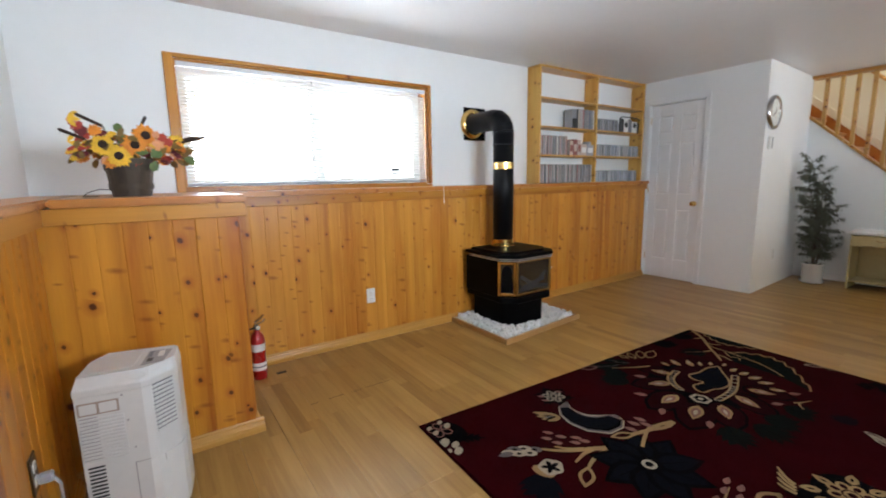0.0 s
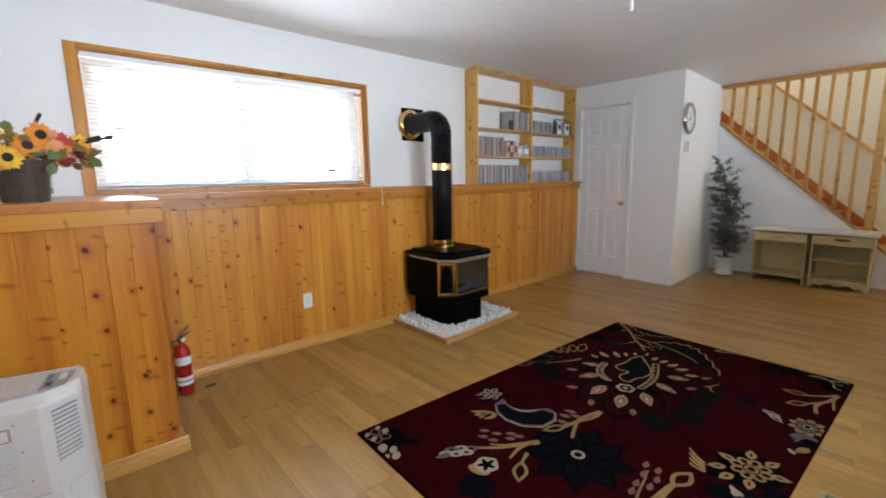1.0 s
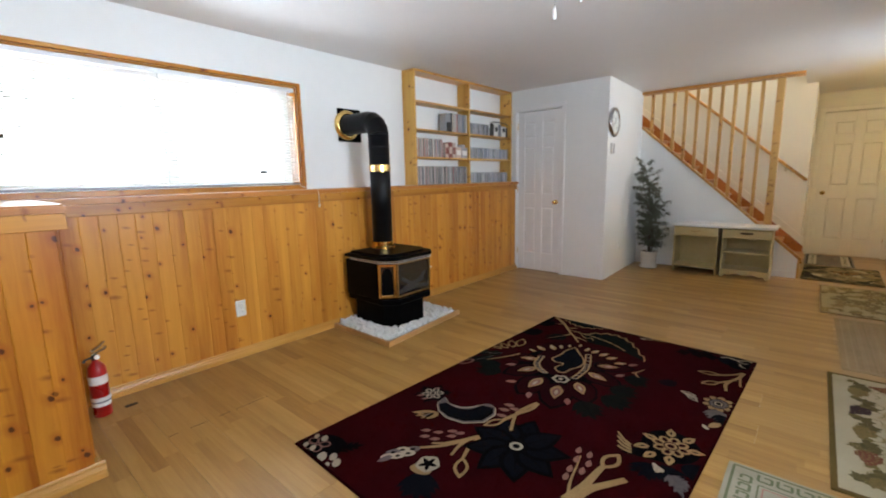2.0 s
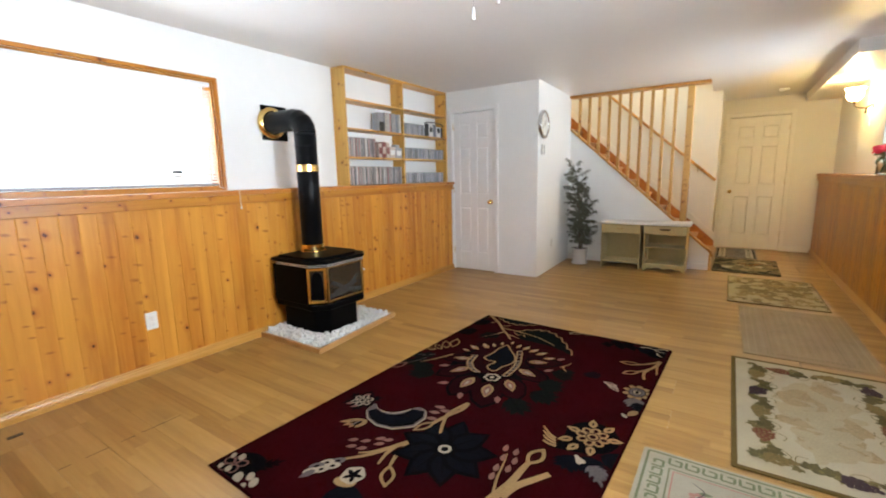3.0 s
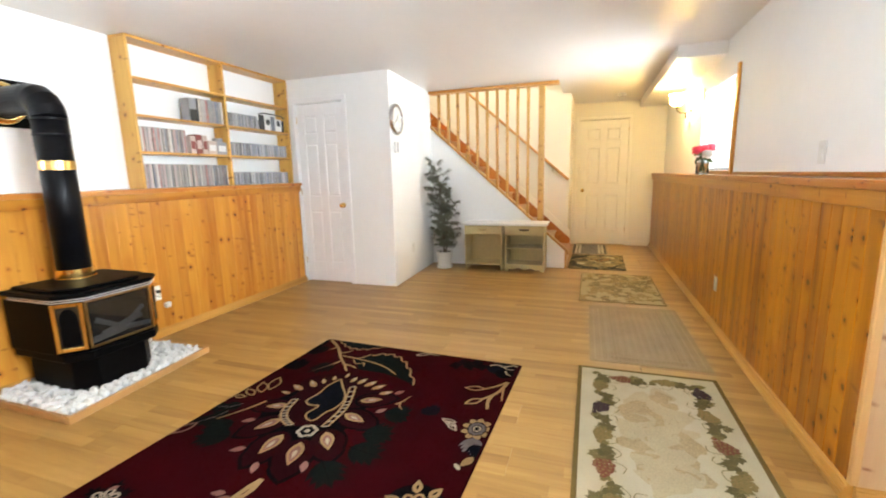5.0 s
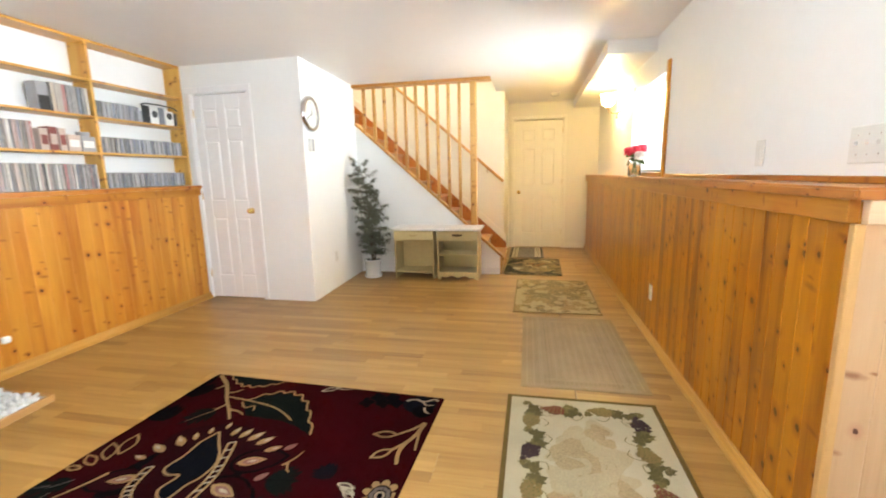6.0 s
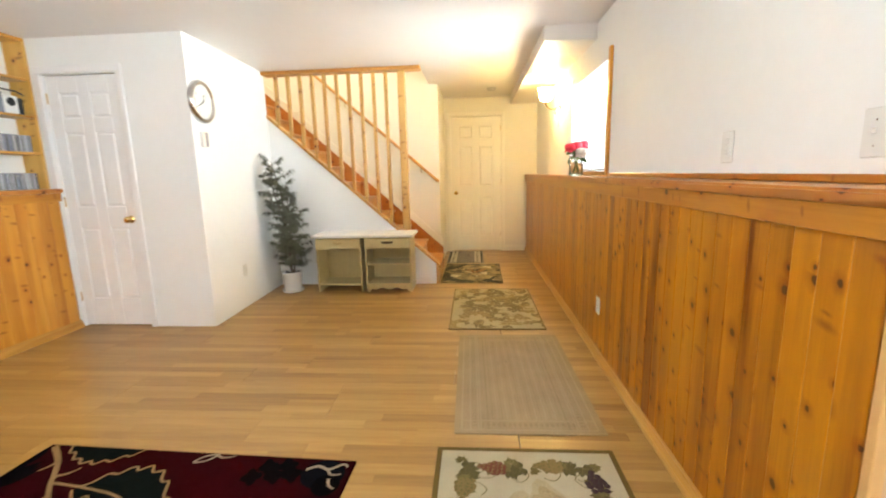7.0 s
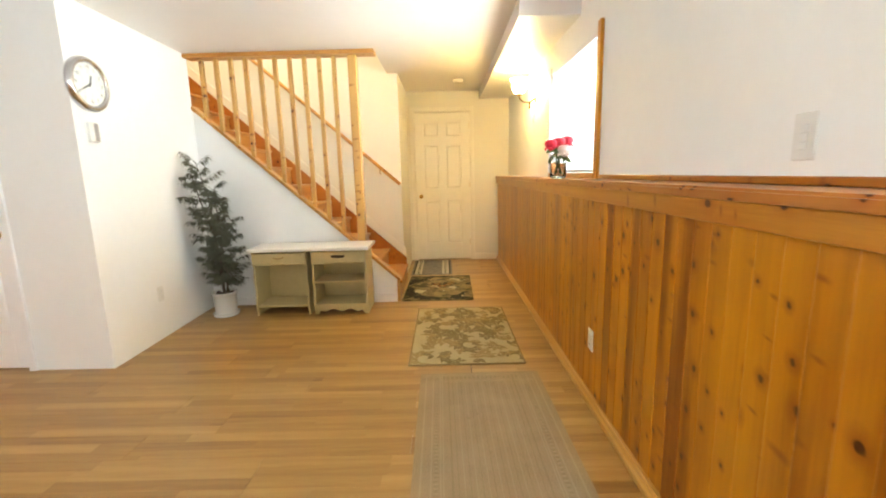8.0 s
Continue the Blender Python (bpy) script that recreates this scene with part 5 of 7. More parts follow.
lead = thing("cable", "grey plug and cable hanging from the wainscot outlet", "cable", (WAIN_W + FACE + 0.0095, 1.69, 0.40))
part("plug_body", box(0.0, 0.035, -0.014, 0.014, -0.014, 0.014, 0.005), PLASTIC_GREY, lead)
part("wire", tube([(0.03, 0, 0), (0.045, 0.0, -0.03), (0.04, 0.02, -0.12), (0.03, 0.05, -0.24), (0.035, 0.08, -0.34), (0.05, 0.10, -0.395), (0.08, 0.12, -0.398)], 0.0045, 8), PLASTIC_GREY, lead)


def switch_plate(x, z, width, gangs, rocker, label):
    root = thing("light_switch", label, "switch", (x, WALL_S + 0.0003, z), 180)
    part("cover_plate", box(-width / 2, width / 2, -0.006, 0.0, -0.058, 0.058, 0.003), SOCKET, root)
    for k in range(gangs):
        u = (k - (gangs - 1) / 2) * 0.046
        if rocker:
            for z2 in (-0.022, 0.0, 0.022):
                part("rocker", box(u - 0.013, u + 0.013, -0.010, -0.0055, z2 - 0.0095, z2 + 0.0095, 0.002), SOCKET, root)
        else:
            part("toggle", box(u - 0.005, u + 0.005, -0.017, -0.0055, -0.002, 0.012, 0.002), SOCKET, root)
            for z2 in (-0.03, 0.03):
                part("screw", lathe([(0.0, 0.0015), (0.003, 0.0)], 8, None, Matrix.Translation((u, -0.006, z2)) @ Matrix.Rotation(radians(90), 4, "X")), CHROME, root)
    return root


switch_plate(3.668, 1.285, 0.072, 1, True, "white stacked rocker switch plate above the ledge")
switch_plate(3.02, 1.285, 0.165, 3, False, "white three-toggle switch plate above the ledge")

clock = thing("wall_clock", "round chrome-rimmed wall clock with a white dial", "clock", (5.368, CLOSET_Y + 0.0003, 1.815), 2.3)
turned = Matrix.Rotation(radians(90), 4, "X")
part("rim", lathe([(0.150, 0.0), (0.165, 0.004), (0.166, 0.022), (0.160, 0.034), (0.146, 0.040), (0.132, 0.034), (0.126, 0.020)], 48, None, turned), CHROME, clock, "brushed chrome rim", True)
part("dial", lathe([(0.140, 0.012), (0.134, 0.019), (0.0, 0.019)], 48, None, turned), CLOCK_FACE, clock, "white dial")
for k in range(1, 13):
    curve = bpy.data.curves.new("numeral", "FONT")
    curve.body, curve.size, curve.align_x, curve.align_y, curve.extrude = str(k), 0.032, "CENTER", "CENTER", 0.0004
    curve.materials.append(INK)
    ob = new("numeral", curve)
    a = radians(90 - 30 * k)
    ob.matrix_basis = pose(0.103 * math.cos(a), -0.0205, 0.103 * math.sin(a), 90, 0, 0)
    ob.parent = clock
for nm, ang, L, w in (("hour_pointer", 90 - 20, 0.065, 0.006), ("minute_pointer", 90 - 240, 0.092, 0.0045)):
    a = radians(ang)
    own = prism([(-0.018, -w), (L * 0.75, -w), (L, 0), (L * 0.75, w), (-0.018, w)], -0.0240, -0.0225, "y")
    bmesh.ops.transform(own, matrix=Matrix.Rotation(-a, 4, "Y"), verts=own.verts)
    part(nm, own, INK, clock)
part("pin", rod((0, -0.026, 0), (0, -0.020, 0), 0.006, seg=10), INK, clock)
part("lens_cover", lathe([(0.131, 0.031), (0.0, 0.034)], 48, None, turned), GLASS, clock, "clear domed cover", True).visible_shadow = False
stat = thing("thermostat", "small white thermostat with a grey display", "thermostat", (5.352, CLOSET_Y - 0.0003, 1.525), 2.3)
stat.scale = (1.15, 1.0, 1.15)
part("housing", box(-0.034, 0.028, -0.026, 0.0, -0.052, 0.052, 0.004), SOCKET, stat)
part("display", box(-0.003, 0.0275, -0.0275, -0.0262, -0.048, 0.048, 0.001), PLASTIC_GREY, stat, "grey display panel")
smoke = thing("smoke_detector", "small white round smoke detector on the ceiling", "smoke detector", (7.92, -0.49, TOP - 0.0005))
part("detector_body", lathe([(0.0, -0.038), (0.045, -0.036), (0.058, -0.024), (0.062, 0.0)], 28), PLASTIC, smoke, smooth=True)
ceil_lamp = thing("ceiling_light", "flush ceiling light with two white pull chains", "ceiling light", (2.262, 1.022, TOP - 0.0005))
part("canopy", lathe([(0.0, -0.03), (0.06, -0.03), (0.075, -0.015), (0.078, 0.0)], 28), PLASTIC, ceil_lamp)
part("glass_bowl", lathe([(0.0, -0.088), (0.05, -0.080), (0.082, -0.055), (0.09, -0.031), (0.06, -0.0305)], 28), CERAMIC, ceil_lamp, smooth=True)
for x, y, z in ((-0.008, 0.06, 1.953), (0.014, -0.056, 2.004)):
    part("pull_chain", rod((x, y, -0.03), (x, y, z - TOP + 0.03), 0.0015, seg=6), CHROME, ceil_lamp)
    part("pull_knob", lathe([(0.0, -0.028), (0.007, -0.026), (0.0085, -0.012), (0.006, 0.02), (0.003, 0.032), (0.0, 0.033)], 12, None, Matrix.Translation((x, y, z - TOP + 0.028))), PLASTIC, ceil_lamp, "white pull knob")

# ---- fire extinguisher, dehumidifier ----
ext = thing("fire_extinguisher", "small red fire extinguisher standing by the wainscot", "fire extinguisher", (0.676, 2.905, 0.001), 20)
part("cylinder", lathe([(0.0, 0.0), (0.036, 0.0), (0.042, 0.006), (0.042, 0.250), (0.036, 0.280), (0.020, 0.300), (0.015, 0.305), (0.015, 0.318), (0.0, 0.318)], 28), RED_STEEL, ext, "glossy red steel cylinder", True)
for z0, z1 in ((0.185, 0.232), (0.062, 0.112)):
    part("label", lathe([(0.0424, z0), (0.0428, z0 + 0.001), (0.0428, z1 - 0.001), (0.0424, z1)], 28), LABEL_WHITE, ext, "white paper label")
part("label_print", lathe([(0.0430, 0.082), (0.0433, 0.083), (0.0433, 0.090), (0.0430, 0.091)], 28), LABEL_BLUE, ext)
part("valve", lathe([(0.0, 0.318), (0.016, 0.318), (0.018, 0.332), (0.012, 0.345), (0.0, 0.347)], 14), BLACK_PLASTIC, ext)
part("lever", prism([(-0.015, 0.345), (0.05, 0.355), (0.062, 0.372), (0.055, 0.374), (0.045, 0.362), (-0.015, 0.355)], -0.008, 0.008, "y"), CHROME, ext, "bright squeeze lever")
part("carry_grip", prism([(-0.01, 0.362), (0.03, 0.378), (0.056, 0.398), (0.050, 0.402), (0.026, 0.386), (-0.012, 0.372)], -0.008, 0.008, "y"), CHROME, ext)
part("nozzle", tube([(-0.015, 0, 0.332), (-0.045, 0, 0.330), (-0.055, 0, 0.318)], [0.006, 0.006, 0.009], 8), BLACK_PLASTIC, ext)
part("gauge", lathe([(0.012, 0.0), (0.012, 0.008), (0.0, 0.009)], 14, None, Matrix.Translation((0.0, -0.016, 0.332)) @ Matrix.Rotation(radians(90), 4, "X")), LABEL_WHITE, ext)

dry = thing("dehumidifier", "white plastic dehumidifier with louvred sides on the floor", "dehumidifier", (0.090, 1.970, 0.0), -9)
HULL = [(-0.140, -0.108), (0.045, -0.110), (0.068, -0.101), (0.130, -0.037), (0.140, -0.012), (0.140, 0.100), (0.125, 0.122), (-0.095, 0.147), (-0.137, 0.060)]
SHOULDER, CREST = 0.560, 0.587


def loft(rings):
    """A closed body through rings of (points, height)."""
    own = bmesh.new()
    loops = [[own.verts.new((x, y, z)) for x, y in pts] for pts, z in rings]
    for lo, hi in zip(loops, loops[1:]):
        for k in range(len(lo)):
            own.faces.new((lo[k], lo[(k + 1) % len(lo)], hi[(k + 1) % len(lo)], hi[k]))
    own.faces.new(loops[0][::-1]), own.faces.new(loops[-1])
    return own


def hull(sx, sy=None, back=0.12):
    """The plan of the housing drawn in towards its back."""
    return [(x * sx, back + (y - back) * (sx if sy is None else sy)) for x, y in HULL]


body = part("cabinet", loft([(hull(0.985), 0.045), (hull(1.0), 0.060), (hull(1.0), SHOULDER - 0.030)]), PLASTIC, dry)
cover = part("top_cover", loft([(hull(1.004), SHOULDER - 0.0285), (hull(1.012, 1.010), SHOULDER - 0.024), (hull(1.012, 1.010), SHOULDER - 0.006), (hull(1.0), SHOULDER), (hull(0.965, 0.885), CREST - 0.003), (hull(0.95, 0.86), CREST)]), PLASTIC, dry)
part("crest_rib", loft([(hull(0.968, 0.878), CREST - 0.001), (hull(0.966, 0.870), CREST + 0.003), (hull(0.955, 0.852), CREST + 0.003), (hull(0.950, 0.848), CREST - 0.001)]), PLASTIC, cover)
part("top_hatch", loft([([(-0.125, -0.060), (0.020, -0.062), (0.030, 0.115), (-0.085, 0.128), (-0.122, 0.055)], CREST + 0.0032), ([(-0.120, -0.055), (0.016, -0.057), (0.026, 0.110), (-0.083, 0.122), (-0.117, 0.052)], CREST + 0.006)]), PLASTIC, cover)
part("control_panel", loft([([(0.038, -0.050), (0.105, -0.040), (0.120, 0.085), (0.045, 0.092)], CREST + 0.0031), ([(0.041, -0.046), (0.102, -0.037), (0.116, 0.081), (0.048, 0.088)], CREST + 0.0046)]), PLASTIC_GREY, cover, "pale grey control panel")
part("readout", box(0.052, 0.070, -0.026, 0.006, CREST + 0.0047, CREST + 0.0058), BLACK_PLASTIC, cover, "small dark readout")
part("button_strip", box(0.080, 0.100, 0.012, 0.070, CREST + 0.0047, CREST + 0.0062, 0.001), SOCKET, cover, "white button strip")
part("label_strip", box(0.050, 0.062, 0.020, 0.075, CREST + 0.0047, CREST + 0.0055), LABEL_BLUE, cover)
part("round_hatch", lathe([(0.030, -0.006), (0.030, 0.003), (0.027, 0.004), (0.0, 0.004)], 24, None, Matrix.Translation((0.032, -0.091, SHOULDER + 0.0125)) @ Matrix.Rotation(radians(40), 4, "X") @ Matrix.Diagonal((1, 0.45, 1, 1))), PLASTIC, cover)
for x, z in ((-0.012, 0.520), (-0.003, 0.428), (0.008, 0.325)):
    part("screw", rod((x, -0.1115, z), (x, -0.106, z), 0.0035, seg=8), PLASTIC_GREY, body)
TANK = [(0.004, -0.111), (0.046, -0.1125), (0.070, -0.103), (0.133, -0.039), (0.143, -0.013), (0.143, 0.090), (0.004, 0.090)]
part("water_tank", loft([([(x * 0.97, y * 0.97) for x, y in TANK], 0.022), (TANK, 0.040), (TANK, 0.266)]), PLASTIC, dry, "white pull-out water tank")
part("tank_seam", box(0.0005, 0.0036, -0.1100, -0.1085, 0.05, 0.270), PLASTIC_GREY, body)
part("tank_top_seam", box(0.0005, 0.046, -0.1108, -0.1090, 0.2665, 0.2690), PLASTIC_GREY, body)
part("finger_grip", loft([([(0.088, -0.0905), (0.126, -0.0515), (0.124, -0.0455), (0.084, -0.086)], z) for z in (0.235, 0.2655)]), PLASTIC, dry)
part("foot_plinth", loft([(hull(0.92), 0.001), (hull(0.92), 0.0445)]), PLASTIC_GREY, dry)
for k in range(13):                  # near side: upper louvres, pale grey strips for the shade between them
    z = 0.302 + k * 0.0122
    part("louvre", box(-0.134, -0.012, -0.1135, -0.1075, z, z + 0.0085, 0.0015), PLASTIC, body)
    part("louvre_gap", box(-0.134, -0.085, -0.1098, -0.1085, z + 0.0087, z + 0.0119), PLASTIC_GREY, body)
for k in range(15):                  # below them: short black slots
    z = 0.088 + k * 0.0136
    part("slot", box(-0.128, -0.083, -0.1102, -0.1078, z, z + 0.0062), BLACK_PLASTIC, body, "black air slot")
part("grip_recess", box(-0.135, -0.022, -0.1100, -0.1085, 0.468, 0.512), GRIP, body, "recessed grip with two cells")
for x0, x1 in ((-0.129, -0.083), (-0.076, -0.028)):
    part("grip_cell", box(x0, x1, -0.1122, -0.1101, 0.473, 0.507, 0.003), PLASTIC, body)
facet = Vector((0.130 - 0.068, -0.037 + 0.101, 0)).normalized()
skew = Matrix.Translation((0.068, -0.101, 0)) @ Matrix.Rotation(math.atan2(facet.y, facet.x), 4, "Z")
for k in range(12):                  # slanted louvres on the corner facet, darker strips for the shade between
    z = 0.352 + k * 0.0150
    for title, own, mt in (("louvre", box(0.008, 0.083, -0.0050, 0.001, z, z + 0.0095, 0.002), PLASTIC), ("louvre_gap", box(0.008, 0.083, -0.0012, 0.0004, z + 0.0098, z + 0.0148), VENT_GREY)):
        bmesh.ops.transform(own, matrix=skew, verts=own.verts[:])
        part(title, own, mt, body)

vent = thing("floor_vent", "small dark metal floor vent in the laminate", "floor vent", (0.803, 2.905, 0.0))
part("vent_plate", box(-0.03, 0.03, -0.016, 0.016, 0.0005, 0.003, 0.001), VENT, vent)
for k in range(4):
    part("vent_bar", box(-0.026 + k * 0.014, -0.020 + k * 0.014, -0.012, 0.012, 0.0031, 0.005), BRONZE, vent)
gap = thing("joint_gap", "dark open joint between two laminate planks", "floor joint", (0.83, 2.385, 0.0), 0.8)
for a, b in ((0.0, 0.045), (0.10, 0.19), (0.24, 0.30), (0.33, 0.515)):
    part("open_seam", box(a, b, -0.0016, 0.0016, 0.0002, 0.0009), VENT, gap)
# ---- desk pair and plant by the stairs ----
def scallop_side(depth, h, flip):
    """A side panel whose front edge is wavy; outline in (depth, height), front at 0."""
    pts = [(depth, 0.0), (depth, h), (0.0, h)]
    for k in range(15):
        u = k / 14
        z = h * (1 - u)
        pts.append((0.012 + 0.011 * math.cos(u * 2 * math.pi * 2.0) * (1 if 0.04 < u < 0.96 else 0), z))
    pts.append((0.0, 0.0))
    return pts


def stand(name, y0, y1, at_x, shelf, label, pull):
    """A low cabinet open to -x with a drawer on top; y0 < y1."""
    root = thing(name, label, "cabinet", (at_x, 0, 0), 0, "painted desk cabinets")
    D, Ht, t = 0.32, 0.580, 0.016
    part("side_panel", prism([(p, z) for p, z in scallop_side(D, 0.455, 1)], y0, y0 + t, "y"), TAN, root, "side panel with a wavy front edge")
    part("side_panel", prism([(p, z) for p, z in scallop_side(D, 0.455, 1)], y1 - t, y1, "y"), TAN, root, "side panel with a wavy front edge")
    part("case_side", box(0.0, D, y0, y0 + t, 0.4555, Ht, 0.001), TAN, root)
    part("case_side", box(0.0, D, y1 - t, y1, 0.4555, Ht, 0.001), TAN, root)
    part("back_panel", box(D - 0.008, D - 0.001, y0 + t, y1 - t, 0.03, Ht - 0.001), TAN, root)
    part("drawer_floor", box(0.012, D - 0.009, y0 + t, y1 - t, 0.456, 0.470), TAN, root)
    part("bottom_shelf", box(0.010, D - 0.009, y0 + t, y1 - t, 0.075, 0.092, 0.002), TAN, root)
    drawer = part("drawer", box(-0.010, 0.010, y0 + 0.004, y1 - 0.004, 0.472, Ht - 0.012, 0.004), TAN, root, "plain tan drawer front")
    ym, zm = (y0 + y1) / 2, 0.53
    if pull == "dark":
        part("handle", tube([(-0.011, ym - 0.05, zm), (-0.026, ym - 0.045, zm - 0.004), (-0.028, ym, zm - 0.008), (-0.026, ym + 0.045, zm - 0.004), (-0.011, ym + 0.05, zm)], 0.006, 8), BRONZE, drawer, "dark bail pull")
        part("handle_plate", box(-0.0125, -0.0105, ym - 0.06, ym + 0.06, zm - 0.010, zm + 0.010, 0.001), BRONZE, drawer)
    else:
        part("handle", tube([(-0.011, ym - 0.04, zm + 0.003), (-0.022, ym - 0.035, zm - 0.004), (-0.024, ym, zm - 0.012), (-0.022, ym + 0.035, zm - 0.004), (-0.011, ym + 0.04, zm + 0.003)], 0.0045, 8), OLD_BRASS, drawer, "slim brass bail pull")
    if shelf:
        part("middle_shelf", box(0.010, D - 0.009, y0 + t, y1 - t, 0.285, 0.302, 0.002), TAN, root)
        w = y1 - y0 - 2 * t
        pts = [(y0 + t, 0.074), (y0 + t, 0.0)]
        for k in range(25):
            u = k / 24
            pts.append((y0 + t + w * u, 0.0 if u < 0.06 or u > 0.94 else 0.036 + 0.012 * math.cos(u * 2 * math.pi * 3)))
        pts += [(y1 - t, 0.0), (y1 - t, 0.074)]
        own = bmesh.new()
        top = pts[0][1]
        cols = pts[1:-1]
        for (a, z0), (b, z1) in zip(cols, cols[1:]):
            if b - a > 1e-5:
                prism([(a, z0), (b, z1), (b, top), (a, top)], 0.012, 0.026, "x", own)
        part("scalloped_apron", own, TAN, root, "scalloped bottom apron")
    return root


DX = 6.255
stand("desk_cabinet", 0.930, 1.408, DX, False, "tan painted low cabinet with one drawer and an open kneehole", "brass")
stand("desk_cabinet", 0.408, 0.890, DX, True, "tan painted low cabinet with one drawer and two open shelves", "dark")
top = thing("worktop", "long white laminated top lying across both tan cabinets", "worktop", (DX, 0, 0.5805))
part("slab", prism([(-0.026, 0.405), (-0.040, 0.374), (0.34, 0.374), (0.34, 1.428), (-0.026, 1.428)], 0.0, 0.030, "z", bevel=0.004), DESK_TOP, top)

rng = random.Random(51)
tree = thing("potted_plant", "dusty green artificial bamboo plant in a white pot", "plant", (6.31, 1.705, 0.0))
pot = part("pot", lathe([(0.0, 0.012), (0.086, 0.012), (0.090, 0.03), (0.098, 0.200), (0.105, 0.203), (0.106, 0.222), (0.097, 0.222), (0.09, 0.18), (0.0, 0.18)], 36), CERAMIC, tree, "white glazed pot", True)
part("saucer", lathe([(0.0, 0.001), (0.095, 0.001), (0.108, 0.012), (0.112, 0.034), (0.106, 0.034), (0.100, 0.014), (0.0, 0.011)], 36), CERAMIC, tree, "white saucer", True)
part("soil", lathe([(0.0905, 0.190), (0.06, 0.205), (0.0, 0.208)], 20), SOIL, tree)
for k in range(5):
    a = k * 1.3
    part("pebble", lathe([(0.0, 0.0), (0.018, 0.004), (0.02, 0.014), (0.012, 0.025), (0.0, 0.027)], 8, None, Matrix.Translation((0.065 * math.cos(a), 0.065 * math.sin(a), 0.195))), SOIL, tree)
leaves = bmesh.new()
def blade(base, d, length, width):
    """A drooping lance-shaped leaf."""
    d = Vector(d).normalized()
    side = d.cross(Vector((0, 0, 1)))
    side = side.normalized() if side.length > 0.1 else Vector((1, 0, 0))
    pts = []
    for u, w in ((0.0, 0.15), (0.3, 1.0), (0.65, 0.8), (1.0, 0.0)):
        c = Vector(base) + d * (length * u) + Vector((0, 0, -0.55 * length * u * u))
        pts.append((c - side * width * w / 2, c + side * width * w / 2))
    vs = [(leaves.verts.new(a), leaves.verts.new(b)) for a, b in pts[:-1]]
    tip = leaves.verts.new(pts[-1][0])
    for (a, b), (c, e) in zip(vs, vs[1:]):
        leaves.faces.new((a, b, e, c))
    leaves.faces.new((vs[-1][0], vs[-1][1], tip))
def clamp_y(q):
    return Vector((min(q.x, 0.28), min(q.y, 0.19), q.z))
for k, (bx, by, tx, ty, tz) in enumerate(((0.0, 0.0, -0.02, 0.10, 1.36), (0.02, 0.01, 0.04, -0.01, 1.14), (-0.015, -0.01, -0.07, 0.12, 1.24), (0.01, -0.02, 0.0, -0.04, 0.86))):
    path = [Vector((bx, by, 0.19))]
    for s in range(1, 7):
        u = s / 6
        path.append(Vector((bx + (tx - bx) * u * u, by + (ty - by) * u * u + 0.015 * math.sin(u * 7 + k), 0.19 + (tz - 0.19) * u)))
    part("stalk", tube(path, [0.011 - 0.0013 * s for s in range(7)], 8), STEM, tree)
    for s in range(40):
        u = 0.10 + 0.90 * s / 39
        i = min(5, int(u * 6))
        c = path[i].lerp(path[i + 1], u * 6 - i)
        a = rng.uniform(0, 2 * math.pi)
        reach = rng.uniform(0.06, 0.180) * (1.15 - 0.45 * abs(u - 0.6))
        end = clamp_y(c + Vector((math.cos(a) * reach, math.sin(a) * reach, rng.uniform(0.0, 0.10))))
        tube([c, (c + end) / 2 + Vector((0, 0, 0.012)), end], [0.0025, 0.002, 0.0012], 4, leaves)
        for q in range(42):
            w = rng.uniform(0.25, 1.0)
            b = a + rng.uniform(-1.3, 1.3)
            p = clamp_y(c.lerp(end, w))
            ln = rng.uniform(0.032, 0.062)
            dy = math.sin(b)
            if p.y + dy * ln > 0.20:
                dy = -abs(dy) * 0.4
            blade(p, (math.cos(b), dy, rng.uniform(-0.5, 0.35)), ln, rng.uniform(0.008, 0.014))
part("foliage", leaves, LEAF, tree, "dense narrow grey-green leaves")


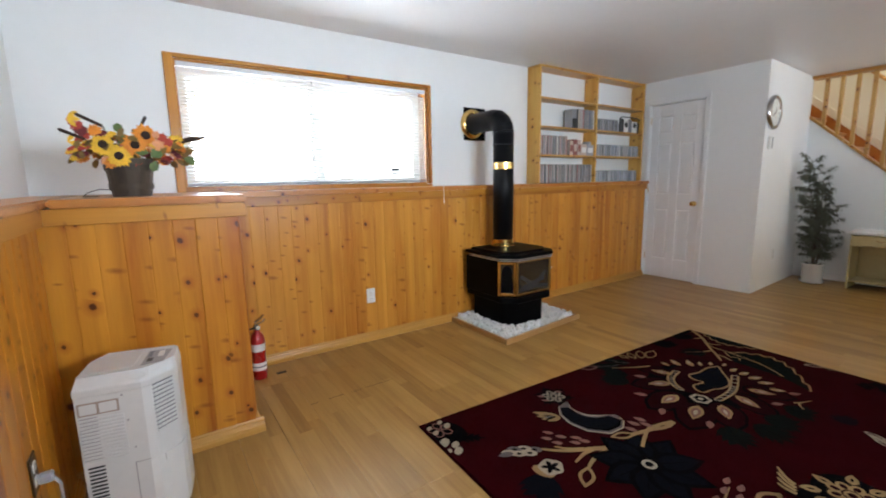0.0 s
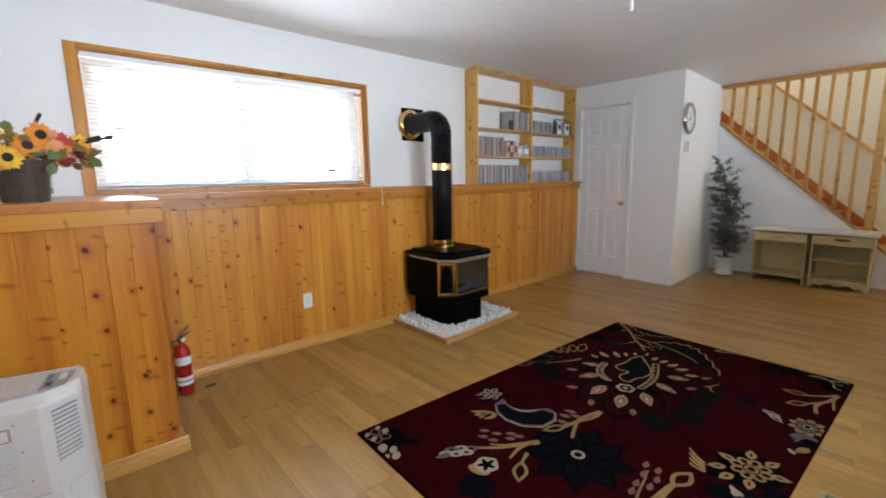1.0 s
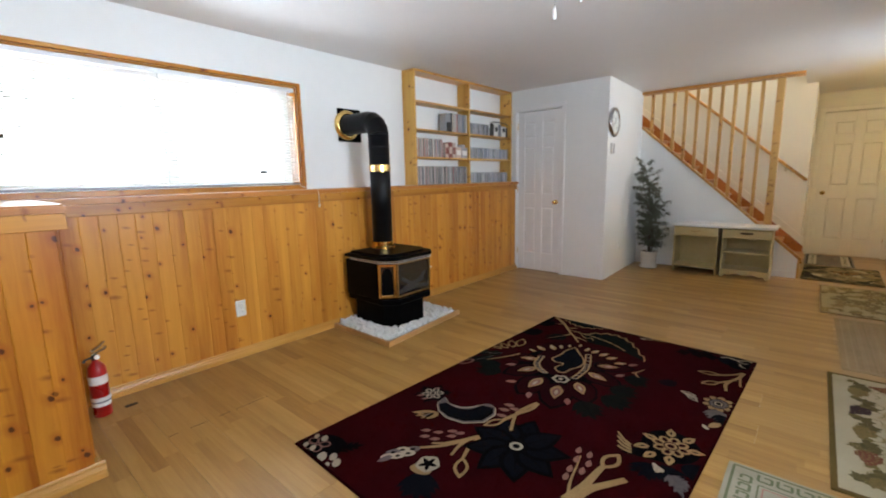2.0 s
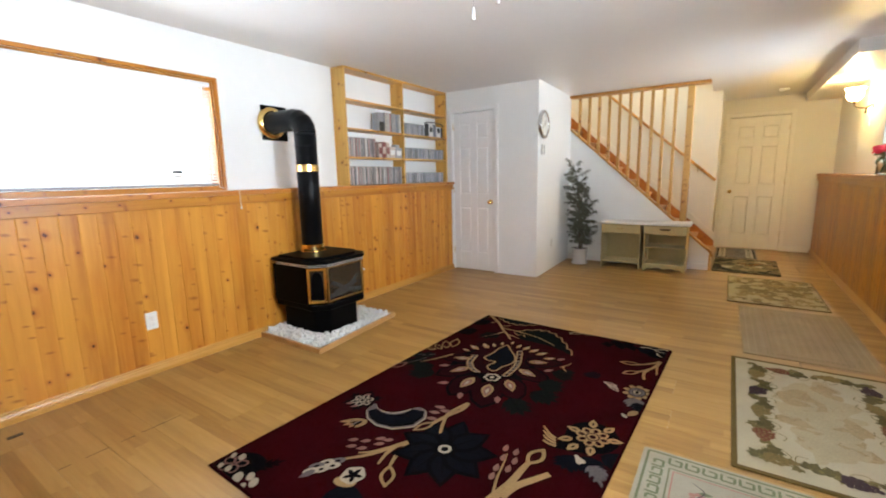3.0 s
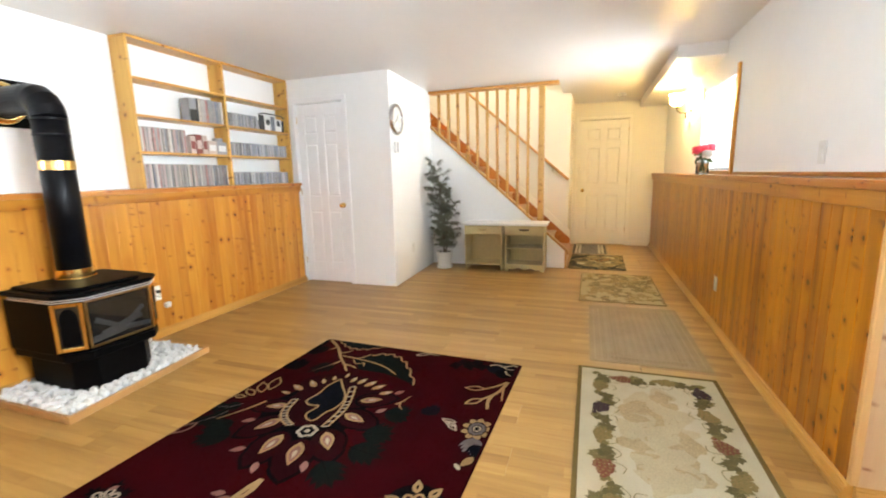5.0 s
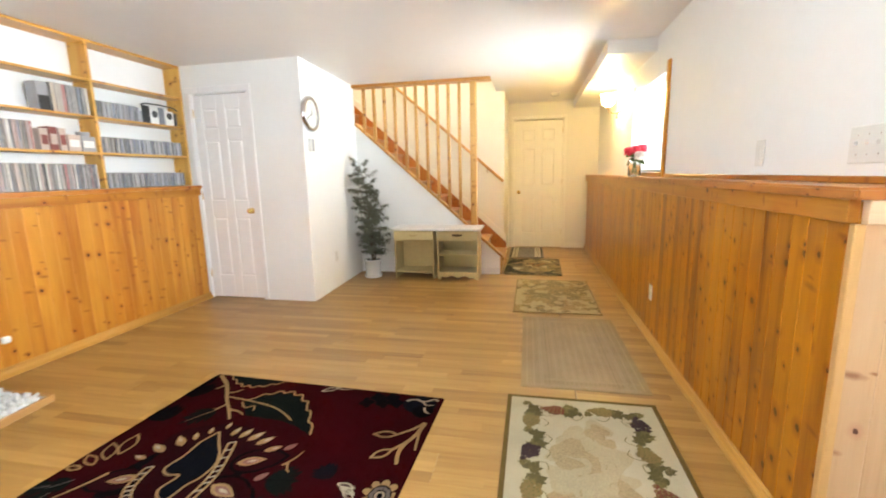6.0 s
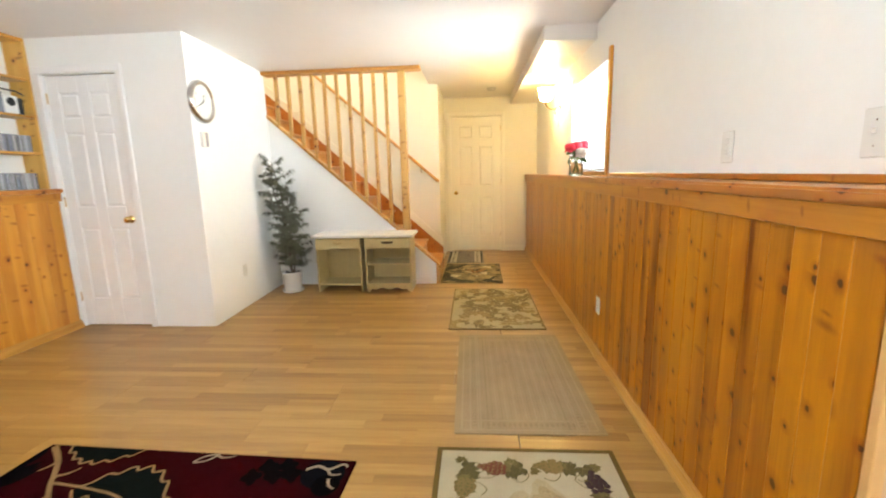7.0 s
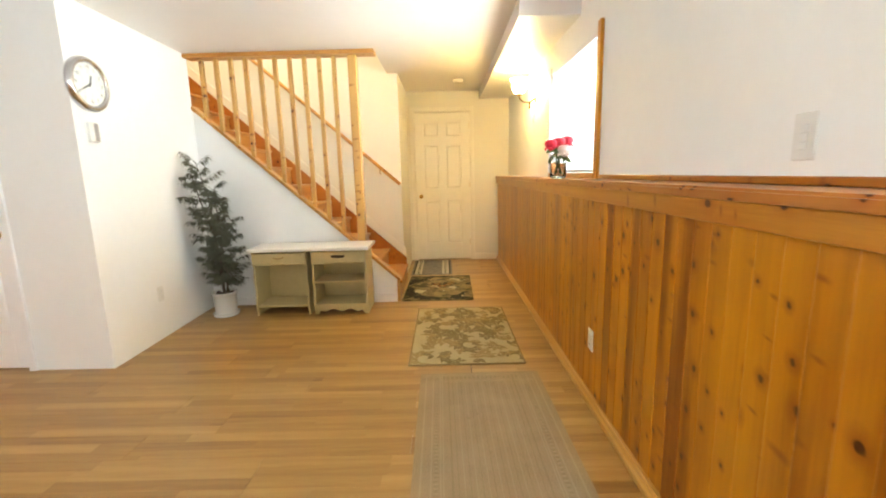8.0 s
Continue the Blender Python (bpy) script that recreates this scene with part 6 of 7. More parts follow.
# ---- rugs: flat woven figures raised a little over the pile ----
class Pattern:
    """Lays flat woven figures on a rug, in the rug's own plan; each figure is one part."""

    def __init__(self, root, z, w, h):
        self.w, self.h = w - 0.006, h - 0.006
        self.root, self.z, self.level, self.title, self.own, self.mats = root, z, 0, "motif", bmesh.new(), []

    def begin(self, title):
        self.finish()
        self.title = title

    def slot(self, mat):
        if mat not in self.mats:
            self.mats.append(mat)
        self.level += 1
        return self.mats.index(mat), self.z + 0.0004 + self.level * 0.000012

    def inside(self, x, y):
        """Keeps a figure on its rug."""
        return min(max(x, -self.w), self.w), min(max(y, -self.h), self.h)

    def area(self, mat, pts):
        index, z = self.slot(mat)
        pts = [self.inside(p[0], p[1]) for p in pts]
        mid = self.own.verts.new((sum(p[0] for p in pts) / len(pts), sum(p[1] for p in pts) / len(pts), z))
        ring = [self.own.verts.new((p[0], p[1], z)) for p in pts]
        for k in range(len(ring)):
            self.own.faces.new((mid, ring[k], ring[(k + 1) % len(ring)])).material_index = index

    def disc(self, mat, x, y, rx, ry=None, turn=0.0, n=18, wave=0.0, lobes=0):
        ry = rx if ry is None else ry
        pts = []
        for k in range(n):
            a = 2 * math.pi * k / n
            s = 1 + wave * math.cos(lobes * a)
            u, v = rx * s * math.cos(a), ry * s * math.sin(a)
            pts.append((x + u * math.cos(turn) - v * math.sin(turn), y + u * math.sin(turn) + v * math.cos(turn)))
        self.area(mat, pts)

    def leaf(self, mat, x, y, ang, length, width, bend=0.0):
        pts = []
        for s in (1, -1):
            for k in range(7):
                u = k / 6 if s > 0 else 1 - k / 6
                w = s * width / 2 * math.sin(math.pi * u ** 0.8)
                a, b = length * u, w + bend * length * u * u
                pts.append((x + a * math.cos(ang) - b * math.sin(ang), y + a * math.sin(ang) + b * math.cos(ang)))
        self.area(mat, pts)

    def stroke(self, mat, pts, w, taper=0.4):
        """A curved band through plan points."""
        pts = [Vector(p) for p in pts]
        fine = []
        for i in range(len(pts) - 1):
            p0, p1, p2, p3 = pts[max(i - 1, 0)], pts[i], pts[i + 1], pts[min(i + 2, len(pts) - 1)]
            for k in range(6):
                u = k / 6
                fine.append(0.5 * ((2 * p1) + (p2 - p0) * u + (2 * p0 - 5 * p1 + 4 * p2 - p3) * u * u + (3 * p1 - p0 - 3 * p2 + p3) * u ** 3))
        fine.append(pts[-1])
        index, z = self.slot(mat)
        own = self.own
        rows = []
        for i, p in enumerate(fine):
            d = (fine[min(i + 1, len(fine) - 1)] - fine[max(i - 1, 0)])
            d = d.normalized() if d.length > 1e-6 else Vector((1, 0))
            h = w / 2 * (1 - (1 - taper) * i / (len(fine) - 1))
            rows.append((own.verts.new((*self.inside(p.x - d.y * h, p.y + d.x * h), z)), own.verts.new((*self.inside(p.x + d.y * h, p.y - d.x * h), z))))
        for a, b in zip(rows, rows[1:]):
            own.faces.new((a[0], b[0], b[1], a[1])).material_index = index

    def ring(self, mat, x, y, rx, ry, w, turn=0.0, wave=0.0, lobes=0, start=0.0, end=1.0):
        n = 24
        pts = []
        for k in range(n + 1):
            a = 2 * math.pi * (start + (end - start) * k / n)
            s = 1 + wave * math.cos(lobes * a)
            u, v = rx * s * math.cos(a), ry * s * math.sin(a)
            pts.append((x + u * math.cos(turn) - v * math.sin(turn), y + u * math.sin(turn) + v * math.cos(turn)))
        self.stroke(mat, pts, w, taper=1.0)

    def drop(self, mat, spine, grow):
        """A curved drop from (x, y, half width) along its spine."""
        index, z = self.slot(mat)
        rows = []
        for k, (x, y, r) in enumerate(spine):
            a, c = spine[max(k - 1, 0)], spine[min(k + 1, len(spine) - 1)]
            d = Vector((c[0] - a[0], c[1] - a[1])).normalized()
            rows.append([self.own.verts.new((x - s * d.y * r * grow, y + s * d.x * r * grow, z)) for s in (1, -1)])
        for a, b in zip(rows, rows[1:]):
            self.own.faces.new((a[0], b[0], b[1], a[1])).material_index = index

    def finish(self):
        if self.own.faces:
            self.own.normal_update()
            for f in self.own.faces:
                if f.normal.z < 0:
                    f.normal_flip()
            ob = part(self.title, self.own, self.mats, self.root)
            if self.title in ("field_print", "key_border"):
                tagged(ob, "", "", "", "stuff")
        self.own, self.mats = bmesh.new(), []


def rug_base(name, label, x0, x1, y0, y1, thick, mat, edge=None, turn=0.0, edge_w=0.012):
    """A rug; its own plan has its origin at its middle."""
    root = thing(name, label, "rug" if "rug" in name else "mat", ((x0 + x1) / 2, (y0 + y1) / 2, 0.0005), turn)
    w, h = (x1 - x0) / 2, (y1 - y0) / 2
    part("rug_body", box(-w, w, -h, h, 0.0, thick, 0.004, segments=2), mat, root)
    if edge:
        for a, b, c, d in ((-w - 0.002, w + 0.002, -h - 0.002, -h + edge_w), (-w - 0.002, w + 0.002, h - edge_w, h + 0.002), (-w - 0.002, -w + edge_w, -h + edge_w, h - edge_w), (w - edge_w, w + 0.002, -h + edge_w, h - edge_w)):
            part("binding", box(a, b, c, d, 0.0, thick + 0.0015, 0.0015), edge, root)
    return root, w, h


rug, RW, RH = rug_base("area_rug", "maroon area rug with large gold, black and cream flowers", 1.167, 3.613, 0.327, 1.789, 0.011, RUG_RED, None, -2.5)
part("binding", box(-RW - 0.003, RW + 0.003, -RH - 0.003, RH + 0.003, 0.0, 0.006, 0.002), RUG_PLUM, rug)
pat = Pattern(rug, 0.0112, RW, RH)


def blossom(x, y, r, n, outer, inner, turn=0.0, back=None):
    """A round flower of n lobes with open middles."""
    if back:
        for k in range(n):
            pat.leaf(back, x, y, turn + 2 * math.pi * (k + 0.5) / n, r * 1.5, r * 0.7)
    for k in range(n):
        a = turn + 2 * math.pi * k / n
        pat.disc(outer, x + 0.66 * r * math.cos(a), y + 0.66 * r * math.sin(a), r * 0.36, r * 0.31, a, 12)
        pat.disc(inner, x + 0.66 * r * math.cos(a), y + 0.66 * r * math.sin(a), r * 0.21, r * 0.15, a, 10)
    pat.disc(inner, x, y, r * 0.42)
    pat.ring(outer, x, y, r * 0.26, r * 0.26, r * 0.14)


def berries(mat, pts, ang, length=0.05):
    for x, y in pts:
        pat.leaf(mat, x - 0.5 * length * math.cos(ang), y - 0.5 * length * math.sin(ang), ang, length, length * 0.48)


def jag(mat, x, y, ang, length, width, vein=None):
    """A ragged leaf: a blade with side points."""
    pat.leaf(mat, x, y, ang, length, width * 0.42)
    for u in (0.05, 0.28, 0.52):
        for s in (1, -1):
            px, py = x + length * u * math.cos(ang), y + length * u * math.sin(ang)
            pat.leaf(mat, px, py, ang + s * 0.75, width * (0.92 - 0.6 * u), width * 0.26)
    if vein:
        pat.stroke(vein, [(x, y), (x + length * 0.8 * math.cos(ang), y + length * 0.8 * math.sin(ang))], 0.005)


def outlined(fill, line, pts, w=0.009):
    pat.area(fill, pts)
    pat.stroke(line, pts + pts[:1], w, taper=1)


def loop_leaf(mat, x, y, ang, length, width, w=0.010):
    """An open leaf drawn as an outline."""
    pts = []
    for s in (1, -1):
        for k in range(5):
            u = k / 4 if s > 0 else 1 - k / 4
            b = s * width / 2 * math.sin(math.pi * u)
            pts.append((x + length * u * math.cos(ang) - b * math.sin(ang), y + length * u * math.sin(ang) + b * math.cos(ang)))
    pat.stroke(mat, pts, w, taper=1)


# the great medallion flower, its petals round a tulip heart
pat.begin("medallion")
HU, HV = 0.42, 0.19
PETALS = [(0.32, 0.405, 0.80), (0.172, 0.326, 0.95), (0.05, 0.195, 1.05), (0.029, 0.049, 1.1), (0.154, -0.030, 1.0), (0.355, -0.040, 0.95), (0.529, -0.035, 0.85)]
pat.disc(RUG_BLACK, 0.34, 0.19, 0.30, 0.27)
pat.disc(RUG_PLUM, 0.44, 0.19, 0.245, 0.215)
pat.disc(RUG_PLUM, 0.60, 0.20, 0.155, 0.27)
for grow, mat in ((1.0, RUG_BLACK), (0.86, RUG_PLUM)):
    for u, v, s in PETALS:
        a = math.atan2(v - HV, u - HU)
        pat.disc(mat, u + 0.02 * math.cos(a), v + 0.02 * math.sin(a), 0.120 * s * grow, 0.094 * s * grow, a)
        pat.leaf(mat, u + 0.03 * math.cos(a), v + 0.03 * math.sin(a), a, 0.165 * s * grow, 0.15 * s * grow)
for u, v, s in PETALS:
    a = math.atan2(v - HV, u - HU)
    c, d = math.cos(a), math.sin(a)
    pat.leaf(RUG_GOLD, u - 0.065 * s * c, v - 0.065 * s * d, a, 0.150 * s, 0.066 * s)
    pat.leaf(RUG_MAUVE, u - 0.040 * s * c, v - 0.040 * s * d, a, 0.105 * s, 0.042 * s)
    pat.leaf(RUG_CREAM, u - 0.015 * s * c, v - 0.015 * s * d, a, 0.060 * s, 0.018 * s)
for u, v, s in ((0.448, 0.470, 0.8), (0.521, 0.445, 1.2), (0.589, 0.389, 1.2), (0.635, 0.345, 0.8), (0.690, 0.306, 0.7), (0.712, 0.180, 0.9), (0.710, 0.120, 1.0), (0.698, 0.055, 1.1), (0.676, -0.010, 1.1), (0.630, -0.085, 1.0), (0.745, 0.250, 0.7)):
    a = math.atan2(v - HV, u - HU)
    pat.leaf(RUG_GOLD, u - 0.045 * s * math.cos(a), v - 0.045 * s * math.sin(a), a, 0.085 * s, 0.036 * s)
    pat.leaf(RUG_CREAM, u - 0.012 * s * math.cos(a), v - 0.012 * s * math.sin(a), a, 0.040 * s, 0.014 * s)
berries(RUG_MAUVE, [(-0.044, 0.314), (0.154, 0.450)], 2.2, 0.075)
berries(RUG_MAUVE, [(-0.116, 0.143), (-0.040, -0.054)], 3.6, 0.075)
berries(RUG_MAUVE, [(0.456, -0.148), (0.658, -0.153)], -0.6, 0.070)
for band, off in (([(0.41, 0.350), (0.30, 0.322), (0.235, 0.270), (0.200, 0.205)], 0.018), ([(0.62, 0.150), (0.466, 0.086), (0.368, 0.062), (0.230, 0.060)], -0.018)):
    for s in (0, 1):
        pat.stroke(RUG_GOLD, [(u - s * off * 0.9, v + s * off * 1.6) for u, v in band], 0.011, taper=1)
    for k in range(10):
        w = k / 9 * (len(band) - 1.001)
        i = int(w)
        u, v = (band[i][j] + (band[i + 1][j] - band[i][j]) * (w - i) for j in (0, 1))
        pat.stroke(RUG_CREAM, [(u, v), (u - off * 0.9, v + off * 1.6)], 0.008, taper=1)
outlined(RUG_NAVY, RUG_GOLD, [(0.687, 0.259), (0.60, 0.285), (0.50, 0.280), (0.413, 0.293), (0.380, 0.250), (0.385, 0.195), (0.305, 0.208), (0.262, 0.170), (0.268, 0.130), (0.343, 0.120), (0.395, 0.098), (0.475, 0.098), (0.545, 0.135), (0.605, 0.190)], 0.011)
pat.disc(RUG_BLACK, 0.178, 0.103, 0.052)
pat.ring(RUG_CREAM, 0.178, 0.103, 0.042, 0.042, 0.015, 0, 0.10, 6)
pat.disc(RUG_CREAM, 0.178, 0.103, 0.014)
# dark leaves trailing from the medallion
for u, v, a, n in ((0.02, -0.10, -2.3, 0.20), (0.14, -0.16, -1.7, 0.19), (0.24, -0.16, -1.2, 0.17), (0.44, -0.17, -1.4, 0.15), (0.02, 0.42, 1.9, 0.19), (0.12, 0.50, 2.4, 0.16)):
    pat.begin("leaf_spray")
    jag(RUG_GREEN, u, v, a, n, 0.15, RUG_BLACK)
pat.begin("leaf_spray")
pat.stroke(RUG_GOLD, [(0.535, -0.190), (0.58, -0.215), (0.640, -0.232)], 0.012)
pat.stroke(RUG_GOLD, [(0.560, -0.205), (0.525, -0.220), (0.500, -0.245)], 0.013)
# stem to the far corner, and the wavy leaf
pat.begin("wavy_leaf")
wavy = []
for k in range(25):
    u = k / 24
    x, y = 0.955 - 0.185 * u + 0.225 * math.sin(math.pi * u ** 0.9), 0.345 - 0.535 * u
    wavy.append((x + 0.016 * math.cos(k * math.pi * 0.62), y))
inner = [(0.775 + 0.02 * k + 0.022 * math.sin(k), -0.165 + 0.10 * k) for k in range(1, 5)]
pat.area(RUG_GREEN, wavy + inner)
pat.stroke(RUG_GOLD, wavy, 0.011, taper=1)
pat.stroke(RUG_GOLD, [(0.955, 0.345), (0.905, 0.290), (0.930, 0.250), (0.890, 0.225)], 0.009, taper=1)
pat.stroke(RUG_GOLD, [(0.985, 0.460), (0.972, 0.318), (0.946, 0.157), (0.900, 0.050), (0.848, -0.030)], 0.013, taper=0.6)
pat.stroke(RUG_GOLD, [(1.205, 0.700), (1.120, 0.590), (1.057, 0.530), (0.960, 0.450), (0.870, 0.360), (0.790, 0.290)], 0.026, taper=0.5)
for pts in ([(1.10, 0.575), (1.06, 0.590), (1.035, 0.620)], [(1.02, 0.500), (1.04, 0.455), (1.08, 0.430)], [(0.92, 0.410), (0.87, 0.425), (0.834, 0.460), (0.800, 0.470)], [(0.87, 0.360), (0.865, 0.300), (0.842, 0.250)]):
    pat.stroke(RUG_GOLD, pts, 0.017)
jag(RUG_GREEN, 0.86, 0.42, 2.6, 0.20, 0.13, RUG_GOLD)
pat.begin("border_leaf")
edge = [(1.205 - 0.095 * math.sin(math.pi * k / 20) + 0.012 * math.cos(k * 1.9), 0.615 - 0.37 * k / 20) for k in range(21)]
pat.area(RUG_GREEN, edge + [(1.212, 0.26), (1.212, 0.60)])
pat.stroke(RUG_GOLD, edge, 0.010, taper=1)
pat.begin("border_leaf")
loop_leaf(RUG_CREAM, 1.150, -0.030, -0.95, 0.10, 0.035)
pat.stroke(RUG_CREAM, [(1.205, -0.105), (1.190, -0.150), (1.208, -0.195)], 0.011)
pat.begin("dark_blossom")
for u, v in ((1.085, -0.335), (1.150, -0.375), (1.100, -0.425), (1.115, -0.495), (1.165, -0.455)):
    pat.disc(RUG_BLACK, u, v, 0.046, 0.036, 0.4, 20, 0.22, 4)
for u, v, a in ((0.70, 0.61, 0.7), (0.93, 0.66, 0.3), (1.06, 0.69, 0.9)):
    pat.begin("dark_blossom")
    jag(RUG_BLACK, u, v, a, 0.17, 0.16)
# open flower and fronds by the far long edge
pat.begin("edge_flower")
for u, v, a, n in ((0.36, 0.62, 1.1, 0.10), (0.40, 0.60, 0.7, 0.13), (0.44, 0.58, 0.35, 0.15), (0.33, 0.65, 1.7, 0.07)):
    loop_leaf(RUG_GOLD, u, v, a, n, n * 0.42, 0.010)
for u, v, a in ((0.27, 0.60, 2.4), (0.19, 0.62, 2.9), (0.12, 0.64, 2.6), (0.22, 0.66, 2.0)):
    jag(RUG_GREEN, u, v, a, 0.14, 0.09, RUG_GREY)
pat.stroke(RUG_GOLD, [(0.335, 0.500), (0.270, 0.525), (0.200, 0.560), (0.110, 0.615)], 0.017)
loop_leaf(RUG_MAUVE, 0.050, 0.680, 2.85, 0.11, 0.050, 0.011)
# small flower, paisley and its feathers
pat.begin("paisley")
for k in range(6):
    jag(RUG_BLACK, -0.464, 0.562, k * 1.05 + 0.3, 0.12, 0.07)
blossom(-0.464, 0.562, 0.062, 6, RUG_CREAM, RUG_BLACK, 0.3)
berries(RUG_MAUVE, [(-0.535, 0.555), (-0.525, 0.600), (-0.405, 0.585)], 2.4, 0.045)
spine = [(-0.450, 0.478, 0.004), (-0.505, 0.445, 0.032), (-0.530, 0.395, 0.052), (-0.536, 0.335, 0.066), (-0.515, 0.275, 0.078), (-0.470, 0.232, 0.083), (-0.415, 0.225, 0.070), (-0.372, 0.236, 0.046), (-0.345, 0.246, 0.010)]
for grow, mat, ends in ((1.0, RUG_CREAM, 0), (0.88, RUG_GREY, 0), (0.72, RUG_BLACK, 1), (0.50, RUG_NAVY, 1)):
    pat.drop(mat, spine[ends:len(spine) - ends], grow)
for k in range(4):
    a = 2.25 + 0.28 * k
    pat.leaf(RUG_GOLD, -0.590, 0.395, a, 0.145 - 0.02 * k, 0.042)
    pat.leaf(RUG_BLACK if k % 2 else RUG_GREY, -0.605, 0.410, a, 0.075, 0.018)
# branch with bud, rosette and loop
pat.begin("gold_branch")
for pts, w in (([(-0.590, 0.085), (-0.665, 0.128), (-0.778, 0.184), (-0.872, 0.262)], 0.034), ([(-0.650, 0.125), (-0.727, 0.128), (-0.807, 0.108)], 0.026), ([(-0.700, 0.150), (-0.760, 0.190), (-0.800, 0.236)], 0.022), ([(-0.610, 0.085), (-0.705, 0.085), (-0.790, 0.055)], 0.030)):
    pat.stroke(RUG_GOLD, pts, w)
loop_leaf(RUG_GOLD, -0.790, 0.055, -2.55, 0.115, 0.052, 0.014)
berries(RUG_MAUVE, [(-0.746, 0.330), (-0.719, 0.274), (-0.667, 0.229), (-0.655, 0.190), (-0.785, 0.300), (-0.769, 0.249), (-0.700, 0.205)], 2.3, 0.055)
for k, (u, v, m_) in enumerate(((-0.890, 0.268, RUG_GREY), (-0.925, 0.300, RUG_CREAM), (-0.925, 0.262, RUG_CREAM), (-0.965, 0.318, RUG_GREY), (-0.968, 0.285, RUG_CREAM), (-1.000, 0.312, RUG_CREAM))):
    pat.disc(m_, u, v, 0.034, 0.021, 2.5)
    pat.disc(RUG_BLACK, u, v, 0.012, 0.008, 2.5)
pat.leaf(RUG_GREY, -0.985, 0.300, 2.85, 0.075, 0.035)
pat.begin("rosette")
jag(RUG_NAVY, -0.965, 0.130, -2.5, 0.17, 0.15)
pat.disc(RUG_GOLD, -0.962, 0.142, 0.030, 0.050, 0.3)
pat.disc(RUG_CREAM, -0.916, 0.144, 0.054, 0.050, 0, 24, 0.06, 5)
pat.disc(RUG_BLACK, -0.916, 0.144, 0.032, 0.030, 0, 20, 0.45, 5)
# corner figure
pat.begin("corner_flower")
pat.disc(RUG_BLACK, -1.150, 0.600, 0.085, 0.110, 0.5)
for k in range(5):
    a = 2 * math.pi * k / 5 + 0.3
    pat.ring(RUG_MAUVE, -1.160 + 0.034 * math.cos(a), 0.632 + 0.034 * math.sin(a), 0.026, 0.019, 0.007, a)
for u, v, r in ((-1.115, 0.645, 0.018), (-1.192, 0.622, 0.016), (-1.199, 0.533, 0.026), (-1.165, 0.493, 0.020), (-1.178, 0.448, 0.022), (-1.214, 0.468, 0.014), (-1.200, 0.670, 0.014), (-1.130, 0.690, 0.014)):
    pat.disc(RUG_CREAM, u, v, r * 1.3, r * 0.85, 0.8)
jag(RUG_BLACK, -1.12, 0.53, -0.6, 0.13, 0.07)
# big dark flower
pat.begin("dark_flower")
FU, FV = -0.561, -0.071
for k in range(9):
    a = 2 * math.pi * k / 9 + 0.2
    pat.leaf(RUG_BLACK, FU, FV, a, 0.245, 0.145)
    pat.leaf(RUG_NAVY, FU + 0.03 * math.cos(a), FV + 0.03 * math.sin(a), a, 0.190, 0.100)
    pat.stroke(RUG_BLACK, [(FU + 0.05 * math.cos(a), FV + 0.05 * math.sin(a)), (FU + 0.17 * math.cos(a), FV + 0.17 * math.sin(a))], 0.008)
pat.disc(RUG_BLACK, FU, FV, 0.055)
pat.ring(RUG_CREAM, FU, FV, 0.024, 0.024, 0.014)
# branch by the dark flower
pat.begin("gold_branch")
pat.stroke(RUG_GOLD, [(-0.165, 0.052), (-0.250, 0.050), (-0.330, 0.078), (-0.430, 0.100)], 0.020, taper=1.2)
pat.stroke(RUG_GOLD, [(-0.165, 0.055), (-0.240, 0.075), (-0.320, 0.085), (-0.400, 0.055), (-0.475, 0.018)], 0.024, taper=0.6)
loop_leaf(RUG_GOLD, -0.420, 0.098, 2.75, 0.110, 0.042, 0.013)
loop_leaf(RUG_GOLD, -0.170, 0.054, 3.05, 0.110, 0.036, 0.012)
berries(RUG_MAUVE, [(-0.284, 0.160), (-0.341, 0.155), (-0.300, 0.115), (-0.396, 0.132)], 1.9, 0.065)
# black drop with a gold flower
pat.begin("comma_flower")
pat.disc(RUG_BLACK, -0.100, -0.590, 0.128, 0.120)
pat.area(RUG_BLACK, [(-0.285, -0.440), (-0.200, -0.480), (-0.060, -0.480), (-0.080, -0.690), (-0.230, -0.640)])
for u, v in ((0.008, -0.562), (-0.002, -0.640), (-0.078, -0.685), (-0.084, -0.500), (-0.180, -0.492), (-0.222, -0.540), (-0.208, -0.615)):
    a = math.atan2(v + 0.592, u + 0.100)
    pat.leaf(RUG_GOLD, u - 0.035 * math.cos(a), v - 0.035 * math.sin(a), a, 0.075, 0.042)
    pat.leaf(RUG_BLACK, u - 0.015 * math.cos(a), v - 0.015 * math.sin(a), a, 0.030, 0.010)
blossom(-0.100, -0.592, 0.078, 8, RUG_GOLD, RUG_PLUM)
for k in range(4):
    pat.stroke(RUG_GOLD, [(-0.206 - 0.018 * k, -0.452 - 0.008 * k), (-0.185 - 0.025 * k, -0.415 - 0.007 * k), (-0.140 - 0.036 * k, -0.368 - 0.014 * k)], 0.018, taper=0.5)
pat.begin("leaf_spray")
for u, v, a in ((-0.26, -0.60, -2.4), (-0.22, -0.66, -1.6), (-0.28, -0.57, 3.0)):
    jag(RUG_NAVY, u, v, a, 0.12, 0.11)
pat.disc(RUG_CREAM, -0.298, -0.596, 0.030, 0.018, 0.8, 14, 0.3, 3)
for k in range(3):
    jag(RUG_GREY, -0.305 - 0.01 * k, -0.640, -2.45 + 0.45 * k, 0.15 - 0.03 * k, 0.06)
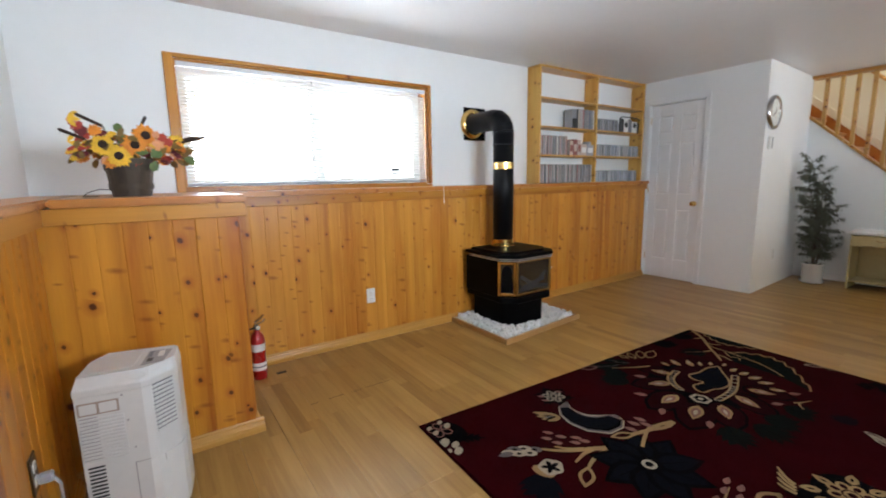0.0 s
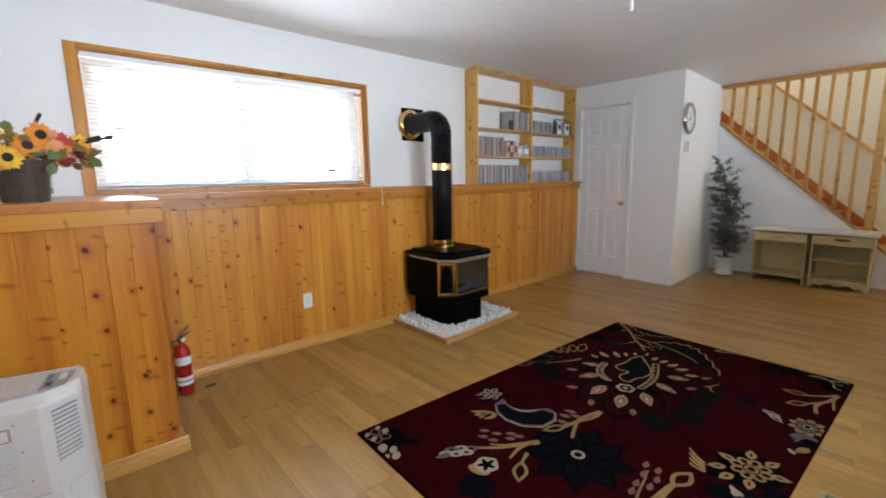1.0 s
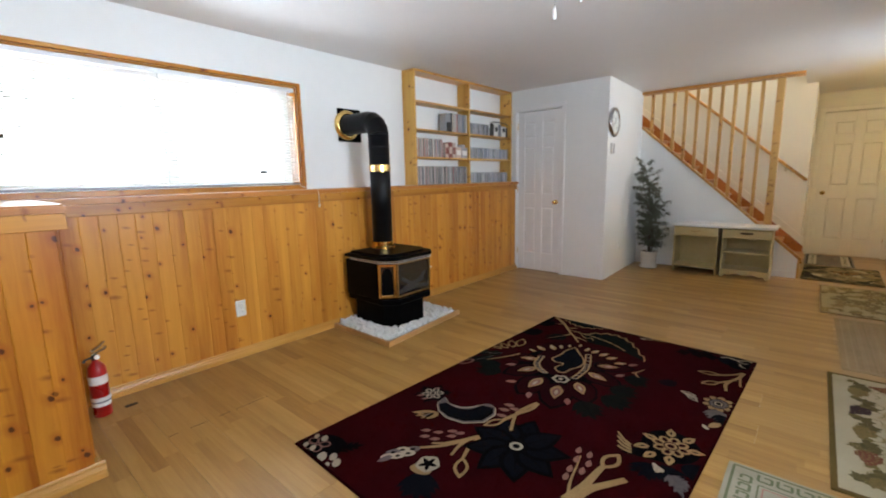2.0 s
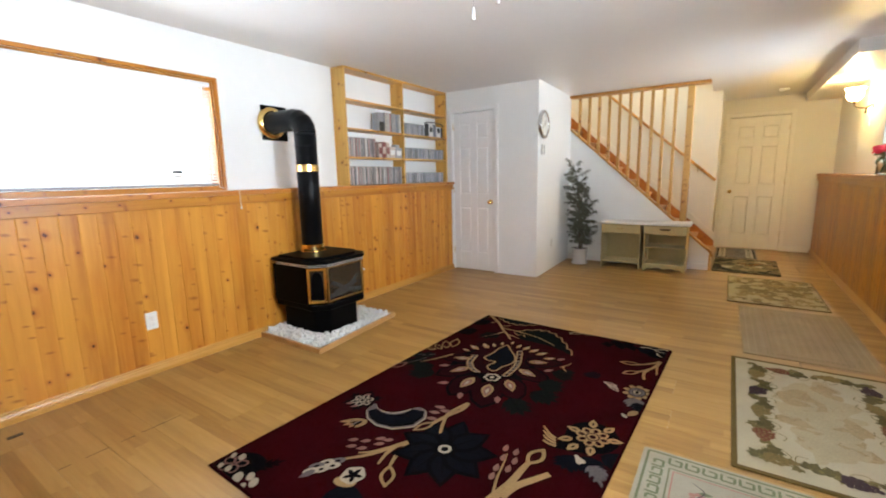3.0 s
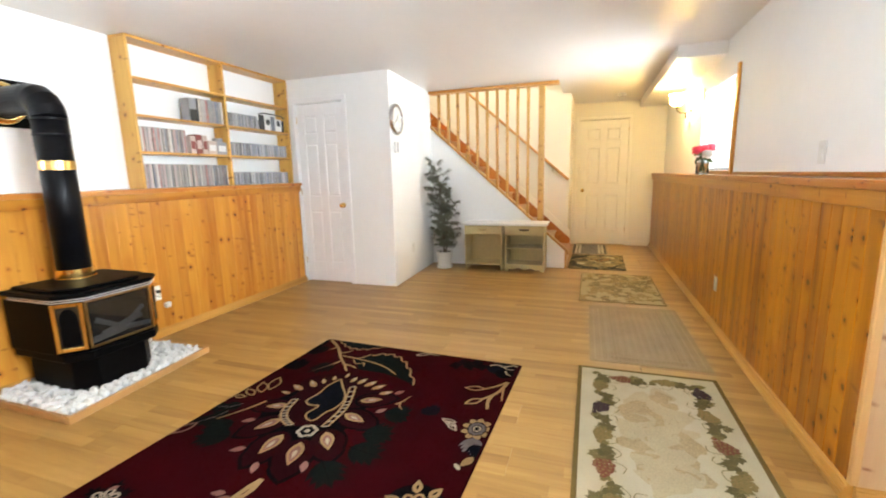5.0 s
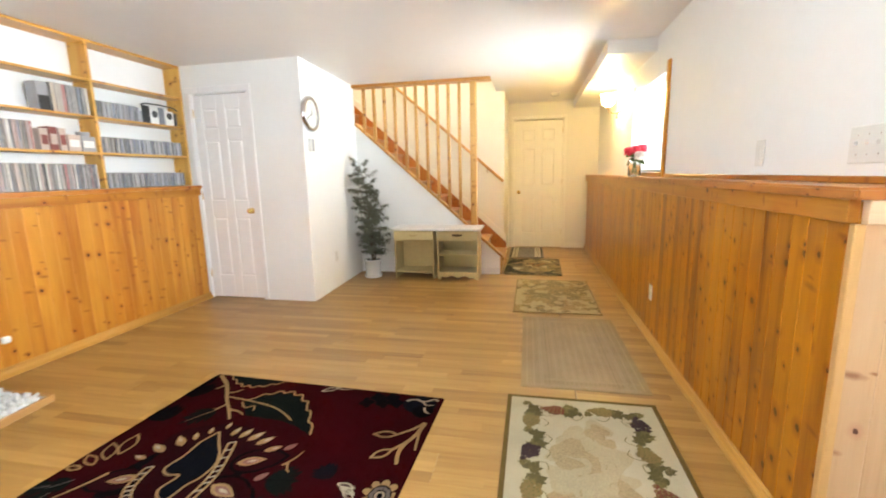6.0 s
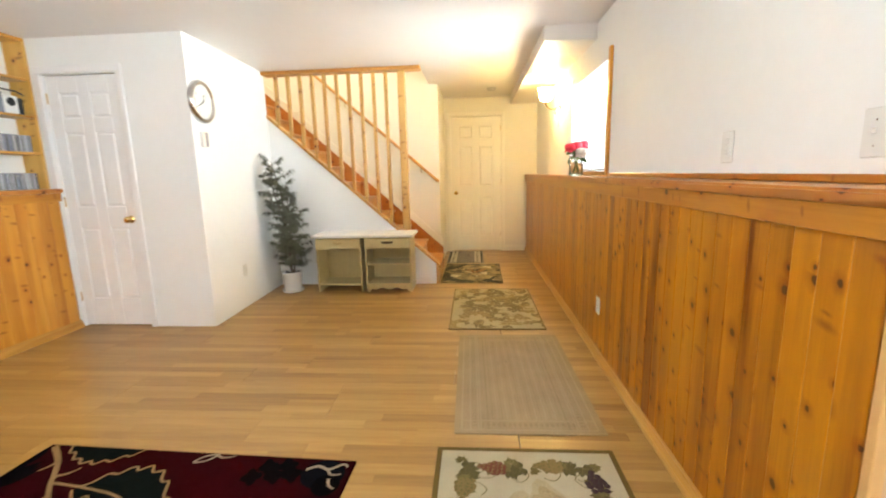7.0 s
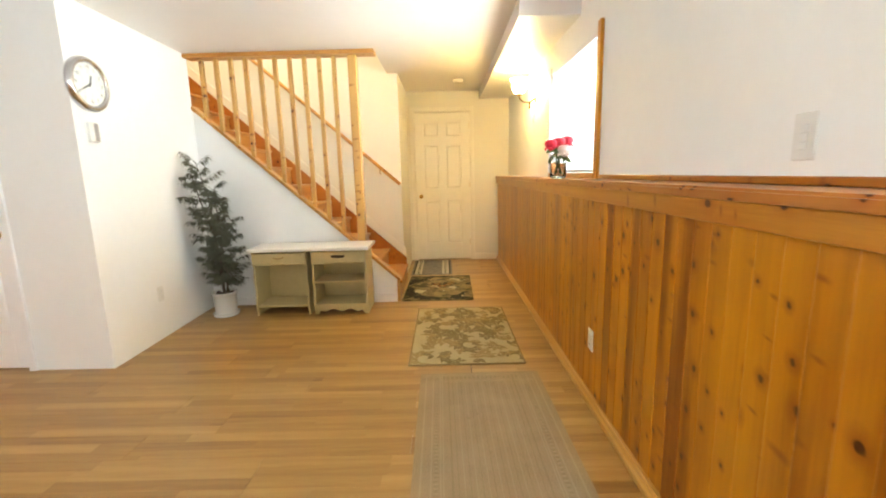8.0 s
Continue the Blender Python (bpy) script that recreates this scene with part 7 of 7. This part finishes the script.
# branch near the pale rug
pat.begin("gold_branch")
pat.stroke(RUG_GOLD, [(-0.720, -0.395), (-0.600, -0.415), (-0.480, -0.420), (-0.430, -0.425)], 0.042, taper=0.5)
loop_leaf(RUG_GOLD, -0.440, -0.424, -0.15, 0.120, 0.060, 0.017)
pat.stroke(RUG_GOLD, [(-0.680, -0.420), (-0.600, -0.440), (-0.530, -0.480), (-0.455, -0.525)], 0.040, taper=0.7)
pat.stroke(RUG_GOLD, [(-0.700, -0.395), (-0.600, -0.360), (-0.500, -0.338), (-0.430, -0.320)], 0.013)
berries(RUG_MAUVE, [(-0.400, -0.297), (-0.400, -0.348), (-0.465, -0.318), (-0.458, -0.370), (-0.540, -0.325), (-0.520, -0.370), (-0.595, -0.335)], 0.2, 0.055)
# figures along the short and near edges
pat.begin("border_flower")
for pts, w in (([(0.960, -0.700), (0.900, -0.660), (0.838, -0.595)], 0.018), ([(0.960, -0.702), (0.870, -0.690), (0.796, -0.662), (0.722, -0.610)], 0.024), ([(0.790, -0.660), (0.720, -0.650), (0.640, -0.668)], 0.022), ([(0.900, -0.695), (0.820, -0.705), (0.745, -0.718)], 0.014)):
    pat.stroke(RUG_GOLD, pts, w, taper=0.7)
loop_leaf(RUG_GOLD, 0.842, -0.600, 1.75, 0.110, 0.044, 0.012)
loop_leaf(RUG_GOLD, 0.730, -0.615, 2.35, 0.100, 0.044, 0.012)
pat.begin("border_flower")
for k in range(9):
    a = 2 * math.pi * k / 9
    pat.disc(RUG_GOLD, 0.455 + 0.066 * math.cos(a), -0.668 + 0.052 * math.sin(a), 0.024, 0.018, a, 10)
pat.disc(RUG_BLACK, 0.455, -0.668, 0.058, 0.046)
pat.ring(RUG_GREY, 0.455, -0.668, 0.042, 0.032, 0.016, 0, 0.08, 8)
pat.ring(RUG_CREAM, 0.455, -0.668, 0.020, 0.016, 0.008)
jag(RUG_GREY, 0.385, -0.672, -2.95, 0.13, 0.10)
jag(RUG_NAVY, 0.340, -0.690, -2.7, 0.12, 0.08)
pat.leaf(RUG_GOLD, 0.250, -0.715, 2.7, 0.085, 0.040)
pat.disc(RUG_CREAM, 0.168, -0.668, 0.022, 0.010, 0.8)
pat.begin("leaf_spray")
jag(RUG_NAVY, 0.500, -0.440, 0.9, 0.11, 0.10)
for k in range(3):
    loop_leaf(RUG_CREAM, 0.480 - 0.012 * k, -0.480 - 0.018 * k, -1.7 - 0.25 * k, 0.075, 0.026, 0.008)
pat.begin("corner_figure")
pat.disc(RUG_NAVY, 1.120, -0.625, 0.085, 0.090)
pat.disc(RUG_BLACK, 1.060, -0.660, 0.060, 0.055)
pat.stroke(RUG_CREAM, [(1.141, -0.545), (1.165, -0.590), (1.150, -0.640), (1.185, -0.690), (1.170, -0.715)], 0.014, taper=0.8)
pat.stroke(RUG_CREAM, [(1.150, -0.635), (1.120, -0.660), (1.125, -0.700)], 0.012)
pat.stroke(RUG_CREAM, [(1.095, -0.660), (1.060, -0.672), (1.042, -0.700)], 0.014)
pat.finish()

# grape-bordered mat
mat_a, MW, MH = rug_base("grape_mat", "oatmeal mat bordered with grapes and vine leaves", 2.385, 3.687, -0.828, -0.072, 0.008, MAT_GROUND, MAT_EDGE, 0, 0.020)
pat = Pattern(mat_a, 0.0082, MW, MH)
pat.begin("field_print")
rng = random.Random(61)
for k in range(70):
    a, r = rng.uniform(0, 6.28), math.sqrt(rng.uniform(0, 1))
    pat.disc((MAT_FIELD, MAT_BLOTCH, MAT_FIELD)[k % 3], (MW - 0.24) * r * math.cos(a), (MH - 0.24) * r * math.sin(a), rng.uniform(0.04, 0.10), rng.uniform(0.03, 0.07), rng.uniform(0, 3), 13, 0.22, 3)
for k in range(9):
    x, y, a = rng.uniform(-0.32, 0.32), rng.uniform(-0.15, 0.15), rng.uniform(0, 6.28)
    pat.stroke(MAT_TWIG, [(x, y), (x + 0.03 * math.cos(a), y + 0.03 * math.sin(a)), (x + 0.05 * math.cos(a + 0.6), y + 0.05 * math.sin(a + 0.6))], 0.004, taper=0.5)


def vine_leaf(x, y, a, s, m_, vein):
    """A five-lobed leaf with toothed lobes and a paler midrib."""
    pat.begin("vine_leaf")
    for k in range(5):
        b = a + (k - 2) * 0.70
        ln = s * (1.0 - 0.15 * abs(k - 2))
        pat.leaf(m_, x, y, b, ln, s * 0.46)
        for side in (1, -1):
            pat.leaf(m_, x + ln * 0.45 * math.cos(b), y + ln * 0.45 * math.sin(b), b + side * 0.7, ln * 0.38, s * 0.20)
    for k in (1, 2, 3):
        b = a + (k - 2) * 0.70
        pat.stroke(vein, [(x, y), (x + s * 0.7 * math.cos(b), y + s * 0.7 * math.sin(b))], s * 0.05, taper=0.3)


def grape_bunch(x, y, a, s, m_, glint):
    """A tapering heap of round berries."""
    pat.begin("fruit_motif")
    for row, n_ in enumerate((3, 4, 4, 3, 2, 1)):
        for q in range(n_):
            u = s * (0.13 + 0.155 * row) + rng.uniform(-0.004, 0.004)
            v = s * 0.165 * (q - (n_ - 1) / 2) + rng.uniform(-0.004, 0.004)
            px, py = x + u * math.cos(a) - v * math.sin(a), y + u * math.sin(a) + v * math.cos(a)
            pat.disc(m_, px, py, s * 0.108, n=9)
            pat.disc(glint, px + s * 0.02, py + s * 0.03, s * 0.048, n=6)


for k in range(26):
    per = [(2 * MW - 0.25), (2 * MH - 0.25)]
    d = k / 26 * 2 * (per[0] + per[1])
    hx, hy = MW - 0.125, MH - 0.125
    if d < per[0]:
        p, run = (-hx + d, -hy), 0.0
    elif d < per[0] + per[1]:
        p, run = (hx, -hy + d - per[0]), math.pi / 2
    elif d < 2 * per[0] + per[1]:
        p, run = (hx - (d - per[0] - per[1]), hy), math.pi
    else:
        p, run = (-hx, hy - (d - 2 * per[0] - per[1])), -math.pi / 2
    x, y = p[0] + rng.uniform(-0.012, 0.012), p[1] + rng.uniform(-0.012, 0.012)
    a = run + rng.uniform(-0.5, 0.5)
    pat.level = 90 if k % 2 else 190        # neighbours lie over one another by turns
    pat.begin("tendril")
    b = a + rng.uniform(-0.6, 0.6)
    pat.stroke(MAT_MOSS, [(x, y), (x + 0.05 * math.cos(b + 2), y + 0.05 * math.sin(b + 2)), (x + 0.085 * math.cos(b + 1.4), y + 0.085 * math.sin(b + 1.4)), (x + 0.08 * math.cos(b + 0.9), y + 0.08 * math.sin(b + 0.9))], 0.004, taper=1)
    c, s_ = math.cos(a), math.sin(a)
    if k % 2 == 0:
        vine_leaf(x - 0.055 * c, y - 0.055 * s_, a + 2.2, 0.060, MAT_LEAF, MAT_MOSS)
        vine_leaf(x + 0.015 * c, y + 0.015 * s_, a + 1.3, 0.052, MAT_MOSS, MAT_LEAF)
        vine_leaf(x - 0.030 * c, y - 0.030 * s_, a - 1.7, 0.048, MAT_MOSS, MAT_LEAF)
        grape_bunch(x - 0.045 * c, y - 0.045 * s_, a, 0.128, *((GRAPE_DARK, GRAPE_BLUE), (GRAPE_TAN, MAT_MOSS), (GRAPE_RED, GRAPE_TAN), (GRAPE_TAN, MAT_MOSS))[(k // 2) % 4])
    else:
        vine_leaf(x, y, a + rng.uniform(0.5, 2.6), 0.070, MAT_LEAF, MAT_MOSS)
        vine_leaf(x + 0.045 * c, y + 0.045 * s_, a - 0.9, 0.050, MAT_LEAF if k % 4 == 1 else MAT_MOSS, MAT_TWIG)
        vine_leaf(x - 0.040 * c, y - 0.040 * s_, a + 3.4, 0.040, MAT_MOSS, MAT_LEAF)
pat.finish()

# flat taupe mat with woven lines
mat_b, MW, MH = rug_base("woven_mat", "flat taupe sisal mat with pale woven border lines", 3.80, 5.05, -0.845, -0.130, 0.005, TAUPE, None, 0.6)
pat = Pattern(mat_b, 0.0052, MW, MH)
for s in (1, -1):
    for off, w, m_ in ((0.036, 0.008, TAUPE_LIGHT), (0.078, 0.006, TAUPE_LIGHT), (0.118, 0.005, TAUPE_LIGHT), (0.130, 0.005, TAUPE_LIGHT), (0.166, 0.008, TAUPE_DARK)):
        pat.begin("woven_line")
        pat.stroke(m_, [(-MW + 0.035, s * (MH - off)), (MW - 0.035, s * (MH - off))], w, taper=1)
    for off, w in ((0.032, 0.006), (0.110, 0.006)):
        pat.begin("woven_line")
        pat.stroke(TAUPE_LIGHT, [(s * (MW - off), -MH + 0.04), (s * (MW - off), MH - 0.04)], w, taper=1)
pat.begin("field_print")
for k in range(15):
    y = -MH + 0.19 + k * (2 * MH - 0.38) / 14
    pat.stroke(TAUPE_LIGHT if k % 2 else TAUPE_DARK, [(-MW + 0.12, y), (MW - 0.12, y)], 0.004, taper=1)
for k in range(44):
    x = -MW + 0.07 + k * (2 * MW - 0.14) / 43
    for y in (-MH + 0.098, MH - 0.098):
        pat.disc(TAUPE_DARK, x, y, 0.008, 0.013, n=4)
        pat.disc(TAUPE_LIGHT, x + 0.013, y, 0.004, 0.009, n=4)
for k in range(18):
    y = -MH + 0.14 + k * (2 * MH - 0.28) / 17
    for x in (-MW + 0.071, MW - 0.071):
        pat.disc(TAUPE_DARK, x, y, 0.022, 0.009, n=4)
for x, y in ((0.16, 0.05), (0.12, 0.10), (-0.15, 0.02), (0.20, -0.26)):
    pat.disc(TAUPE_DARK, x, y, 0.012, 0.008, 0.5, 9, 0.25, 3)
pat.finish()

mat_c, MW, MH = rug_base("damask_mat", "olive and beige mat with a scrolling damask pattern", 5.165, 6.34, -0.79, -0.035, 0.008, MAT_BUTTER, MAT_BRAID, 0, 0.010)
pat = Pattern(mat_c, 0.0082, MW, MH)
pat.begin("field_print")
rng = random.Random(71)


def acanthus(x, y, a, s, side, m_):
    """A leafy scroll: a curled stem with bent, notched leaves along its outer side."""
    pts = []
    for k in range(9):
        u = k / 8
        b = a + side * u * 4.2
        pts.append((x + s * (1 - 0.62 * u) * math.cos(b), y + s * (1 - 0.62 * u) * math.sin(b)))
    pat.stroke(m_, pts, 0.046 * s / 0.12, taper=0.6)
    for k in range(6):
        u = k / 6
        b = a + side * u * 3.6
        px, py = x + s * (1 - 0.5 * u) * math.cos(b), y + s * (1 - 0.5 * u) * math.sin(b)
        pat.leaf(m_, px, py, b + side * 0.9, s * (1.15 - 0.4 * u), s * 0.50, bend=side * 0.35)
        pat.leaf(m_, px, py, b + side * 0.3, s * (0.75 - 0.3 * u), s * 0.36, bend=side * 0.3)
        pat.stroke(MAT_BUTTER, [(px, py), (px + s * 0.55 * math.cos(b + side * 1.05), py + s * 0.55 * math.sin(b + side * 1.05))], 0.006)


def palmette(x, y, a, s, m_):
    """A fan of broad leaves round a bud."""
    for k in range(7):
        b = a + (k - 3) * 0.42
        pat.leaf(m_, x, y, b, s * (1.0 - 0.09 * abs(k - 3)), s * 0.34, bend=0.12 * (k - 3))
    for k in range(6):
        b = a + (k - 2.5) * 0.42
        pat.stroke(MAT_BUTTER, [(x + s * 0.2 * math.cos(b), y + s * 0.2 * math.sin(b)), (x + s * 0.8 * math.cos(b), y + s * 0.8 * math.sin(b))], 0.005)


for k in range(6):
    for j in range(4):
        x, y = -MW + 0.10 + k * 0.195, -MH + 0.09 + j * 0.190 + (0.05 if k % 2 else -0.02)
        if abs(y) > MH - 0.05:
            continue
        m_ = MAT_OLIVE if rng.random() < 0.65 else MAT_TARNISH
        if (k + j) % 3 == 1:
            palmette(x, y, rng.uniform(0, 6.28), rng.uniform(0.12, 0.16), m_)
        else:
            acanthus(x, y, rng.uniform(0, 6.28), rng.uniform(0.070, 0.105), rng.choice((1, -1)), m_)
for k in range(70):
    x, y, a = rng.uniform(-MW + 0.04, MW - 0.04), rng.uniform(-MH + 0.04, MH - 0.04), rng.uniform(0, 6.28)
    m_, ln = (MAT_OLIVE, MAT_TARNISH)[k % 2], rng.uniform(0.07, 0.14)
    pat.leaf(m_, x, y, a, ln, ln * 0.42, bend=rng.choice((-0.35, 0.35)))
    pat.leaf(m_, x, y, a + 0.8, ln * 0.7, ln * 0.34, bend=0.3)
    pat.stroke(MAT_BUTTER, [(x, y), (x + 0.7 * ln * math.cos(a), y + 0.7 * ln * math.sin(a))], 0.005)
pat.finish()
mat_e, MW, MH = rug_base("dark_mat", "olive mat with orange flowers and dark leaves, by the stairs", 6.59, 7.60, -0.565, 0.135, 0.009, MAT_MOTTLE, None, -1.0)
pat = Pattern(mat_e, 0.0092, MW, MH)
rng = random.Random(75)
pat.begin("field_print")
for k in range(26):                 # worn pale patches, most of them away from the stairs
    x, y = rng.uniform(-0.42, 0.42), rng.triangular(-0.32, 0.22, -0.22)
    pat.disc(MAT_STRAW if k % 3 else MAT_GROUND, x, y, rng.uniform(0.04, 0.12), rng.uniform(0.03, 0.07), rng.uniform(0, 3), 15, 0.28, rng.choice((3, 4, 5)))
for k in range(34):                 # dark leaf sprays round the edge
    a = rng.uniform(0, 6.28)
    x, y = 0.43 * math.cos(a), 0.29 * math.sin(a)
    if y < -0.05 and k % 2:
        continue
    for q in range(3):
        pat.leaf(MAT_LEAF if k % 3 == 0 else MAT_INK, x, y, a + rng.uniform(-1.6, 1.6), rng.uniform(0.06, 0.12), 0.034, bend=rng.uniform(-0.3, 0.3))
for x, y in ((0.10, 0.03), (0.06, -0.09), (0.13, -0.12), (0.02, -0.03)):
    pat.disc(MAT_INK, x, y, 0.075, 0.050, x * 9, 16, 0.15, 5)
    for q in range(6):
        b = q * 1.05 + x * 5
        pat.disc(MAT_RUST if q % 3 else MAT_OLIVE, x + 0.034 * math.cos(b), y + 0.030 * math.sin(b), 0.024, 0.015, b, 10)
    pat.disc(MAT_STRAW, x, y, 0.013)
for x, y, a in ((-0.30, 0.24, 0.4), (-0.38, 0.12, 1.2), (-0.15, 0.27, 0.2), (0.15, 0.28, -0.6), (0.32, 0.24, 2.0), (-0.40, -0.24, 1.0)):
    for q in range(5):
        pat.leaf(MAT_INK, x, y, a + q * 0.7, 0.15, 0.055, bend=0.2)
pat.finish()
mat_d, MW, MH = rug_base("door_mat", "small grey woven mat with pale patterned bands at its ends", 7.68, 8.56, -0.37, 0.135, 0.007, MAT_SMALL)
pat = Pattern(mat_d, 0.0072, MW, MH)
for s in (1, -1):
    pat.begin("end_band")
    pat.stroke(MAT_CHALK, [(-MW + 0.03, s * (MH - 0.085)), (MW - 0.03, s * (MH - 0.085))], 0.085, taper=1)
    for k in range(7):
        x = -MW + 0.10 + k * (2 * MW - 0.2) / 6
        pat.disc(MAT_INK, x, s * (MH - 0.085), 0.040, 0.022, 0, 4)
        pat.disc(MAT_CHALK, x, s * (MH - 0.085), 0.020, 0.010, 0, 4)
    pat.stroke(MAT_INK, [(-MW + 0.03, s * (MH - 0.030)), (MW - 0.03, s * (MH - 0.030))], 0.014, taper=1)
pat.finish()

# pale rug with a green key border
rug_e, MW, MH = rug_base("pale_rug", "cream rug with a sage green key border and faded flowers", 1.12, 2.335, -0.50, 0.258, 0.008, RUG_ECRU)
pat = Pattern(rug_e, 0.0082, MW, MH)
pat.begin("key_border")
for off, w, m_ in ((0.022, 0.010, RUG_SAGE), (0.112, 0.006, RUG_SAGE), (0.128, 0.006, RUG_ROSE)):
    a, b = MW - off, MH - off
    for p, q in (((-a, -b), (a, -b)), ((a, -b), (a, b)), ((a, b), (-a, b)), ((-a, b), (-a, -b))):
        pat.stroke(m_, [p, q], w, taper=1)
def key(x, y, a):
    for u0, v0, u1, v1 in ((-0.022, -0.020, 0.022, -0.020), (0.022, -0.020, 0.022, 0.014), (0.022, 0.014, -0.004, 0.014), (-0.022, -0.020, -0.022, 0.024)):
        c, s = math.cos(a), math.sin(a)
        pat.stroke(RUG_SAGE, [(x + u0 * c - v0 * s, y + u0 * s + v0 * c), (x + u1 * c - v1 * s, y + u1 * s + v1 * c)], 0.010, taper=1)
for k in range(18):
    x = -MW + 0.10 + k * (2 * MW - 0.20) / 17
    key(x, MH - 0.067, 0), key(x, -MH + 0.067, math.pi)
for k in range(9):
    y = -MH + 0.13 + k * (2 * MH - 0.26) / 8
    key(MW - 0.067, y, -math.pi / 2), key(-MW + 0.067, y, math.pi / 2)
rng = random.Random(81)
for k in range(26):
    x, y, a = rng.uniform(-MW + 0.22, MW - 0.22), rng.uniform(-MH + 0.22, MH - 0.22), rng.uniform(0, 6.28)
    for q in range(5):
        pat.disc(RUG_ROSE, x + 0.02 * math.cos(a + q * 1.257), y + 0.02 * math.sin(a + q * 1.257), 0.014, n=8)
    pat.disc(RUG_ECRU, x, y, 0.010, n=8)
    pat.leaf(RUG_SAGE, x + 0.03, y, a, 0.05, 0.02)
    pat.stroke(RUG_GREY, [(x, y), (x + 0.05 * math.cos(a + 1), y + 0.05 * math.sin(a + 1)), (x + 0.09 * math.cos(a + 1.7), y + 0.09 * math.sin(a + 1.7))], 0.006)
pat.finish()


# ---- floor planks ----
PLANK_W, PLANK_L = 0.192, 1.285
def plank_mesh(length):
    return to_mesh(box(0.0, PLANK_W - 0.0008, 0.0, length - 0.0008, -0.012, 0.0, 0.0007), "plank", FLOOR)
full = plank_mesh(PLANK_L)
floor_ob = bpy.data.objects["floor"]
rng = random.Random(91)
cut = {}
for k in range(int((FAR_X + 0.15 - WALL_W) / PLANK_W) + 1):
    x = WALL_W + k * PLANK_W
    y_end = WAIN_N + 0.02 if x < CLOSET_X + 0.1 else (SIDE_Y + 0.05 if x < STAIR_X0 + 0.1 else HALL_Y + 0.05)
    y = (-1.42 if x < 2.82 else WAIN_S - 0.03) - rng.choice([0.0, 0.32, 0.64, 0.96])
    while y < y_end:
        lo, hi = max(y, -1.62), min(y + PLANK_L, y_end)
        if hi - lo > 0.05:
            if hi - lo > PLANK_L - 0.001:
                me = full
            else:
                size = round(hi - lo, 2)
                me = cut.setdefault(size, None) or plank_mesh(size)
                cut[size] = me
            piece(me, "plank", (x, lo, 0.0), 0, floor_ob)
        y += PLANK_L
